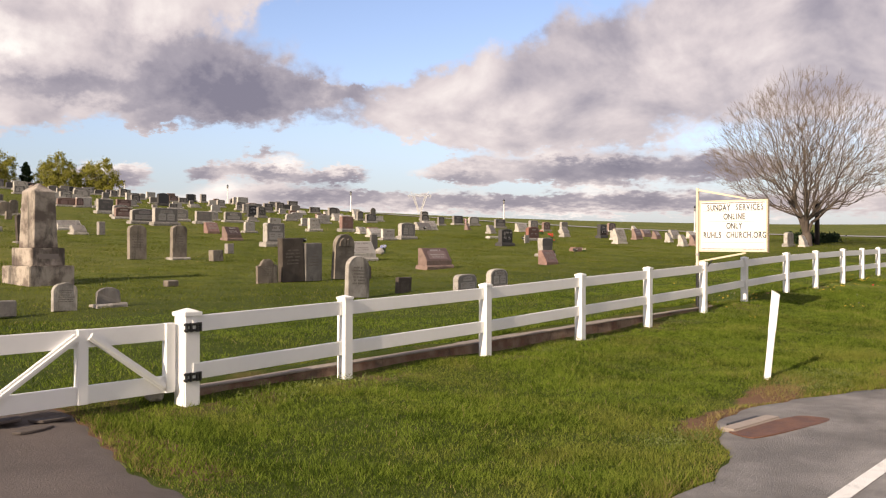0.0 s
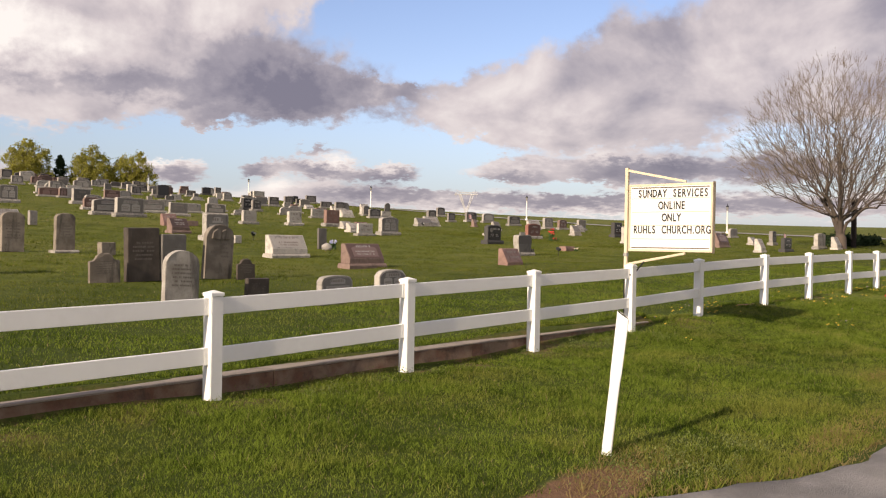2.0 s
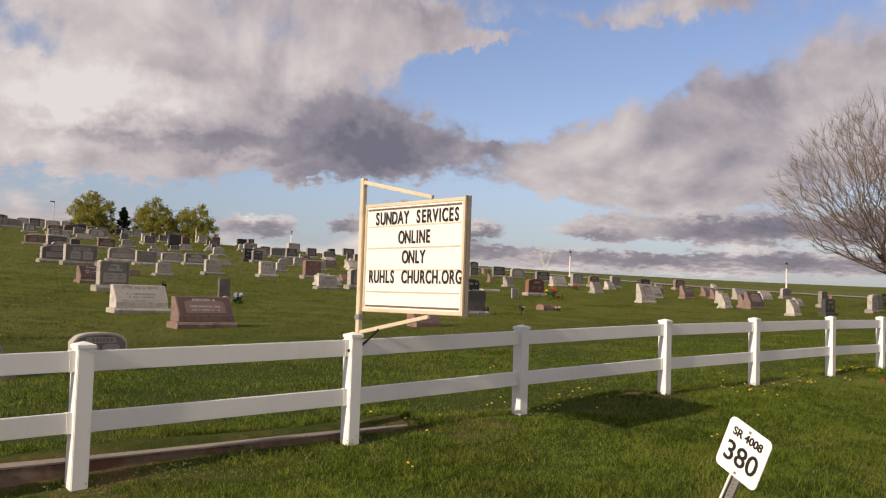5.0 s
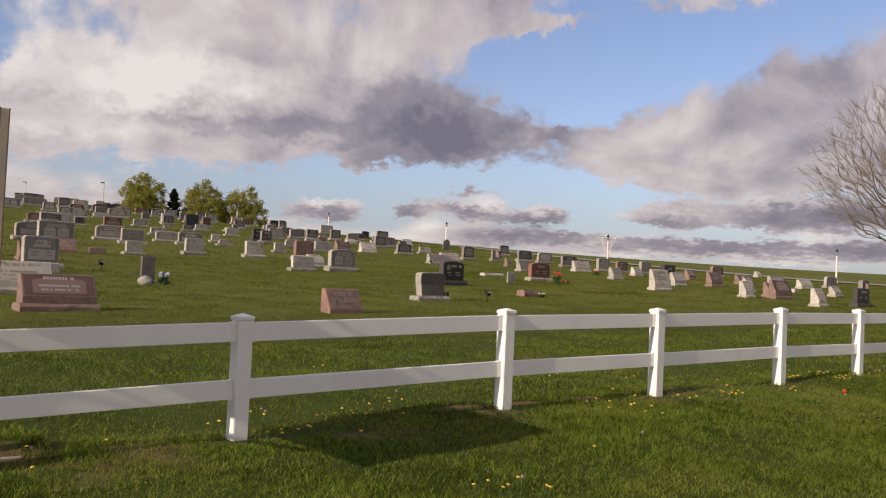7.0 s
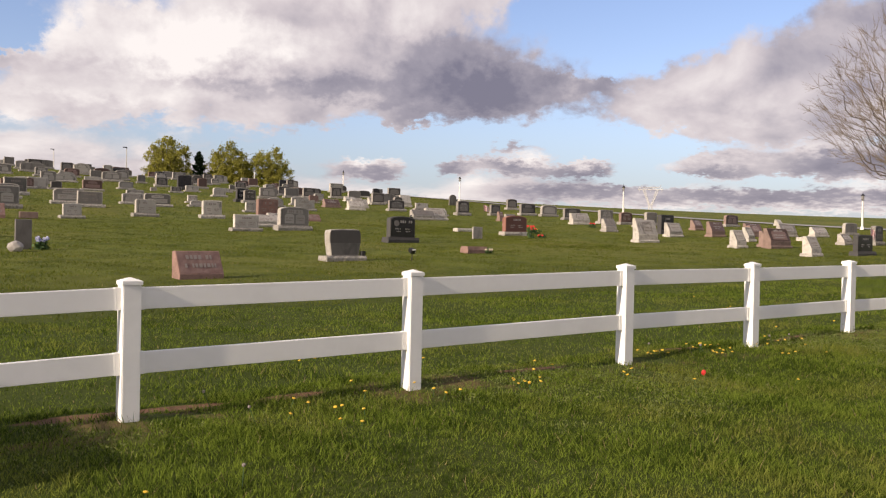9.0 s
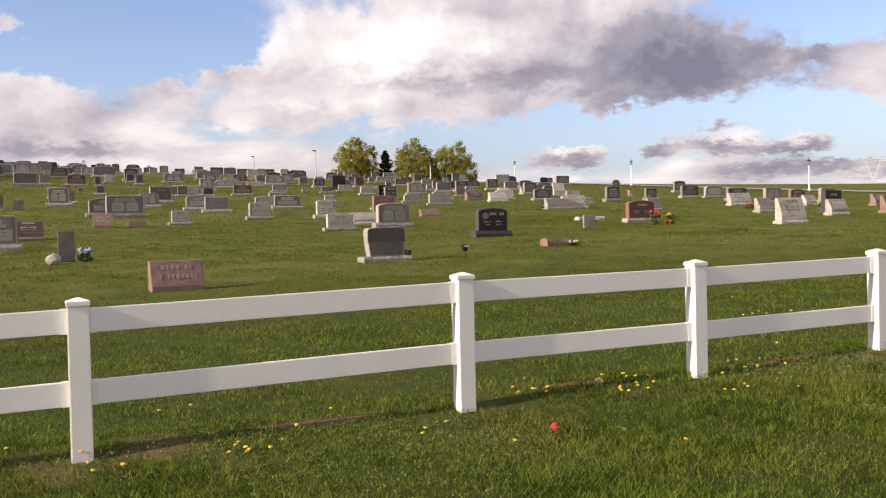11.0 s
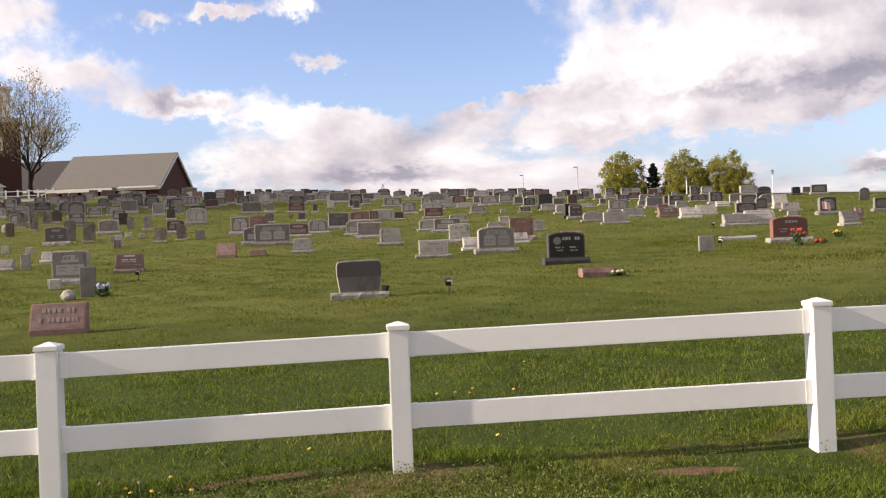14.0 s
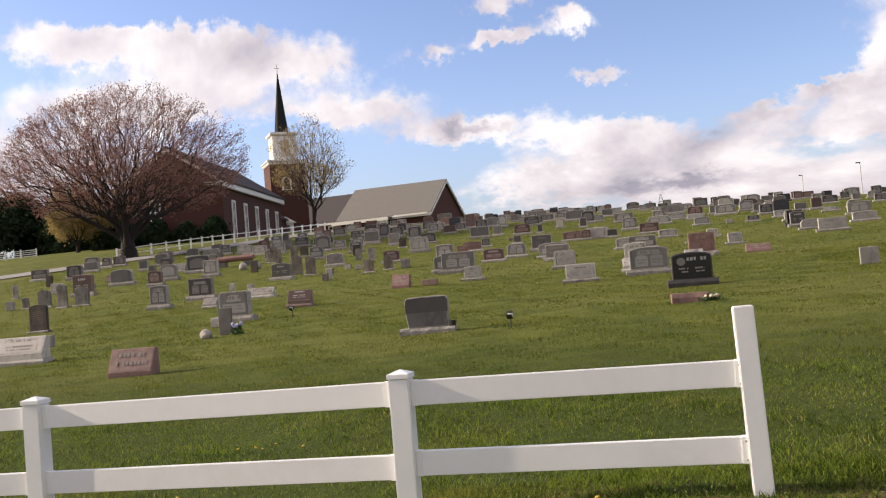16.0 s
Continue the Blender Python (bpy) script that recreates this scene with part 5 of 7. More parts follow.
stone("slab", "g", 52.62, 50.37, 1.32, 0.76)
stone("slab", "d", 23.14, 50.65, 0.44, 0.52)
stone("slab", "l", 16.84, 50.78, 1.16, 0.98)
stone("slab", "l", 47.10, 50.97, 0.76, 0.49)
stone("slant", "l", 50.19, 51.92, 0.87, 0.35)
stone("slab", "d", 37.26, 52.31, 0.70, 0.39)
stone("slab", "l", 28.03, 52.32, 1.21, 0.50)
stone("low", "d", 35.92, 52.79, 0.39, 0.25)
stone("slab", "g", 45.99, 52.96, 1.12, 0.72)
stone("arch", "g", 60.48, 53.00, 0.71, 0.87)
stone("slab", "d", 47.60, 53.37, 0.99, 0.78)
stone("slab", "g", 34.34, 53.38, 0.93, 0.51)
stone("low", "r", 22.19, 54.28, 0.29, 0.22)
stone("old", "o", 6.87, 54.47, 0.50, 0.89)
stone("slab", "l", 39.21, 54.57, 0.92, 0.45)
stone("slab", "g", 29.93, 54.81, 0.92, 0.82)
stone("slab", "d", -13.76, 54.95, 1.40, 0.85)
stone("slab", "d", -11.21, 55.02, 0.44, 0.84)
stone("slab", "l", 45.81, 55.16, 0.43, 0.45)
stone("slab", "g", 52.70, 55.48, 1.08, 0.71)
stone("slab", "g", -5.63, 55.86, 0.68, 0.80)
stone("slab", "r", 48.06, 56.00, 0.81, 0.68)
stone("slab", "d", 55.80, 56.17, 1.30, 0.59)
stone("slab", "d", 51.49, 56.22, 0.92, 0.84)
stone("slab", "d", 47.09, 56.39, 0.97, 0.69)
stone("slab", "l", 42.47, 56.62, 0.96, 0.31)
stone("old", "d", 14.14, 56.72, 0.52, 0.73)
stone("slab", "b", 39.55, 56.95, 0.97, 1.04)
stone("slab", "d", -11.90, 57.05, 0.49, 0.65)
stone("slab", "l", 31.85, 58.82, 1.63, 0.59)
stone("slab", "g", -12.41, 59.47, 1.24, 0.81)
stone("slab", "g", 44.34, 59.66, 0.46, 0.48)
stone("slab", "g", 47.53, 59.68, 0.86, 0.71)
stone("slab", "d", 7.16, 59.68, 1.15, 1.21)
stone("slab", "d", 23.53, 59.90, 0.35, 0.65)
stone("slab", "d", 38.97, 59.94, 0.86, 0.70)
stone("slab", "g", 12.62, 60.12, 0.82, 0.93)
stone("slab", "g", 19.08, 60.16, 1.40, 0.85)
stone("slab", "r", 22.21, 60.20, 1.16, 0.77)
stone("slab", "r", 42.30, 60.51, 0.69, 0.82)
stone("slab", "d", 51.91, 60.60, 1.32, 0.57)
stone("slab", "g", 41.32, 60.83, 0.80, 0.57)
stone("slab", "g", 8.06, 60.83, 0.92, 0.73)
stone("slab", "l", 34.41, 61.12, 1.19, 0.41)
stone("slab", "g", 20.25, 61.32, 0.60, 0.74)
stone("slab", "l", 39.41, 61.51, 0.67, 0.79)
stone("slab", "g", 2.73, 61.58, 1.09, 0.89)
stone("slab", "d", 57.49, 61.81, 1.15, 0.59)
stone("slab", "g", 9.09, 62.01, 0.99, 0.63)
stone("slab", "l", 48.64, 62.23, 0.95, 0.59)
stone("slab", "g", 0.87, 62.24, 1.17, 0.76)
stone("slab", "d", 26.46, 62.31, 0.50, 0.75)
stone("slab", "d", -12.88, 62.37, 0.78, 0.89)
stone("slab", "d", -12.12, 63.04, 1.06, 0.85)
stone("slab", "r", 49.61, 63.05, 0.59, 0.72)
stone("slab", "l", 33.12, 63.29, 1.27, 0.55)
stone("slab", "g", -0.81, 63.76, 0.73, 0.77)
stone("slab", "g", 36.69, 64.31, 1.45, 0.78)
stone("slab", "g", 38.92, 64.33, 0.62, 0.65)
stone("slab", "g", 9.54, 64.50, 1.19, 0.99)
stone("slab", "d", -15.74, 64.62, 1.29, 0.88)
stone("slab", "l", 24.52, 64.72, 0.53, 0.65)
stone("slab", "d", -8.95, 65.00, 1.29, 0.81)
stone("slab", "d", 47.50, 65.23, 0.95, 0.57)
stone("slab", "g", 31.95, 65.48, 0.91, 0.70)
stone("slab", "g", 52.01, 66.00, 0.53, 0.66)
stone("slab", "g", 29.31, 66.06, 1.41, 0.71)
stone("slab", "d", 26.16, 66.17, 0.50, 0.63)
stone("slab", "d", -4.02, 66.24, 0.86, 0.85)
stone("slab", "g", -7.14, 66.36, 1.07, 0.78)
stone("slab", "g", -5.47, 66.45, 1.49, 0.58)
stone("slab", "g", 36.13, 66.54, 0.84, 0.70)
stone("slab", "d", 4.59, 66.89, 1.75, 0.90)
stone("slab", "g", 38.52, 67.81, 1.01, 0.81)
stone("slab", "r", 34.73, 67.96, 1.12, 0.68)
stone("slab", "d", 26.44, 68.57, 0.98, 1.00)
stone("slab", "d", 11.83, 68.93, 0.84, 0.88)
stone("slab", "d", 44.71, 68.95, 1.13, 0.64)
stone("slab", "r", 49.90, 70.07, 1.06, 0.61)
stone("slab", "g", 27.11, 70.48, 0.94, 0.56)
stone("slab", "g", 47.05, 71.13, 0.59, 0.57)
stone("slab", "d", 9.71, 71.44, 1.21, 0.89)
stone("slab", "g", 2.48, 71.55, 0.79, 0.88)
stone("slab", "d", 8.42, 71.99, 0.83, 1.20)
stone("slab", "g", -1.96, 72.49, 1.01, 0.93)
stone("slab", "d", 21.41, 72.69, 1.29, 0.81)
stone("slab", "d", 5.36, 73.27, 0.94, 0.78)
stone("slab", "g", 33.13, 73.70, 1.90, 0.77)
stone("slab", "l", 18.71, 73.78, 0.71, 1.13)
stone("slab", "g", -0.01, 73.95, 0.95, 0.99)
stone("slab", "g", 48.89, 73.97, 0.71, 0.59)
stone("slab", "d", 16.79, 73.98, 1.06, 0.79)
stone("slab", "d", 14.89, 74.16, 0.86, 0.69)
stone("slab", "g", 12.35, 74.44, 0.91, 0.79)
stone("slab", "g", 24.94, 75.47, 1.75, 0.95)
stone("slab", "d", 21.68, 75.77, 0.69, 0.65)
stone("slab", "g", 17.44, 75.79, 0.99, 0.91)
stone("slab", "g", 10.22, 75.90, 1.28, 0.78)
stone("slab", "p", 15.35, 76.35, 0.88, 1.32)
stone("slab", "d", 47.28, 76.46, 0.73, 0.66)
stone("slab", "g", 5.63, 77.18, 1.00, 0.72)
stone("slab", "d", -3.39, 78.17, 0.62, 0.83)
stone("slab", "d", 3.94, 78.83, 0.92, 0.55)
stone("slab", "g", 34.63, 78.84, 0.87, 0.68)
stone("slab", "g", 45.67, 79.00, 1.02, 0.63)
stone("slab", "d", 8.13, 79.07, 0.88, 0.92)
stone("slab", "g", 27.55, 79.36, 1.02, 0.72)
stone("slab", "g", 11.45, 79.42, 1.67, 0.65)
stone("slab", "d", 10.69, 79.49, 1.16, 0.86)
stone("slab", "d", 21.96, 79.60, 1.30, 0.63)
stone("slab", "g", 42.55, 79.64, 1.03, 0.68)
stone("slab", "d", 40.76, 79.90, 1.04, 0.48)
stone("slab", "g", 39.88, 80.03, 0.94, 0.48)
stone("slab", "d", 37.46, 80.38, 0.99, 0.90)
stone("slab", "d", 38.80, 80.55, 1.00, 0.71)
stone("slab", "g", 33.79, 80.72, 1.05, 0.75)
stone("slab", "g", 24.04, 80.95, 1.30, 0.70)
stone("slab", "g", 19.55, 81.36, 0.95, 0.75)
stone("slab", "b", 12.81, 81.58, 1.10, 0.97)
stone("slab", "g", 23.31, 82.20, 1.33, 0.86)
stone("slab", "d", 0.73, 82.27, 1.24, 0.80)
stone("slab", "g", 23.22, 82.34, 1.50, 0.59)
stone("slab", "g", 22.14, 82.91, 0.97, 0.71)
stone("slab", "g", -1.74, 83.20, 1.04, 0.64)
stone("slab", "g", 18.29, 84.62, 0.87, 0.73)
stone("slab", "d", 3.33, 84.63, 1.32, 0.81)
stone("slab", "g", 32.10, 84.80, 0.94, 0.45)
stone("slab", "g", 19.92, 85.67, 0.83, 0.68)
stone("slab", "p", 10.52, 88.02, 1.01, 0.87)
stone("slab", "g", 20.13, 88.24, 1.90, 0.81)
stone("slab", "g", 16.59, 91.25, 0.99, 0.65)
stone("slab", "g", -1.35, 92.45, 1.26, 0.76)
stone("slab", "b", 15.02, 92.85, 0.52, 0.73)
stone("slab", "d", 10.94, 93.05, 1.30, 0.72)
stone("slab", "g", 11.44, 98.71, 1.62, 0.92)
stone("slab", "g", 6.80, 104.55, 1.73, 1.12)


standing = list(made)


def join_rows(things, label):
    """Distant rows that no one could count, as one mesh with the materials of its stones."""
    bpy.context.view_layer.update()
    slots, verts, faces, mats = [], [], [], []
    for e in things:
        for ob in e.children_recursive:
            mat = ob.data.materials[0]
            if mat not in slots:
                slots.append(mat)
            k = len(verts)
            verts += [tuple(ob.matrix_world @ v.co) for v in ob.data.vertices]
            for f in ob.data.polygons:
                faces.append([k + i for i in f.vertices])
                mats.append(slots.index(mat))
    for e in things:
        for ob in list(e.children_recursive):
            bpy.data.objects.remove(ob)
        bpy.data.objects.remove(e)
    me = bpy.data.meshes.new("far_gravestones")
    me.from_pydata(verts, [], faces)
    for mat in slots:
        me.materials.append(mat)
    me.polygons.foreach_set("material_index", mats)
    tagged(new("far_gravestones", me), label, "gravestones", kind="stuff")


def crest_rows():
    """The crowded rows along the brow of the hill, small in the distance."""
    rng = random.Random(77)
    taken, far_rows = [(ob.location.x, ob.location.y) for ob in made], []
    for row in range(7):
        x = -6.0 + rng.uniform(0, 2)
        while x < 66 - row * 2:
            x += rng.choice((1.9, 2.3, 2.8, 3.6, 5.2))
            y = 80 + row * 4.6 + rng.uniform(-0.8, 0.8) - 0.18 * max(0.0, x - 24)
            if y < 62 or any(abs(x - p) < 1.5 and abs(y - q) < 2.2 for p, q in taken):
                continue
            if rng.random() < 0.34:
                continue
            far_rows.append(stone("slab", rng.choice("ggglldddrrb"), round(x, 2), round(y, 2), rng.uniform(0.7, 1.5), rng.uniform(0.6, 0.95)))
    join_rows(far_rows, "crowded rows of grey and brown headstones along the brow")


crest_rows()


def church_side_rows():
    """The old crowded corner below the church lane."""
    rng = random.Random(31)
    taken, far_rows = [tuple(ob.matrix_world.translation[:2]) for ob in standing], []
    for row in range(-2, 8):
        x = -15.0 + rng.uniform(0, 2) + max(row, 0) * 0.9
        while x < (13 if row >= 0 else 5):
            x += rng.choice((1.6, 2.1, 2.6, 3.4, 4.6))
            y = 49 + row * 3.4 + rng.uniform(-0.7, 0.7)
            if any(abs(x - p) < 1.4 and abs(y - q) < 1.6 for p, q in taken) or rng.random() < 0.25:
                continue
            kind = rng.choice(("slab", "slab", "slab", "old", "slant", "rect"))
            tone = rng.choice("ggddlr") if kind in ("slab", "slant") else rng.choice("odg")
            wide = rng.uniform(0.7, 1.3) if kind in ("slab", "slant") else rng.uniform(0.4, 0.6)
            far_rows.append(stone(kind, tone, round(x, 2), round(y, 2), wide, rng.uniform(0.65, 1.05) if kind != "slant" else rng.uniform(0.4, 0.6)))
    join_rows(far_rows, "crowded old headstones in the corner below the church")


church_side_rows()


def obelisk(x, y):
    z = float(land(x, y))
    e = thing("obelisk", pose(x, y, z, 0, 0, 4), "tall weathered marble obelisk on a stepped plinth", "gravestone", "gravestones on the hill")
    m = STREAKED
    part("plinth", box(0.98, 0.98, 0.42, 0, 0, -0.06, 0.015), STREAKED, e)
    die = part("die", box(0.72, 0.72, 0.36, 0, 0, 0.36, 0.015), m, e)
    part("inscription_bar", box(0.42, 0.006, 0.1, 0, -0.363, 0.5), LETTER_DIM, die)
    bm = bmesh.new()
    a, c, h0, h1, h2 = 0.265, 0.225, 0.72, 1.85, 2.03
    lo = [bm.verts.new((sx * a, sy * a, h0)) for sx, sy in ((-1, -1), (1, -1), (1, 1), (-1, 1))]
    hi = [bm.verts.new((sx * c, sy * c, h1)) for sx, sy in ((-1, -1), (1, -1), (1, 1), (-1, 1))]
    tip = bm.verts.new((0, 0, h2))
    bm.faces.new(lo[::-1])
    for i in range(4):
        j = (i + 1) % 4
        bm.faces.new((lo[i], lo[j], hi[j], hi[i]))
        bm.faces.new((hi[i], hi[j], tip))
    bmesh.ops.bevel(bm, geom=bm.edges[:], offset=0.012, segments=1, affect="EDGES")
    part("shaft", bm, STREAKED, e)


obelisk(4.5, 10.6)


# ---- lamps, poles and masts ----
def lamp_post(x, y):
    z = float(land(x, y))
    e = thing("lamp_post", pose(x, y, z), "slim white lamp post with a small black lantern", "lamp post", "lamp posts along the lane")
    part("post", bar((0, 0, -0.2), (0, 0, 1.95), 0.075, 10, 0.06), TRIM, e)
    part("foot", bar((0, 0, -0.05), (0, 0, 0.22), 0.12, 10, 0.1), TRIM, e)
    lan = part("lantern", bar((0, 0, 1.98), (0, 0, 2.30), 0.07, 6, 0.12), GALVA, e, "grey six-sided lantern")
    part("cap", bar((0, 0, 2.30), (0, 0, 2.46), 0.16, 6, 0.02), IRON, lan)
    part("finial", bar((0, 0, 2.44), (0, 0, 2.58), 0.015, 6), IRON, lan)
    part("arm", bar((-0.18, 0, 2.06), (0.18, 0, 2.06), 0.014, 6), IRON, e)


for p in ((70.2, 87.2), (72.0, 67.05), (74.1, 46.95), (75.6, 26.7), (68.3, 107.5)):
    lamp_post(*p)


def light_pole(x, y, top, reach):
    z = float(land(x, y))
    e = thing("light_pole", pose(x, y, z), "tall thin grey parking light pole with a flat head", "light pole", "light poles beyond the hill")
    part("pole", bar((0, 0, -0.3), (0, 0, top - z), 0.11, 8, 0.07), PALE_STEEL, e)
    part("head", box(0.7, 0.35, 0.14, -reach, 0, top - z, 0.03), IRON, e)


light_pole(61.6, 186.2, 17.8, 0.28)
light_pole(64.5, 149.7, 15.9, 0.28)


def lattice(e, name, base, top, a, b, n, r):
    """A four-legged tapering lattice between two heights."""
    bm = bmesh.new()
    cs = ((-1, -1), (1, -1), (1, 1), (-1, 1))
    for k in range(n):
        t0, t1 = k / n, (k + 1) / n
        w0, w1 = a + (b - a) * t0, a + (b - a) * t1
        z0, z1 = base + (top - base) * t0, base + (top - base) * t1
        for i in range(4):
            j = (i + 1) % 4
            p0, p1 = (cs[i][0] * w0, cs[i][1] * w0, z0), (cs[i][0] * w1, cs[i][1] * w1, z1)
            q1 = (cs[j][0] * w1, cs[j][1] * w1, z1)
            add_bar(bm, p0, p1, r, 4)
            add_bar(bm, p0, q1, r * 0.6, 4)
            add_bar(bm, p1, q1, r * 0.6, 4)
    return part(name, bm, PALE_STEEL, e)


def mast(x, y, top):
    z = float(land(x, y))
    e = thing("lattice_mast", pose(x, y, z), "small lattice steel mast on the skyline", "mast")
    lattice(e, "lattice", 0, top - z, 4.6, 0.3, 7, 0.16)


mast(37.8, 407.7, 34.1)


def pylon(x, y, turn):
    """A steel power line tower: two splayed lattice legs and a wide crossarm."""
    z = float(land(x, y)) - 4
    e = thing("power_pylon", pose(x, y, z, 0, 0, turn), "far grey lattice steel power line pylon", "pylon", "power line pylons")
    top = 41.0 - z
    bm = bmesh.new()
    for s in (-1, 1):
        foot, waist, head = Vector((s * 4.0, 0, 0)), Vector((s * 0.8, 0, top * 0.68)), Vector((s * 4.8, 0, top))
        for o in (-0.6, 0.6):
            add_bar(bm, foot + Vector((o, 0, 0)), waist + Vector((o * 0.5, 0, 0)), 0.2, 4)
            add_bar(bm, waist + Vector((o * 0.6, 0, 0)), head + Vector((o * 1.4, 0, 0)), 0.2, 4)
        for k in range(7):
            a, b = waist.lerp(head, k / 7), waist.lerp(head, (k + 1) / 7)
            add_bar(bm, a + Vector((0.5, 0, 0)), b - Vector((0.5, 0, 0)), 0.14, 4)
        add_bar(bm, Vector((s * 1.8, 0, top * 0.75)), Vector((-s * 0.4, 0, top * 0.70)), 0.14, 4)
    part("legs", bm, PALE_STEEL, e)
    bm = bmesh.new()
    w = 8.9
    for zz in (0, 1.6):
        add_bar(bm, (-w + zz * 2, 0, top + zz), (w - zz * 2, 0, top + zz), 0.2, 4)
    for k in range(14):
        x0, x1 = -w + 2 * w * k / 14, -w + 2 * w * (k + 1) / 14
        add_bar(bm, (x0, 0, top + (k % 2) * 1.6), (x1, 0, top + ((k + 1) % 2) * 1.6), 0.12, 4)
    for s in (-1, 1):
        add_bar(bm, (s * 6, 0, top + 1.6), (s * 7.0, 0, top + 3.4), 0.15, 4)
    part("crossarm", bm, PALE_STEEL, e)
    for xx in (-8, 0, 8):
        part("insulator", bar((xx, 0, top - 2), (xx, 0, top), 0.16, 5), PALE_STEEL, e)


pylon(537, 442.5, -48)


# ---- trees ----
def grow(segs, ends, p, d, length, r, level, habit, g):
    """One branch and all that it bears. habit, level by level: (steps, bend, lift, side shoots, angle, share of the length)."""
    steps_n, bend, lift, shoots, angle, share = habit[level]
    last = level == len(habit) - 1
    step = length / steps_n
    pts = [(p, d, r)]
    for k in range(1, steps_n + 1):
        d = d + g.normal(0, bend, 3) + np.array((0, 0, lift))
        d = d / np.linalg.norm(d)
        q = p + d * step
        r2 = max(r * (1 - 0.80 * (k / steps_n) ** 0.8), 0.004 if level < 2 else 0.003)
        segs.append((p, q, pts[-1][2], r2, level))
        pts.append((q, d, r2))
        p = q
    if last:
        ends.append(p)
        return
    turn = g.uniform(0, math.tau)
    for k in range(shoots):
        t = 0.22 + 0.78 * (k + g.uniform(0.1, 0.9)) / shoots
        f = min(t * steps_n, steps_n - 1e-3)
        i = int(f)
        base = pts[i][0] + (pts[i + 1][0] - pts[i][0]) * (f - i)
        along, rr = pts[i + 1][1], pts[i][2] + (pts[i + 1][2] - pts[i][2]) * (f - i)
        turn += 2.4 + g.normal(0, 0.35)
        u = np.cross(along, (0.31, 0.17, 0.93) if abs(along[2]) < 0.95 else (1.0, 0.1, 0.0))
        u = u / np.linalg.norm(u)
        v = np.cross(along, u)
        a = angle * g.uniform(0.75, 1.25)
        out = along * math.cos(a) + (u * math.cos(turn) + v * math.sin(turn)) * math.sin(a)
        grow(segs, ends, base, out, length * share * (1.08 - 0.62 * t) * g.uniform(0.75, 1.25), min(rr * 0.55, r * 0.30), level + 1, habit, g)


def skeleton(height, half, low, fork, stems, widest, habit, thick, g):
    """A trunk that parts at the fork into stems, each as long as a domed crown allows."""
    segs, ends = [], []
    r0 = height * thick
    top = np.array((0.0, 0.0, fork))
    segs.append((np.array((0, 0, -0.4)), np.array((0, 0, fork * 0.3)), r0 * 1.5, r0 * 1.05, 0))
    segs.append((np.array((0, 0, fork * 0.3)), top, r0 * 1.05, r0 * 1.0, 0))
    mid = low + (height - low) * 0.42
    for i in range(stems):
        tilt = radians(widest) * ((i + 0.35) / stems) ** 0.72
        a = i * 2.39996 + g.uniform(-0.25, 0.25)
        d = np.array((math.sin(tilt) * math.cos(a), math.sin(tilt) * math.sin(a), math.cos(tilt)))
        o = top + d * 0.02 * height
        up = height - mid if d[2] > 0.3 else mid - low
        A = (d[0] ** 2 + d[1] ** 2) / half ** 2 + (d[2] / up) ** 2
        B = (o[2] - mid) * d[2] / up ** 2
        C = ((o[2] - mid) / max(up, fork * 1.5)) ** 2 - 1
        reach = (-B + math.sqrt(max(0.01, B * B - A * C))) / A
        grow(segs, ends, top - np.array((0, 0, fork * 0.25 * g.random())), d, reach * g.uniform(0.84, 0.98), r0 * g.uniform(0.27, 0.44), 0, habit, g)
    return segs, ends


def tubes(segs, keep, sides):
    """Tapered bars for the kept segments, as vertices and faces."""
    kept = [q for q in segs if keep(q[4])]
    A, B = np.array([q[0] for q in kept], float), np.array([q[1] for q in kept], float)
    r, r2 = np.array([q[2] for q in kept])[:, None], np.array([q[3] for q in kept])[:, None]
    D = B - A
    D /= np.linalg.norm(D, axis=1)[:, None] + 1e-9
    U = np.cross(D, (0.3, 0.9, 0.2))
    U /= np.linalg.norm(U, axis=1)[:, None] + 1e-9
    V = np.cross(D, U)
    rings = []
    for C, rr in ((A - D * r * 0.3, r), (B + D * r2 * 0.3, r2)):
        for i in range(sides):
            t = i / sides * math.tau
            rings.append(C + (U * math.cos(t) + V * math.sin(t)) * rr)
    vs = np.stack(rings, 1).reshape(-1, 3)
    k = np.arange(len(kept))[:, None] * 2 * sides
    i = np.arange(sides)[None]
    j = (i + 1) % sides
    return vs, np.stack([k + i, k + j, k + sides + j, k + sides + i], -1).reshape(-1, 4)


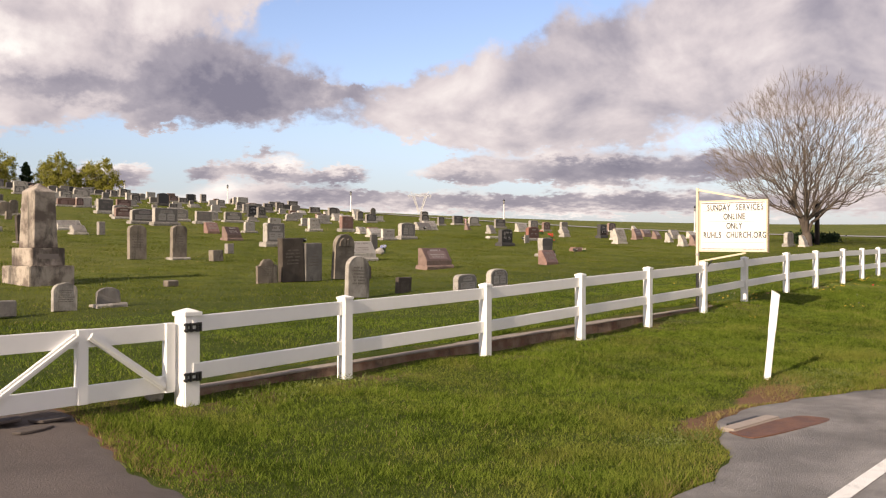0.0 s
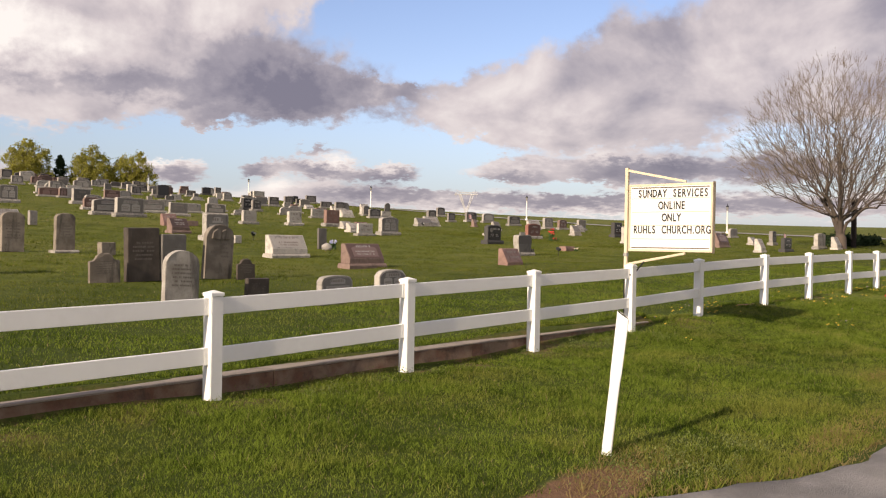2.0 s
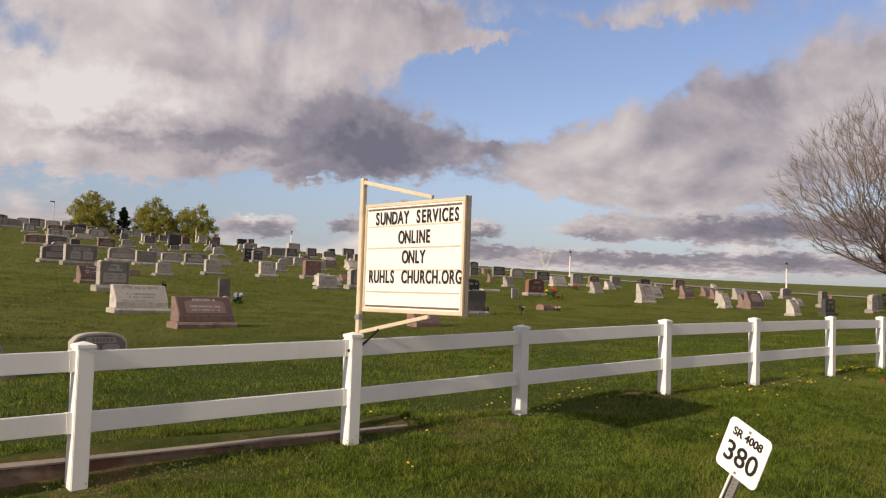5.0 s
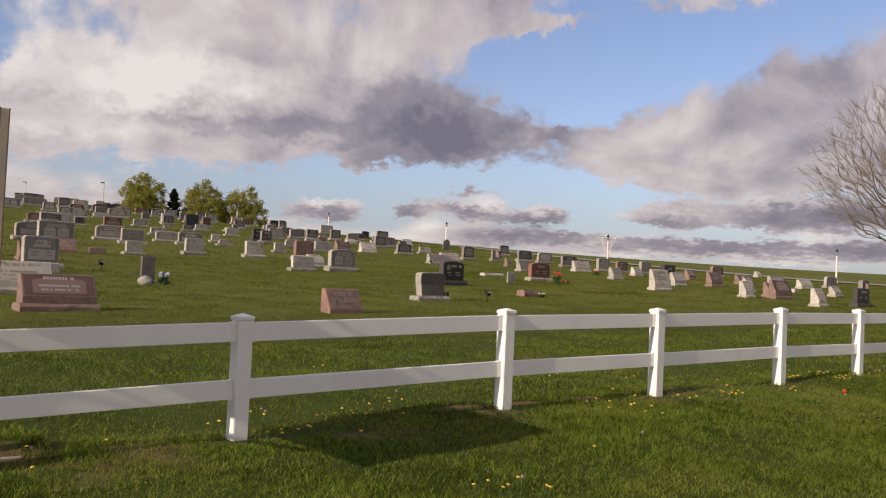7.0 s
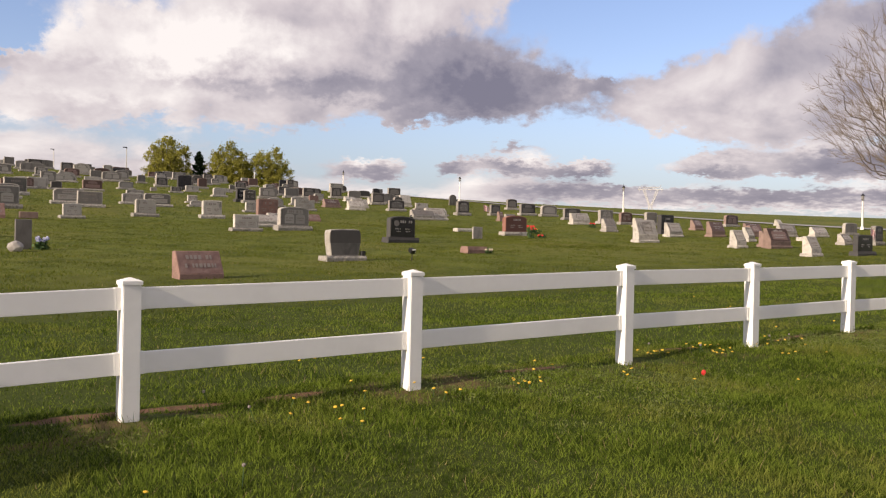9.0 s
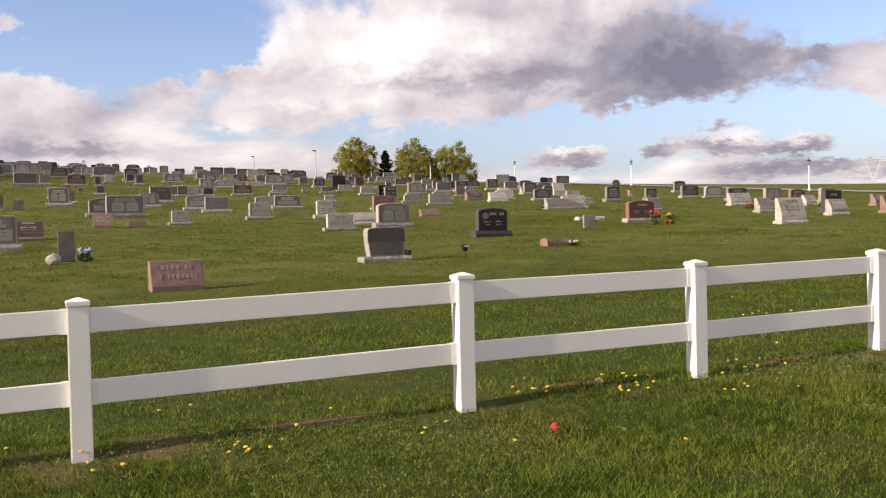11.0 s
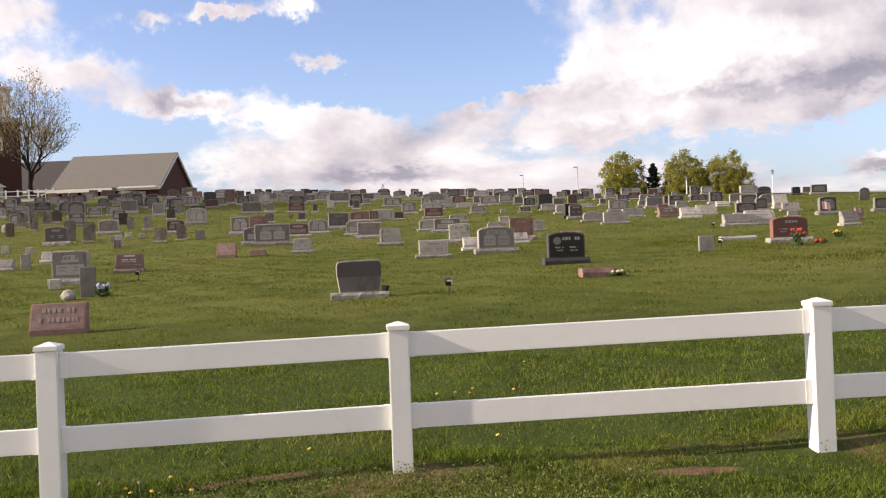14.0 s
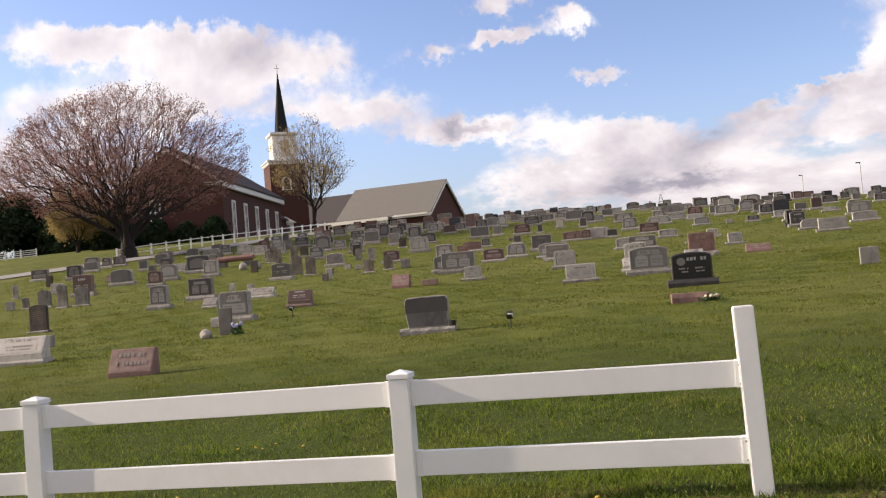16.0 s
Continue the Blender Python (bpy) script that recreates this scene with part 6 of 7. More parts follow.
def crown_web(height, half, low, fork, stems, widest, n, shell, twigs, thick, g):
    """A trunk parting into stems; tips strewn through a domed crown, each joined to the nearest limb by a bent path."""
    pos = [np.array((0, 0, -0.4)), np.array((0, 0, fork * 0.4)), np.array((0.03, 0.02, fork))]
    par, run = [-1, 0, 1], [0.0, 0.5, fork + 0.4]

    def add(p, parent):
        pos.append(p)
        par.append(parent)
        run.append(run[parent] + float(np.linalg.norm(p - pos[parent])))
        return len(pos) - 1

    mid = low + (height - low) * 0.40
    for i in range(stems):
        tilt = radians(widest) * ((i + 0.3) / stems) ** 0.75
        a = i * 2.39996 + g.uniform(-0.25, 0.25)
        d = np.array((math.sin(tilt) * math.cos(a), math.sin(tilt) * math.sin(a), math.cos(tilt)))
        up = height - mid
        A = (d[0] ** 2 + d[1] ** 2) / half ** 2 + (d[2] / up) ** 2
        B = (fork - mid) * d[2] / up ** 2
        C = ((fork - mid) / up) ** 2 - 1
        reach = (-B + math.sqrt(B * B - A * C)) / A * g.uniform(0.60, 0.82)
        k = 2 if i % 3 else 1
        p = pos[k] if k == 2 else pos[1] * 0.35 + pos[2] * 0.65
        for j in range(9):
            d = d + g.normal(0, 0.075, 3) + np.array((0, 0, 0.012))
            d /= np.linalg.norm(d)
            p = p + d * reach / 9
            k = add(p, k)
    d = g.normal(0, 1, (n, 3))
    d /= np.linalg.norm(d, axis=1)[:, None]
    r = g.random(n) ** shell * (1 + 0.05 * np.sin(d[:, 0] * 5 + d[:, 2] * 3) + 0.05 * np.sin(d[:, 1] * 6 + 1))
    z = d[:, 2] * r
    tips = np.stack([d[:, 0] * half * r, d[:, 1] * half * r, mid + np.where(z > 0, z * (height - mid), z * (mid - low))], -1)
    # none under the bowl of the limbs
    flat = np.linalg.norm(tips[:, :2], axis=1)
    tips = tips[tips[:, 2] > fork + 0.25 * flat]
    tips = tips[np.argsort(np.linalg.norm(tips - pos[2], axis=1))]
    P, R = np.zeros((n * 4 + 400, 3)), np.zeros(n * 4 + 400)
    heart = np.array((0, 0, fork * 0.5))
    m = 2
    for tip in tips:
        P[m:len(pos)], R[m:len(pos)] = pos[m:], run[m:]
        m = len(pos)
        v = tip - P[4:m]
        dist = np.sqrt((v * v).sum(1))
        out = P[4:m] - heart
        turn = 1 - (v * out).sum(1) / (dist * np.sqrt((out * out).sum(1)) + 1e-9)
        cost = dist * (1 + 1.6 * turn) + 0.20 * R[4:m]
        k = int(np.argmin(cost)) + 4
        base, reach = pos[k], dist[k - 4]
        lead = pos[k] - pos[par[k]]
        lead = lead / (np.linalg.norm(lead) + 1e-6)
        steps_n = 2 if reach < 0.08 * height else 3
        for j in range(1, steps_n + 1):
            t = j / steps_n
            p = base + (tip - base) * t + lead * 0.25 * reach * t * (1 - t)
            if j < steps_n:
                p = p + g.normal(0, 0.035 * reach, 3)
            k = add(p, k)
    count, child = np.zeros(len(pos)), np.zeros(len(pos), int)
    for k in range(len(pos) - 1, 0, -1):
        count[k] = max(count[k], 1.0)
        count[par[k]] += count[k]
        child[par[k]] += 1
    total = count[0]
    rad = np.maximum(height * thick * (count / total) ** 0.52, height * 0.0006)
    segs, ends = [], []
    for k in range(1, len(pos)):
        order = 0 if count[k] > total * 0.03 else 1 if count[k] > total * 0.003 else 2
        segs.append((pos[par[k]], pos[k], min(rad[par[k]], rad[k] * 1.35) * (1.35 if k == 1 else 1.0), rad[k], order))
        if child[k] == 0:
            ends.append(pos[k])
            w = pos[k] - pos[par[k]]
            for _ in range(twigs):
                q = w / (np.linalg.norm(w) + 1e-6) + (pos[k] - heart) / np.linalg.norm(pos[k] - heart) + g.normal(0, 0.55, 3)
                o = pos[par[k]] + w * g.random()
                q = o + q / np.linalg.norm(q) * height * g.uniform(0.025, 0.075)
                segs.append((o, q, height * 0.0006, height * 0.0004, 3))
                ends.append(q)
    return segs, ends


def leaf_cloud(points, size, rng, per, jitter):
    """Small leaf faces round the given points."""
    P = np.repeat(np.array(points), per, 0)
    g = np.random.default_rng(rng.randint(0, 9999))
    P = P + g.normal(0, jitter, P.shape)
    n = len(P)
    U = g.normal(0, 1, (n, 3))
    U /= np.linalg.norm(U, axis=1)[:, None]
    V = np.cross(U, g.normal(0, 1, (n, 3)))
    V /= np.linalg.norm(V, axis=1)[:, None]
    s = (size * g.uniform(0.6, 1.3, n))[:, None]
    vs = np.stack([P - U * s, P - V * s * 0.6, P + U * s, P + V * s * 0.6], 1).reshape(-1, 3)
    fs = np.arange(4 * n).reshape(-1, 4)
    return vs, fs


def broad_tree(x, y, height, half, seed, label, bark, twig, habit, leaf=None, leaf_size=0.12, per=2, stems=7, fork=0.12, low=0.2, widest=60, jitter=0.35, thick=0.027, leafy=None):
    """A tree whose trunk parts low down into several limbs; fork and low are shares of its height."""
    rng, g = random.Random(seed), np.random.default_rng(seed)
    e = thing("tree", pose(x, y, float(land(x, y)), 0, 0, seed * 37 % 360), label, "tree")
    if len(habit) == 3:
        segs, ends = crown_web(height, half, low * height, fork * height, stems, widest, *habit, thick, g)
    else:
        segs, ends = skeleton(height, half, low * height, fork * height, stems, widest, habit, thick, g)
    vs, fs = tubes(segs, lambda d: d < 1, 8)
    fast_mesh("trunk", vs, fs, bark, e).data.shade_smooth()
    vs, fs = tubes(segs, lambda d: d == 1, 5)
    tagged(fast_mesh("limb_work", vs, fs, bark, e), kind="stuff")
    vs, fs = tubes(segs, lambda d: d >= 2, 3)
    tagged(fast_mesh("twig_haze", vs, fs, twig, e), kind="stuff")
    if leaf:
        ends = [p for p in ends if leafy is None or leafy(p, rng)]
        vs, fs = leaf_cloud(ends, leaf_size, rng, per, jitter)
        tagged(fast_mesh("crown", vs, fs, leaf, e), kind="stuff")
    return e


def fir(x, y, height, half, label, seed=3):
    """Whorls of drooping boughs with gaps between them."""
    rng = random.Random(seed)
    z = float(land(x, y))
    e = thing("tree", pose(x, y, z), label, "tree")
    part("trunk", bar((0, 0, -0.3), (0, 0, height * 0.97), 0.16, 7, 0.02), BARK_DARK, e)
    pts = []
    for k in range(72):
        t = (k + rng.random()) / 72
        a, r = k * 2.39996, half * (1 - t) ** 0.8 * rng.uniform(0.45, 1.15)
        for i in range(30):
            f = rng.random() ** 0.7
            pts.append((r * f * math.cos(a) + rng.gauss(0, 0.12), r * f * math.sin(a) + rng.gauss(0, 0.12), height * (0.06 + 0.94 * t) - r * 0.30 * f + 0.25 * r * f * f + rng.gauss(0, 0.06)))
    vs, fs = leaf_cloud(pts, 0.15, rng, 4, 0.08)
    tagged(fast_mesh("crown", vs, fs, LEAF_DARK, e), kind="stuff")


# tips, how far they crowd to the outside, twigs on each
FAN, SPREAD, SLIM, UPRIGHT = (4200, 0.42, 5), (4600, 0.36, 5), (1700, 0.42, 4), (560, 0.5, 3)
# steps, bend, lift, side shoots, angle, share of the length
BUSHY = ((8, 0.05, 0.03, 12, 0.60, 0.44), (5, 0.10, 0.06, 7, 0.7, 0.48), (3, 0.14, 0.05, 4, 0.8, 0.5), (2, 0.15, 0.0, 0, 0, 0))
broad_tree(54.3, 10.4, 10.5, 5.9, 11, "large bare tree with many rising limbs beyond the graves", BARK, TWIG, FAN, stems=13, fork=0.15, low=0.20, widest=66, thick=0.030)
broad_tree(-17.5, 73.2, 15.4, 11.4, 5, "wide spreading tree with reddish buds beside the lane", BARK_DARK, TWIG_RED, SPREAD, LEAF_BUD, 0.07, 5, stems=9, fork=0.10, low=0.24, widest=62, jitter=0.16, thick=0.050)
broad_tree(-23.2, 139.0, 18.8, 6.4, 8, "slender tree with sparse yellow-green young leaves before the tower", BARK_DARK, TWIG, SLIM, LEAF_GOLD, 0.14, 5, stems=9, fork=0.22, low=0.28, widest=58, jitter=0.3, thick=0.022,
           leafy=lambda p, rng: rng.random() < 0.16 + 0.8 * max(0.0, 1 - abs(p[2] - 8.0) / 4.5) * (math.sin(p[0] * 0.9 + 1.0) + math.sin(p[1] * 0.8) > 0.2))
broad_tree(-40.6, 99.0, 9.0, 3.9, 14, "small golden-leaved tree beside the church", BARK_DARK, TWIG, BUSHY, LEAF_GOLD, 0.12, 7, stems=9, fork=0.10, low=0.05, widest=60, jitter=0.3)
for x, y, h, r, s in ((76.4, 162.6, 9.6, 4.2, 21), (86.8, 159.0, 9.6, 4.0, 22), (94.0, 156.6, 9.2, 4.3, 23)):
    broad_tree(x, y, h, r, s, "upright tree in yellow-green spring leaf behind the graves", BARK, TWIG, UPRIGHT, LEAF_YELLOW, 0.15, 20, stems=9, fork=0.03, low=-0.05, widest=46, jitter=0.26)
fir(81.6, 160.8, 7.6, 3.5, "small dark fir between the yellow-green trees")


def evergreen(x, y, height, half, seed, name="tree", label="tall dense dark evergreen at the edge of the church lawn", group="evergreens behind the church lawn"):
    """A dense dark tree, clothed to the ground in overlapping boughs."""
    rng = random.Random(seed)
    e = thing(name, pose(x, y, float(land(x, y))), label, name, group)
    part("trunk", bar((0, 0, -0.3), (0, 0, height * 0.8), 0.3, 7, 0.05), BARK_DARK, e)
    pts = []
    for _ in range(70):
        t = rng.random()
        r = half * math.sqrt(max(0.0, 1 - (t * 1.02) ** 2.2)) * rng.uniform(0.45, 1.0)
        a = rng.random() * math.tau
        c = (r * math.cos(a), r * math.sin(a), height * (0.02 + 0.93 * t))
        for _ in range(34):
            pts.append((c[0] + rng.gauss(0, 0.11 * half), c[1] + rng.gauss(0, 0.11 * half), c[2] + rng.gauss(0, 0.09 * half)))
    vs, fs = leaf_cloud(pts, 0.20 + 0.024 * half, rng, 3, 0.2)
    tagged(fast_mesh("crown", vs, fs, LEAF_DARK, e), kind="stuff")


for i, (x, y, h, r) in enumerate(((-66, 120, 9.5, 6.5), (-58, 124, 8.5, 6.0), (-75, 114, 10.0, 7.0), (-50, 128, 8.5, 6.0), (-85, 108, 10.5, 7.0), (-62, 132, 9.5, 7.0), (-46, 120, 7, 4.5), (-70, 126, 10, 7.0), (-95, 100, 10.5, 7.0), (-53, 116, 7.5, 4.6), (-80, 122, 11, 7.0), (-91, 116, 11, 7.0))):
    evergreen(x, y, h, r, 30 + i)
for i, (x, y, h, r) in enumerate(((-23.2, 103.0, 2.6, 1.7), (-26.5, 101.6, 2.2, 1.6), (-30.5, 101.2, 3.0, 1.9), (-34.5, 101.4, 2.4, 1.7), (-38.2, 101.8, 2.8, 1.9))):
    evergreen(x, y, h, r, 60 + i, "shrub", "dark clipped evergreen shrub against the church wall", "shrubs along the church wall")


def low_hedge():
    e = thing("shrub", pose(58.6, 11.6, float(land(58.6, 11.6))), "low dark clipped shrubs at the foot of the bare tree", "shrub")
    rng = random.Random(2)
    pts = [(rng.uniform(-2.6, 6.5), rng.gauss(0, 0.3), rng.random() ** 0.7 * 0.65) for _ in range(900)]
    vs, fs = leaf_cloud(pts, 0.09, rng, 4, 0.1)
    tagged(fast_mesh("leaves", vs, fs, LEAF_DARK, e), kind="stuff")
    part("stem", bar((0, 0, -0.2), (0, 0, 0.3), 0.05), BARK_DARK, e)


low_hedge()


def utility_post():
    e = thing("wooden_post", pose(57.6, 10.7, float(land(57.6, 10.7))), "dark wooden post behind the bare tree", "post")
    part("shaft", bar((0, 0, -0.3), (0, 0, 2.9), 0.17, 8, 0.15), BARK_DARK, e)


utility_post()


# ---- the church ----
def gable_roof(length, half, eave, ridge, over=0.5, thick=0.3):
    """A roof of two slopes; its ridge runs along x, its underside rests at eave height."""
    bm = bmesh.new()
    k = (ridge - eave) / half
    for s in (-1, 1):
        prof = [(0, ridge), (s * (half + over), eave - over * k), (s * (half + over), eave - over * k + thick), (0, ridge + thick)]
        vs = [[bm.verts.new((sx * (length / 2 + over), y, z)) for y, z in prof] for sx in (-1, 1)]
        bm.faces.new(vs[0])
        bm.faces.new(vs[1][::-1])
        for i in range(4):
            j = (i + 1) % 4
            bm.faces.new((vs[0][i], vs[1][i], vs[1][j], vs[0][j]))
    bmesh.ops.recalc_face_normals(bm, faces=bm.faces[:])
    return bm


def church():
    e = thing("church", pose(0, 0, 0), "red brick church with a white belfry and dark spire", "church")

    # the nave, its near gable towards the burial ground
    a, b = Vector((-29.5, 103.5)), Vector((-33.2, 131.5))
    d = b - a
    L, ang = d.length, math.degrees(math.atan2(d.y, d.x))
    m = Matrix.Translation(((a.x + b.x) / 2, (a.y + b.y) / 2, 9.2)) @ Matrix.Rotation(radians(ang), 4, "Z")
    half, eave, ridge = 7.0, 9.0, 13.7

    def put(bm, name, mat, parent=e, label=""):
        bm.transform(m)
        return part(name, bm, mat, parent, label)

    wall = put(prism([(-half, 0), (half, 0), (half, eave), (0, ridge), (-half, eave)], L, "x"), "nave_wall", BRICK)
    roof = put(gable_roof(L, half, eave, ridge, 0.6), "nave_roof", SHINGLE_DARK)
    for s in (-1, 1):
        put(box(L + 1.0, 0.35, 0.7, 0, s * (half + 0.35), eave - 1.05), "cornice", TRIM)
    for s in (-1, 1):
        put(beam((-L / 2 - 0.45, 0, ridge - 0.15), (-L / 2 - 0.45, s * (half + 0.6), eave - 0.55), 0.3, 0.45), "rake_board", TRIM)
        put(box(0.6, 2.2, 0.5, -L / 2 - 0.35, s * (half - 0.9), eave - 0.7), "cornice_return", TRIM)
    for k in range(5):
        x = -L / 2 + 4 + k * (L - 7) / 4
        mm = m @ Matrix.Translation((x, -half - 0.02, 1.6))
        tall_part(e, mm, 1.15, 4.7)
    for k in (1,):
        mm = m @ Matrix.Translation((-L / 2 - 0.02, k * 2.2, 2.6)) @ Matrix.Rotation(radians(-90), 4, "Z")
        tall_part(e, mm, 1.3, 4.2)

    # the narrower chancel that joins the nave to the tower
    put(box(26, 6.0, 7.0, L / 2 + 12.5, 0, 0), "chancel_wall", BRICK)
    bm = gable_roof(26, 3.0, 7.0, 9.0, 0.4)
    bm.transform(Matrix.Translation((L / 2 + 12.5, 0, 0)))
    put(bm, "chancel_roof", SHINGLE_DARK)

    # the tower
    tx, ty, tz = -33.9, 154.0, 11.5
    m = Matrix.Translation((tx, ty, tz)) @ Matrix.Rotation(radians(33), 4, "Z")
    put(box(6.6, 6.6, 15.0, 0, 0, 0), "tower", BRICK)
    put(box(7.1, 7.1, 0.5, 0, 0, 15.0, 0.1), "tower_cornice", TRIM)
    put(box(7.5, 7.5, 0.3, 0, 0, 15.5, 0.05), "tower_cornice_cap", TRIM)
    put(box(4.5, 4.5, 4.9, 0, 0, 15.8, 0.25), "belfry", TRIM)
    for s, t in ((-1, 0), (1, 0), (0, -1), (0, 1)):
        put(box(0.15 if s else 1.6, 0.15 if t else 1.6, 3.0, s * 2.2, t * 2.2, 16.6), "louvre", CREAM)
    put(box(5.3, 5.3, 0.5, 0, 0, 20.6, 0.1), "belfry_cornice", TRIM)
    bm = bmesh.new()
    bmesh.ops.create_cone(bm, cap_ends=True, segments=8, radius1=1.35, radius2=0.06, depth=11.6, matrix=Matrix.Translation((0, 0, 26.9)))
    put(bm, "spire", SLATE)
    put(bar((0, 0, 32.4), (0, 0, 34.3), 0.07), "cross_post", TRIM)
    put(bar((-0.45, 0, 33.6), (0.45, 0, 33.6), 0.06), "cross_arm", TRIM)
    # the pedimented doorway and an arched opening in the tower
    porch = put(box(2.9, 0.9, 2.5, -1.3, -3.7, 1.6), "porch", TRIM)
    bm = prism([(-2.0, 4.1), (2.0, 4.1), (0, 5.3)], 1.2)
    bm.transform(Matrix.Translation((-1.3, -3.7, 0)))
    put(bm, "porch_gable", TRIM)
    put(box(1.3, 0.1, 2.1, -1.3, -4.18, 1.6), "porch_door", BROWN, porch)
    bm = prism([(u * 1.0, 10.2 + v * 1.0) for u, v in arch_points(0, 0, 0.9, 1.6, 0.9)], 0.25)
    bm.transform(Matrix.Translation((-0.4, -3.32, 0)))
    opening = put(bm, "tower_window", TRIM)
    bm = prism([(u * 0.6, 10.4 + v * 0.85) for u, v in arch_points(0, 0, 0.9, 1.6, 0.9)], 0.25)
    bm.transform(Matrix.Translation((-0.4, -3.36, 0)))
    put(bm, "pane", GLASS, opening)

    # the parish wing with its long grey roof, set well behind the tower
    back = Matrix.Translation((28.5, -5.6, 2.0)) @ Matrix.Scale(1.09, 4) @ Matrix.Translation((-28.5, 5.6, -2.0))
    m = back @ Matrix.Translation((-15.2, 165.5, 11.0)) @ Matrix.Rotation(radians(-8), 4, "Z")
    half, eave, ridge, L = 9.0, 4.6, 10.9, 18.4
    put(prism([(-half, 0), (half, 0), (half, eave), (0, ridge), (-half, eave)], L, "x"), "wing_wall", BRICK)
    put(gable_roof(L, half, eave, ridge, 0.5), "wing_roof", SHINGLE)
    put(box(L + 0.8, 0.3, 0.55, 0, -half - 0.45, eave - 0.75), "wing_fascia", TRIM)
    for s in (-1, 1):
        put(beam((L / 2 + 0.42, 0, ridge - 0.1), (L / 2 + 0.42, s * (half + 0.5), eave - 0.45), 0.25, 0.35), "wing_rake", TRIM)
    put(box(6.5, 0.25, 0.3, L / 2 - 3.5, -half - 0.65, eave - 0.4), "wing_gutter", TRIM)
    for k in range(4):
        mm = m @ Matrix.Translation((-L / 2 + 2.5 + k * 3.4, -half - 0.02, 1.2))
        tall_part(e, mm, 1.8, 2.2)

    # its low porch, the roof carried down in front
    porch = put(box(11.0, 2.6, 3.2, -3.4, -half - 1.3, 0), "wing_porch", BRICK)
    put(beam((-8.9, -half - 1.35, 4.15), (2.1, -half - 1.35, 4.15), 3.6, 0.3), "porch_roof", SHINGLE, porch)
    put(box(11.4, 0.3, 0.6, -3.4, -half - 3.1, 3.6), "porch_fascia", TRIM, porch)
    for k in range(4):
        put(box(0.35, 0.35, 3.6, -8.6 + k * 3.5, -half - 2.9, 0), "porch_post", TRIM, porch)

    # the link between tower and wing
    m = back @ Matrix.Translation((-29.8, 167.2, 11.0)) @ Matrix.Rotation(radians(-8), 4, "Z")
    put(prism([(-8.4, 0), (8.4, 0), (8.4, 4.6), (0, 10.2), (-8.4, 4.6)], 12.0, "x"), "link_wall", BRICK)
    put(gable_roof(12, 8.4, 4.6, 10.2, 0.4), "link_roof", SHINGLE_DARK)
    put(box(12.4, 0.3, 0.4, 0, -8.85, 4.1), "link_fascia", TRIM)
    for k in range(3):
        tall_part(e, m @ Matrix.Translation((-4 + k * 4, -8.42, 1.4)), 1.6, 2.3)


def tall_part(e, m, w, h):
    """A window with its frame, on a wall that faces -y in the frame m."""
    def put(bm, name, mat, par):
        bm.transform(m)
        return part(name, bm, mat, par)

    win = put(box(w, 0.14, h), "window", GLASS, e)
    for sx in (-1, 1):
        put(box(0.2, 0.24, h + 0.3, sx * w / 2, -0.02, -0.15), "frame", TRIM, win)
    put(box(w + 0.3, 0.3, 0.2, 0, -0.03, -0.22), "sill", TRIM, win)
    put(box(w + 0.3, 0.26, 0.28, 0, -0.03, h), "lintel", TRIM, win)
    put(box(0.08, 0.18, h, 0, -0.02, 0), "mullion", TRIM, win)
    for k in (1, 2):
        put(box(w, 0.17, 0.07, 0, -0.02, h * k / 3), "glazing_bar", TRIM, win)


church()


def lane_fence(ctrl, n, high, rails, label):
    """A white rail fence along a lane."""
    pts = curve_points(ctrl, n)
    e = thing("lane_fence", pose(0, 0, 0), label, "fence")
    for p in pts:
        z = float(land(*p))
        part("post", box(0.14, 0.14, high + 0.25, p[0], p[1], z - 0.2), VINYL, e)
    for p, q in zip(pts, pts[1:]):
        for k in rails:
            part("rail", beam((*p, float(land(*p)) + k), (*q, float(land(*q)) + k), 0.05, 0.09), VINYL, e)


lane_fence([(-18.0, 72.0), (-16.2, 78.0), (-14.6, 82.5), (-12.4, 85.6), (-10.0, 90.0), (-8.4, 95.5), (-7.6, 101.0)], 3, 1.05, (0.45, 0.95), "white two-rail fence climbing along the church lane")
lane_fence([(-74, 84), (-60, 92), (-46, 98)], 8, 1.1, (0.2, 0.45, 0.7, 0.95), "white board fence at the far side of the church lawn")


# ---- small things among the graves ----
def flowers(x, y, mat, n, h, spread, label, seed=1, z=None):
    rng = random.Random(seed)
    e = thing("flowers", pose(x, y, float(land(x, y))), label, "flowers")
    for i in range(n):
        a, r = rng.random() * math.tau, spread * rng.random() ** 0.5
        p = Vector((r * math.cos(a), r * math.sin(a) * 0.5, h * rng.uniform(0.65, 1.0)))
        part("stem", bar((p.x * 0.5, p.y * 0.5, -0.03), p, 0.008, 4), STEM, e)
        bm = bmesh.new()
        bmesh.ops.create_icosphere(bm, subdivisions=1, radius=0.042, matrix=Matrix.Translation(p) @ Matrix.Diagonal((1, 1, 0.9, 1)))
        for v in bm.verts:
            v.co += Vector((rng.uniform(-1, 1), rng.uniform(-1, 1), rng.uniform(-1, 1))) * 0.018
        part("bloom", bm, mat, e)
    pts = [(rng.gauss(0, spread * 0.5), rng.gauss(0, spread * 0.25), rng.random() * h * 0.7) for _ in range(40)]
    vs, fs = leaf_cloud(pts, 0.06, rng, 2, 0.03)
    fast_mesh("leaves", vs, fs, STEM, e)


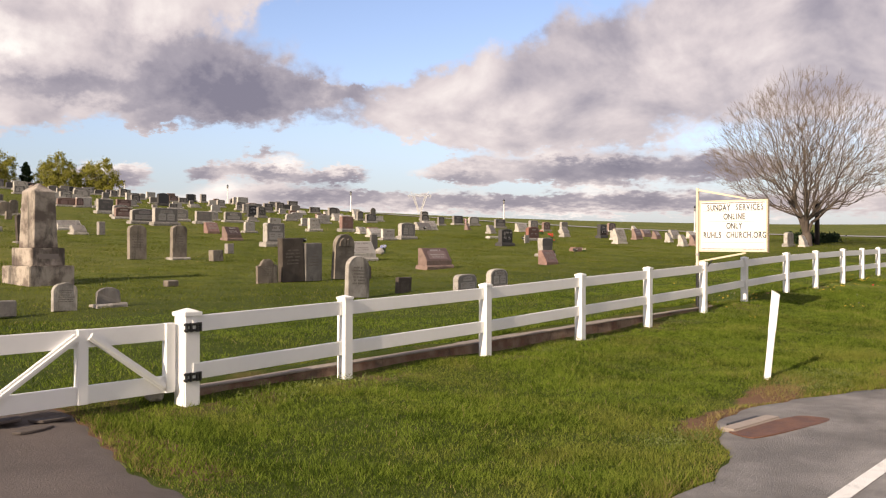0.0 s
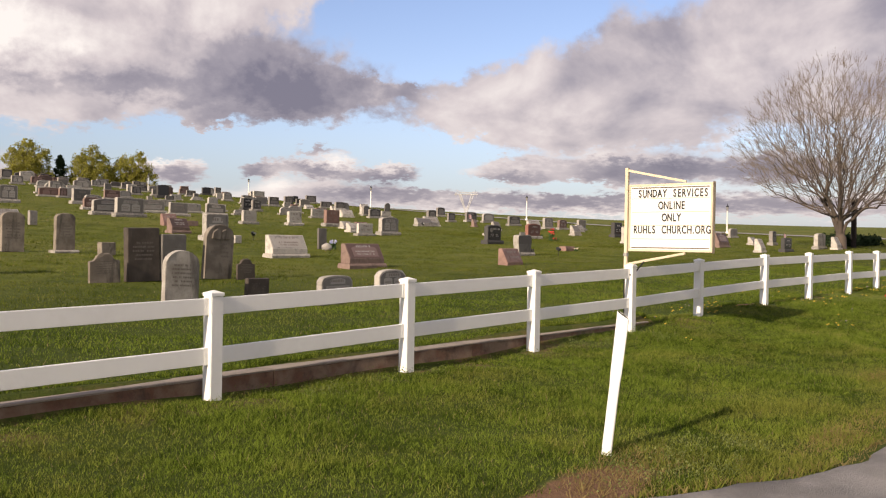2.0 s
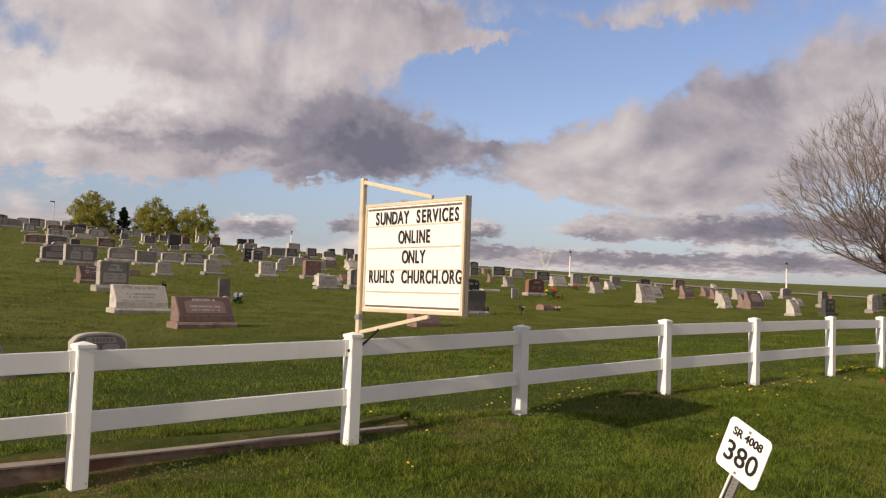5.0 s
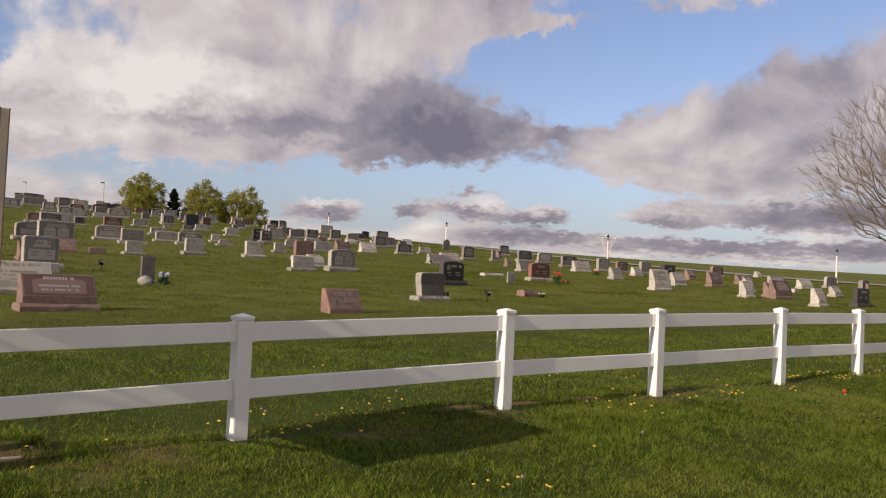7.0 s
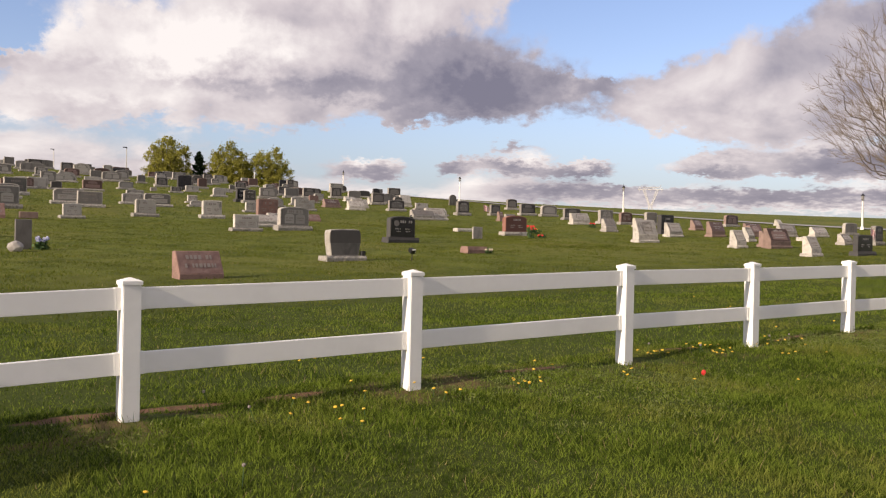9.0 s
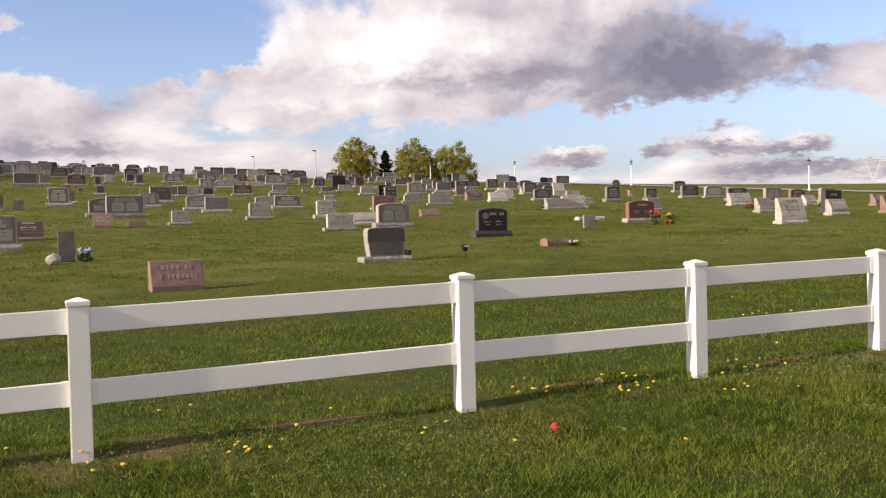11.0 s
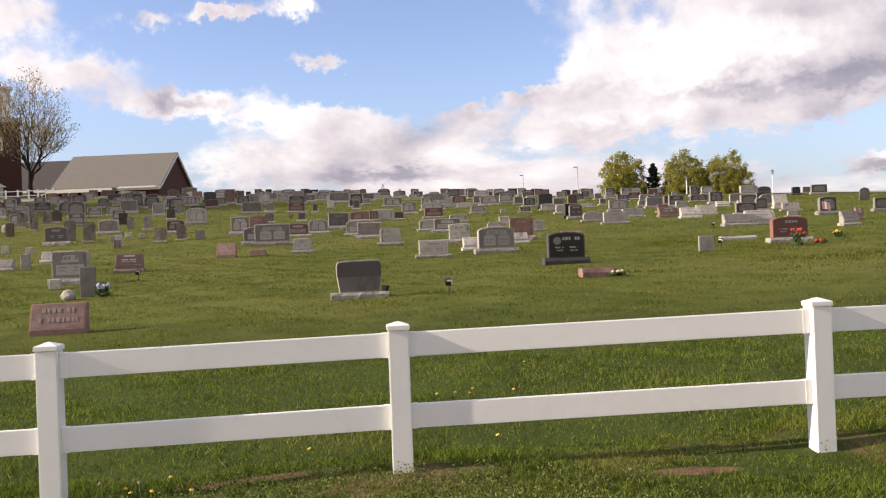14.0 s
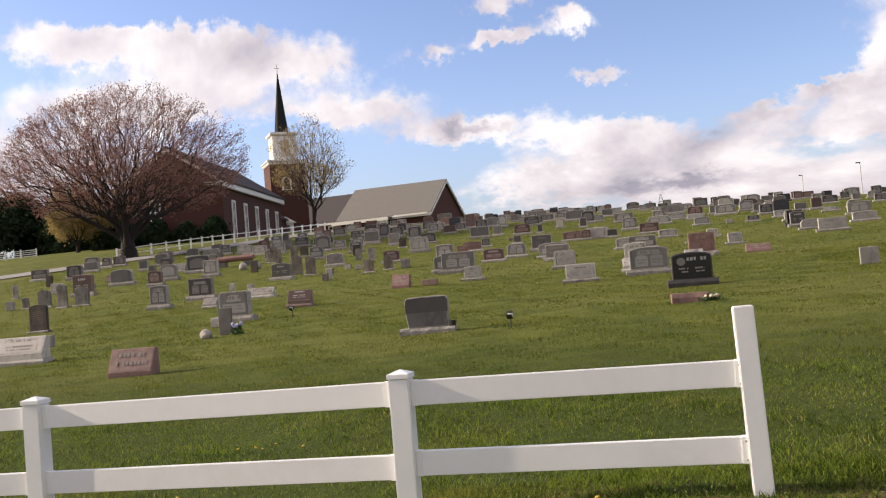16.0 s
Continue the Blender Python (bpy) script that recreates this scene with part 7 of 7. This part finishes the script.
flowers(39.35, 19.95, RED, 9, 0.5, 0.2, "red artificial flowers before the red stone")
flowers(40.2, 20.3, RED, 4, 0.12, 0.14, "low red flowers in the grass", 4)
flowers(20.73, 15.88, BLUE, 14, 0.3, 0.13, "blue and white bouquet in the grass", 6)
flowers(32.15, 13.8, CREAM, 6, 0.12, 0.16, "faded cream flowers beside a low marker", 7)
flowers(42.0, 22.6, YELLOW, 5, 0.22, 0.2, "yellow and white flowers before a stone", 9)
flowers(50.5, 27.5, RED, 6, 0.25, 0.25, "small red flowers before a stone", 10)


def solar_light(x, y, tilt):
    e = thing("solar_spotlight", pose(x, y, float(land(x, y)), 0, 0, tilt), "small black solar spotlight on a stake", "spotlight", "spotlights by the graves")
    part("stake", bar((0, 0, -0.1), (0.02, 0, 0.2), 0.012), IRON, e)
    part("head", beam((-0.02, -0.06, 0.2), (0.02, 0.06, 0.28), 0.12, 0.1, 0.01), IRON, e)
    part("lens", beam((-0.005, -0.075, 0.235), (-0.001, -0.065, 0.24), 0.1, 0.08), WHITE, e)


for p in ((28.3, 12.0, 20), (37.2, 20.4, -20), (20.55, 20.0, 10), (41.0, 30.5, 0)):
    solar_light(*p)


def small_flag(x, y, tilt):
    e = thing("grave_flag", pose(x, y, float(land(x, y)), 0, tilt, 0), "small striped cloth flag on a thin stick", "flag")
    part("stick", bar((0, 0, -0.05), (0, 0, 0.95), 0.008, 5), BARK, e)
    bm = bmesh.new()
    for i in range(9):
        xx = 0.045 * i
        for zz in (0.62, 0.93):
            bm.verts.new((xx, 0.025 * math.sin(i * 1.1), zz - 0.015 * i))
    bm.verts.ensure_lookup_table()
    for i in range(8):
        bm.faces.new((bm.verts[2 * i], bm.verts[2 * i + 2], bm.verts[2 * i + 3], bm.verts[2 * i + 1]))
    part("cloth", bm, FLAG, e)


small_flag(48.3, 11.4, 12)
small_flag(46.0, 31.0, -5)
small_flag(31.4, 104.0, 4)


def boulder(x, y, sx, sy, sz, mat, seed, label):
    rng = random.Random(seed)
    e = thing("boulder", pose(x, y, float(land(x, y)), 0, 0, rng.uniform(-20, 20)), label, "boulder")
    bm = bmesh.new()
    bmesh.ops.create_icosphere(bm, subdivisions=2, radius=0.5, matrix=Matrix.Translation((0, 0, sz * 0.35)) @ Matrix.Diagonal((sx, sy, sz, 1)))
    for v in bm.verts:
        v.co += Vector((rng.uniform(-1, 1), rng.uniform(-1, 1), rng.uniform(-1, 1))) * 0.05 * sz
    part("rock", bm, mat, e)


boulder(5.6, 48.8, 0.6, 0.5, 0.55, STONES["l"], 1, "pale rounded boulder among the graves")
boulder(6.6, 48.6, 0.7, 0.5, 0.6, STONES["l"], 2, "pale rounded boulder among the graves")
boulder(20.08, 15.46, 0.34, 0.3, 0.28, STONES["l"], 3, "small whitish stone ornament in the grass")
boulder(0.06, 0.13, 0.22, 0.18, 0.2, STONES["ol"], 5, "broken pale stone at the foot of the gate post")


def fallen_shaft():
    e = thing("fallen_stone", pose(3.4, 52.4, float(land(3.4, 52.4)), 0, 0, 4), "long reddish stone shaft lying on blocks", "gravestone")
    part("shaft", bar((-1.3, 0, 0.5), (1.3, 0, 0.55), 0.2, 10), STONES["p"], e)
    for x in (-0.9, 0.9):
        part("block", box(0.5, 0.5, 0.36, x, 0, -0.04, 0.02), STONES["g"], e)


fallen_shaft()


# ---- grass, weeds and dandelions ----
def grass(name, x0, x1, y0, y1, n, high, wide, seed, label, keep, mat=None):
    g = np.random.default_rng(seed)
    x, y = g.uniform(x0, x1, n), g.uniform(y0, y1, n)
    ok = keep(x, y, g)
    x, y = x[ok], y[ok]
    n = len(x)
    z = rough_land(x, y)
    clump = 0.45 * np.sin(x * 23 + 3 * np.sin(y * 9)) * np.sin(y * 27 + 3 * np.sin(x * 11))
    patch = clump + 0.75 + 0.4 * np.sin(x * 1.7 + np.sin(y * 2.1)) * np.sin(y * 1.3 + 0.7 * x) + 0.25 * np.sin(x * 5.1 + y * 3.7)
    h = high * g.uniform(0.45, 1.25, n) * np.clip(patch, 0.45, 1.6)
    a = g.uniform(0, math.tau, n)
    lean = g.normal(0, 0.7, (n, 2)) * h[:, None]
    w = wide * g.uniform(0.6, 1.3, n)
    dx, dy = np.cos(a) * w, np.sin(a) * w
    P = np.zeros((n, 3, 3))
    P[:, 0] = np.stack([x - dx, y - dy, z - 0.012], -1)
    P[:, 1] = np.stack([x + dx, y + dy, z - 0.012], -1)
    P[:, 2] = np.stack([x + lean[:, 0], y + lean[:, 1], z + h], -1)
    tagged(fast_mesh(name, P.reshape(-1, 3), np.arange(3 * n).reshape(-1, 3), mat or BLADES), label, "grass", kind="stuff")


def verge_keep(x, y, g):
    ok = y > edge_of_road(x) - 0.05 + 0.10 * g.random(len(x)) + 0.03 * np.sin(x * 11 + np.sin(x * 5))
    ok &= (x > drive_edge(y) - 0.03 + 0.08 * g.random(len(x))) | (y > 0.45)
    ok &= ~((y > 0.05) & (y < 0.32) & (x < 13.3) & (x > 0.4))
    bare = (np.abs(y + 0.15) < 0.45) & (np.sin(x * 2.9 + 1.3 * np.sin(x * 0.8)) + 0.8 * np.sin(x * 7.7 + y * 4) > 0.7) & (g.random(len(x)) < 0.7)
    # worn earth round the posts, and behind the drain
    gap = g.random(len(x)) * 0.55 + 0.35 * np.sin(x * 9 + y * 13)
    for px in POSTS[3:]:
        bare |= ((x - px - 0.2) / 0.6) ** 2 + ((y + 0.08) / 0.24) ** 2 < 0.75 - gap
    for cx, cy, rx, ry in EARTH:
        bare |= ((x - cx) / rx) ** 2 + ((y - cy) / ry) ** 2 < 1.15 - gap
    return ok & ~bare


grass("grass", -1.5, 35, -4.7, 0.5, 860000, 0.052, 0.0044, 1, "short uneven green grass on the verge", verge_keep)
grass("grass", -6.0, 36, 0.3, 5.0, 230000, 0.042, 0.006, 2, "mown green grass inside the fence", verge_keep)
grass("grass", -4.0, 36, 5.0, 14.0, 170000, 0.034, 0.009, 3, "mown green grass between the graves", verge_keep, BLADES_SHORT)
grass("grass", -4.0, 40, 14.0, 28.0, 170000, 0.036, 0.013, 5, "mown green grass between the graves", verge_keep, BLADES_SHORT)
grass("grass", 36.0, 76, -4.0, 28.0, 230000, 0.038, 0.015, 6, "mown green grass between the graves", verge_keep, BLADES_SHORT)
grass("grass", -18.0, 76, 28.0, 80.0, 260000, 0.045, 0.026, 7, "mown green grass on the upper hill", lambda x, y, g: x > -18, BLADES_SHORT)


def dry_keep(x, y, g):
    """Dead tufts round the marker posts and the drain."""
    near = np.zeros(len(x))
    for cx, cy, rx, ry in ((6.0, -3.72, 0.75, 0.36), (3.0, -3.95, 0.35, 0.30), (12.1, -3.75, 0.55, 0.28), (8.6, -4.4, 1.3, 0.22)):
        near = np.maximum(near, 1.0 - ((x - cx) / rx) ** 2 - ((y - cy) / ry) ** 2)
    near = np.maximum(near, 0.55 - np.abs(x - drive_edge(y) - 0.08) / 0.22)
    near = np.maximum(near, 0.5 - np.abs(y - edge_of_road(x) - 0.06) / 0.16)
    return (g.random(len(x)) < near) & (y > edge_of_road(x)) & (y < 0.3)


grass("dry_grass", -1.6, 17.0, -5.0, 0.1, 330000, 0.055, 0.0045, 4, "dry straw-coloured grass along the asphalt and marker posts", dry_keep, DRY_BLADES)


def weeds():
    """Low broad-leaved weeds that thin the grass near the fence."""
    g = np.random.default_rng(8)
    rng = random.Random(8)
    pts = []
    for x0, x1, y0, y1, n in ((25.0, 28.4, -1.5, 0.2, 620), (20.0, 34.0, -2.0, 0.3, 420), (12.0, 24.0, -1.0, 0.3, 380), (0.4, 12.0, -0.5, 0.1, 260), (5.4, 7.6, -4.3, -3.5, 90), (2.2, 3.4, -4.1, -3.4, 90)):
        for _ in range(n):
            x, y = rng.uniform(x0, x1), rng.uniform(y0, y1)
            if y < edge_of_road(x) + 0.05 or math.sin(x * 1.3 + 2 * math.sin(y * 1.7)) + rng.uniform(-0.6, 0.6) < -0.1:
                continue
            z = float(rough_land(np.array(x), np.array(y)))
            for _ in range(5):
                pts.append((x + rng.gauss(0, 0.05), y + rng.gauss(0, 0.05), z + rng.uniform(0.012, 0.05)))
    vs, fs = leaf_cloud(pts, 0.0085, rng, 6, 0.03)
    tagged(fast_mesh("weeds", vs, fs, WEED), "low broad-leaved weeds in the verge grass", "weeds", kind="stuff")


weeds()


def dandelion(x, y, h, clock=False):
    z = float(land(x, y))
    e = thing("dandelion", pose(x, y, z), "pale dandelion seed head in the grass" if clock else "yellow dandelion in the grass", "dandelion", "dandelions in the grass")
    part("stem", bar((0, 0, -0.02), (0.01, 0, h), 0.003, 4), STEM, e)
    bm = bmesh.new()
    bmesh.ops.create_icosphere(bm, subdivisions=1, radius=0.013 if clock else 0.0165, matrix=Matrix.Translation((0.01, 0, h)) @ Matrix.Diagonal((1, 1, 1 if clock else 0.5, 1)))
    part("head", bm, LETTER_DIM if clock else YELLOW, e)
    return e


rng = random.Random(12)
first = dandelion(19.0, -0.9, 0.06)
pale = dandelion(17.8, -1.6, 0.14, True)
for k in range(46):
    cx = rng.triangular(11.0, 33.0, 18.0)
    cy = rng.gauss(0.0, 0.45) if k % 4 else rng.uniform(-2.8, 3.5)
    for i in range(rng.choice((1, 1, 2, 5, 8))):
        x, y = cx + rng.gauss(0, 0.16), cy + rng.gauss(0, 0.10)
        if y < edge_of_road(x) + 0.3:
            continue
        copy_thing(pale if rng.random() < 0.1 else first, pose(x, y, float(land(x, y)), rng.uniform(-20, 20), rng.uniform(-20, 20), rng.uniform(0, 360)))


def tulip(x, y):
    e = thing("fallen_bloom", pose(x, y, float(land(x, y))), "small red artificial bloom lying in the grass", "flower")
    bm = bmesh.new()
    bmesh.ops.create_icosphere(bm, subdivisions=1, radius=0.024, matrix=Matrix.Translation((0, 0, 0.035)))
    for v in bm.verts:
        v.co += Vector((rng.uniform(-1, 1), rng.uniform(-1, 1), rng.uniform(-1, 1))) * 0.010
    part("petals", bm, RED, e)


tulip(22.95, -0.75)
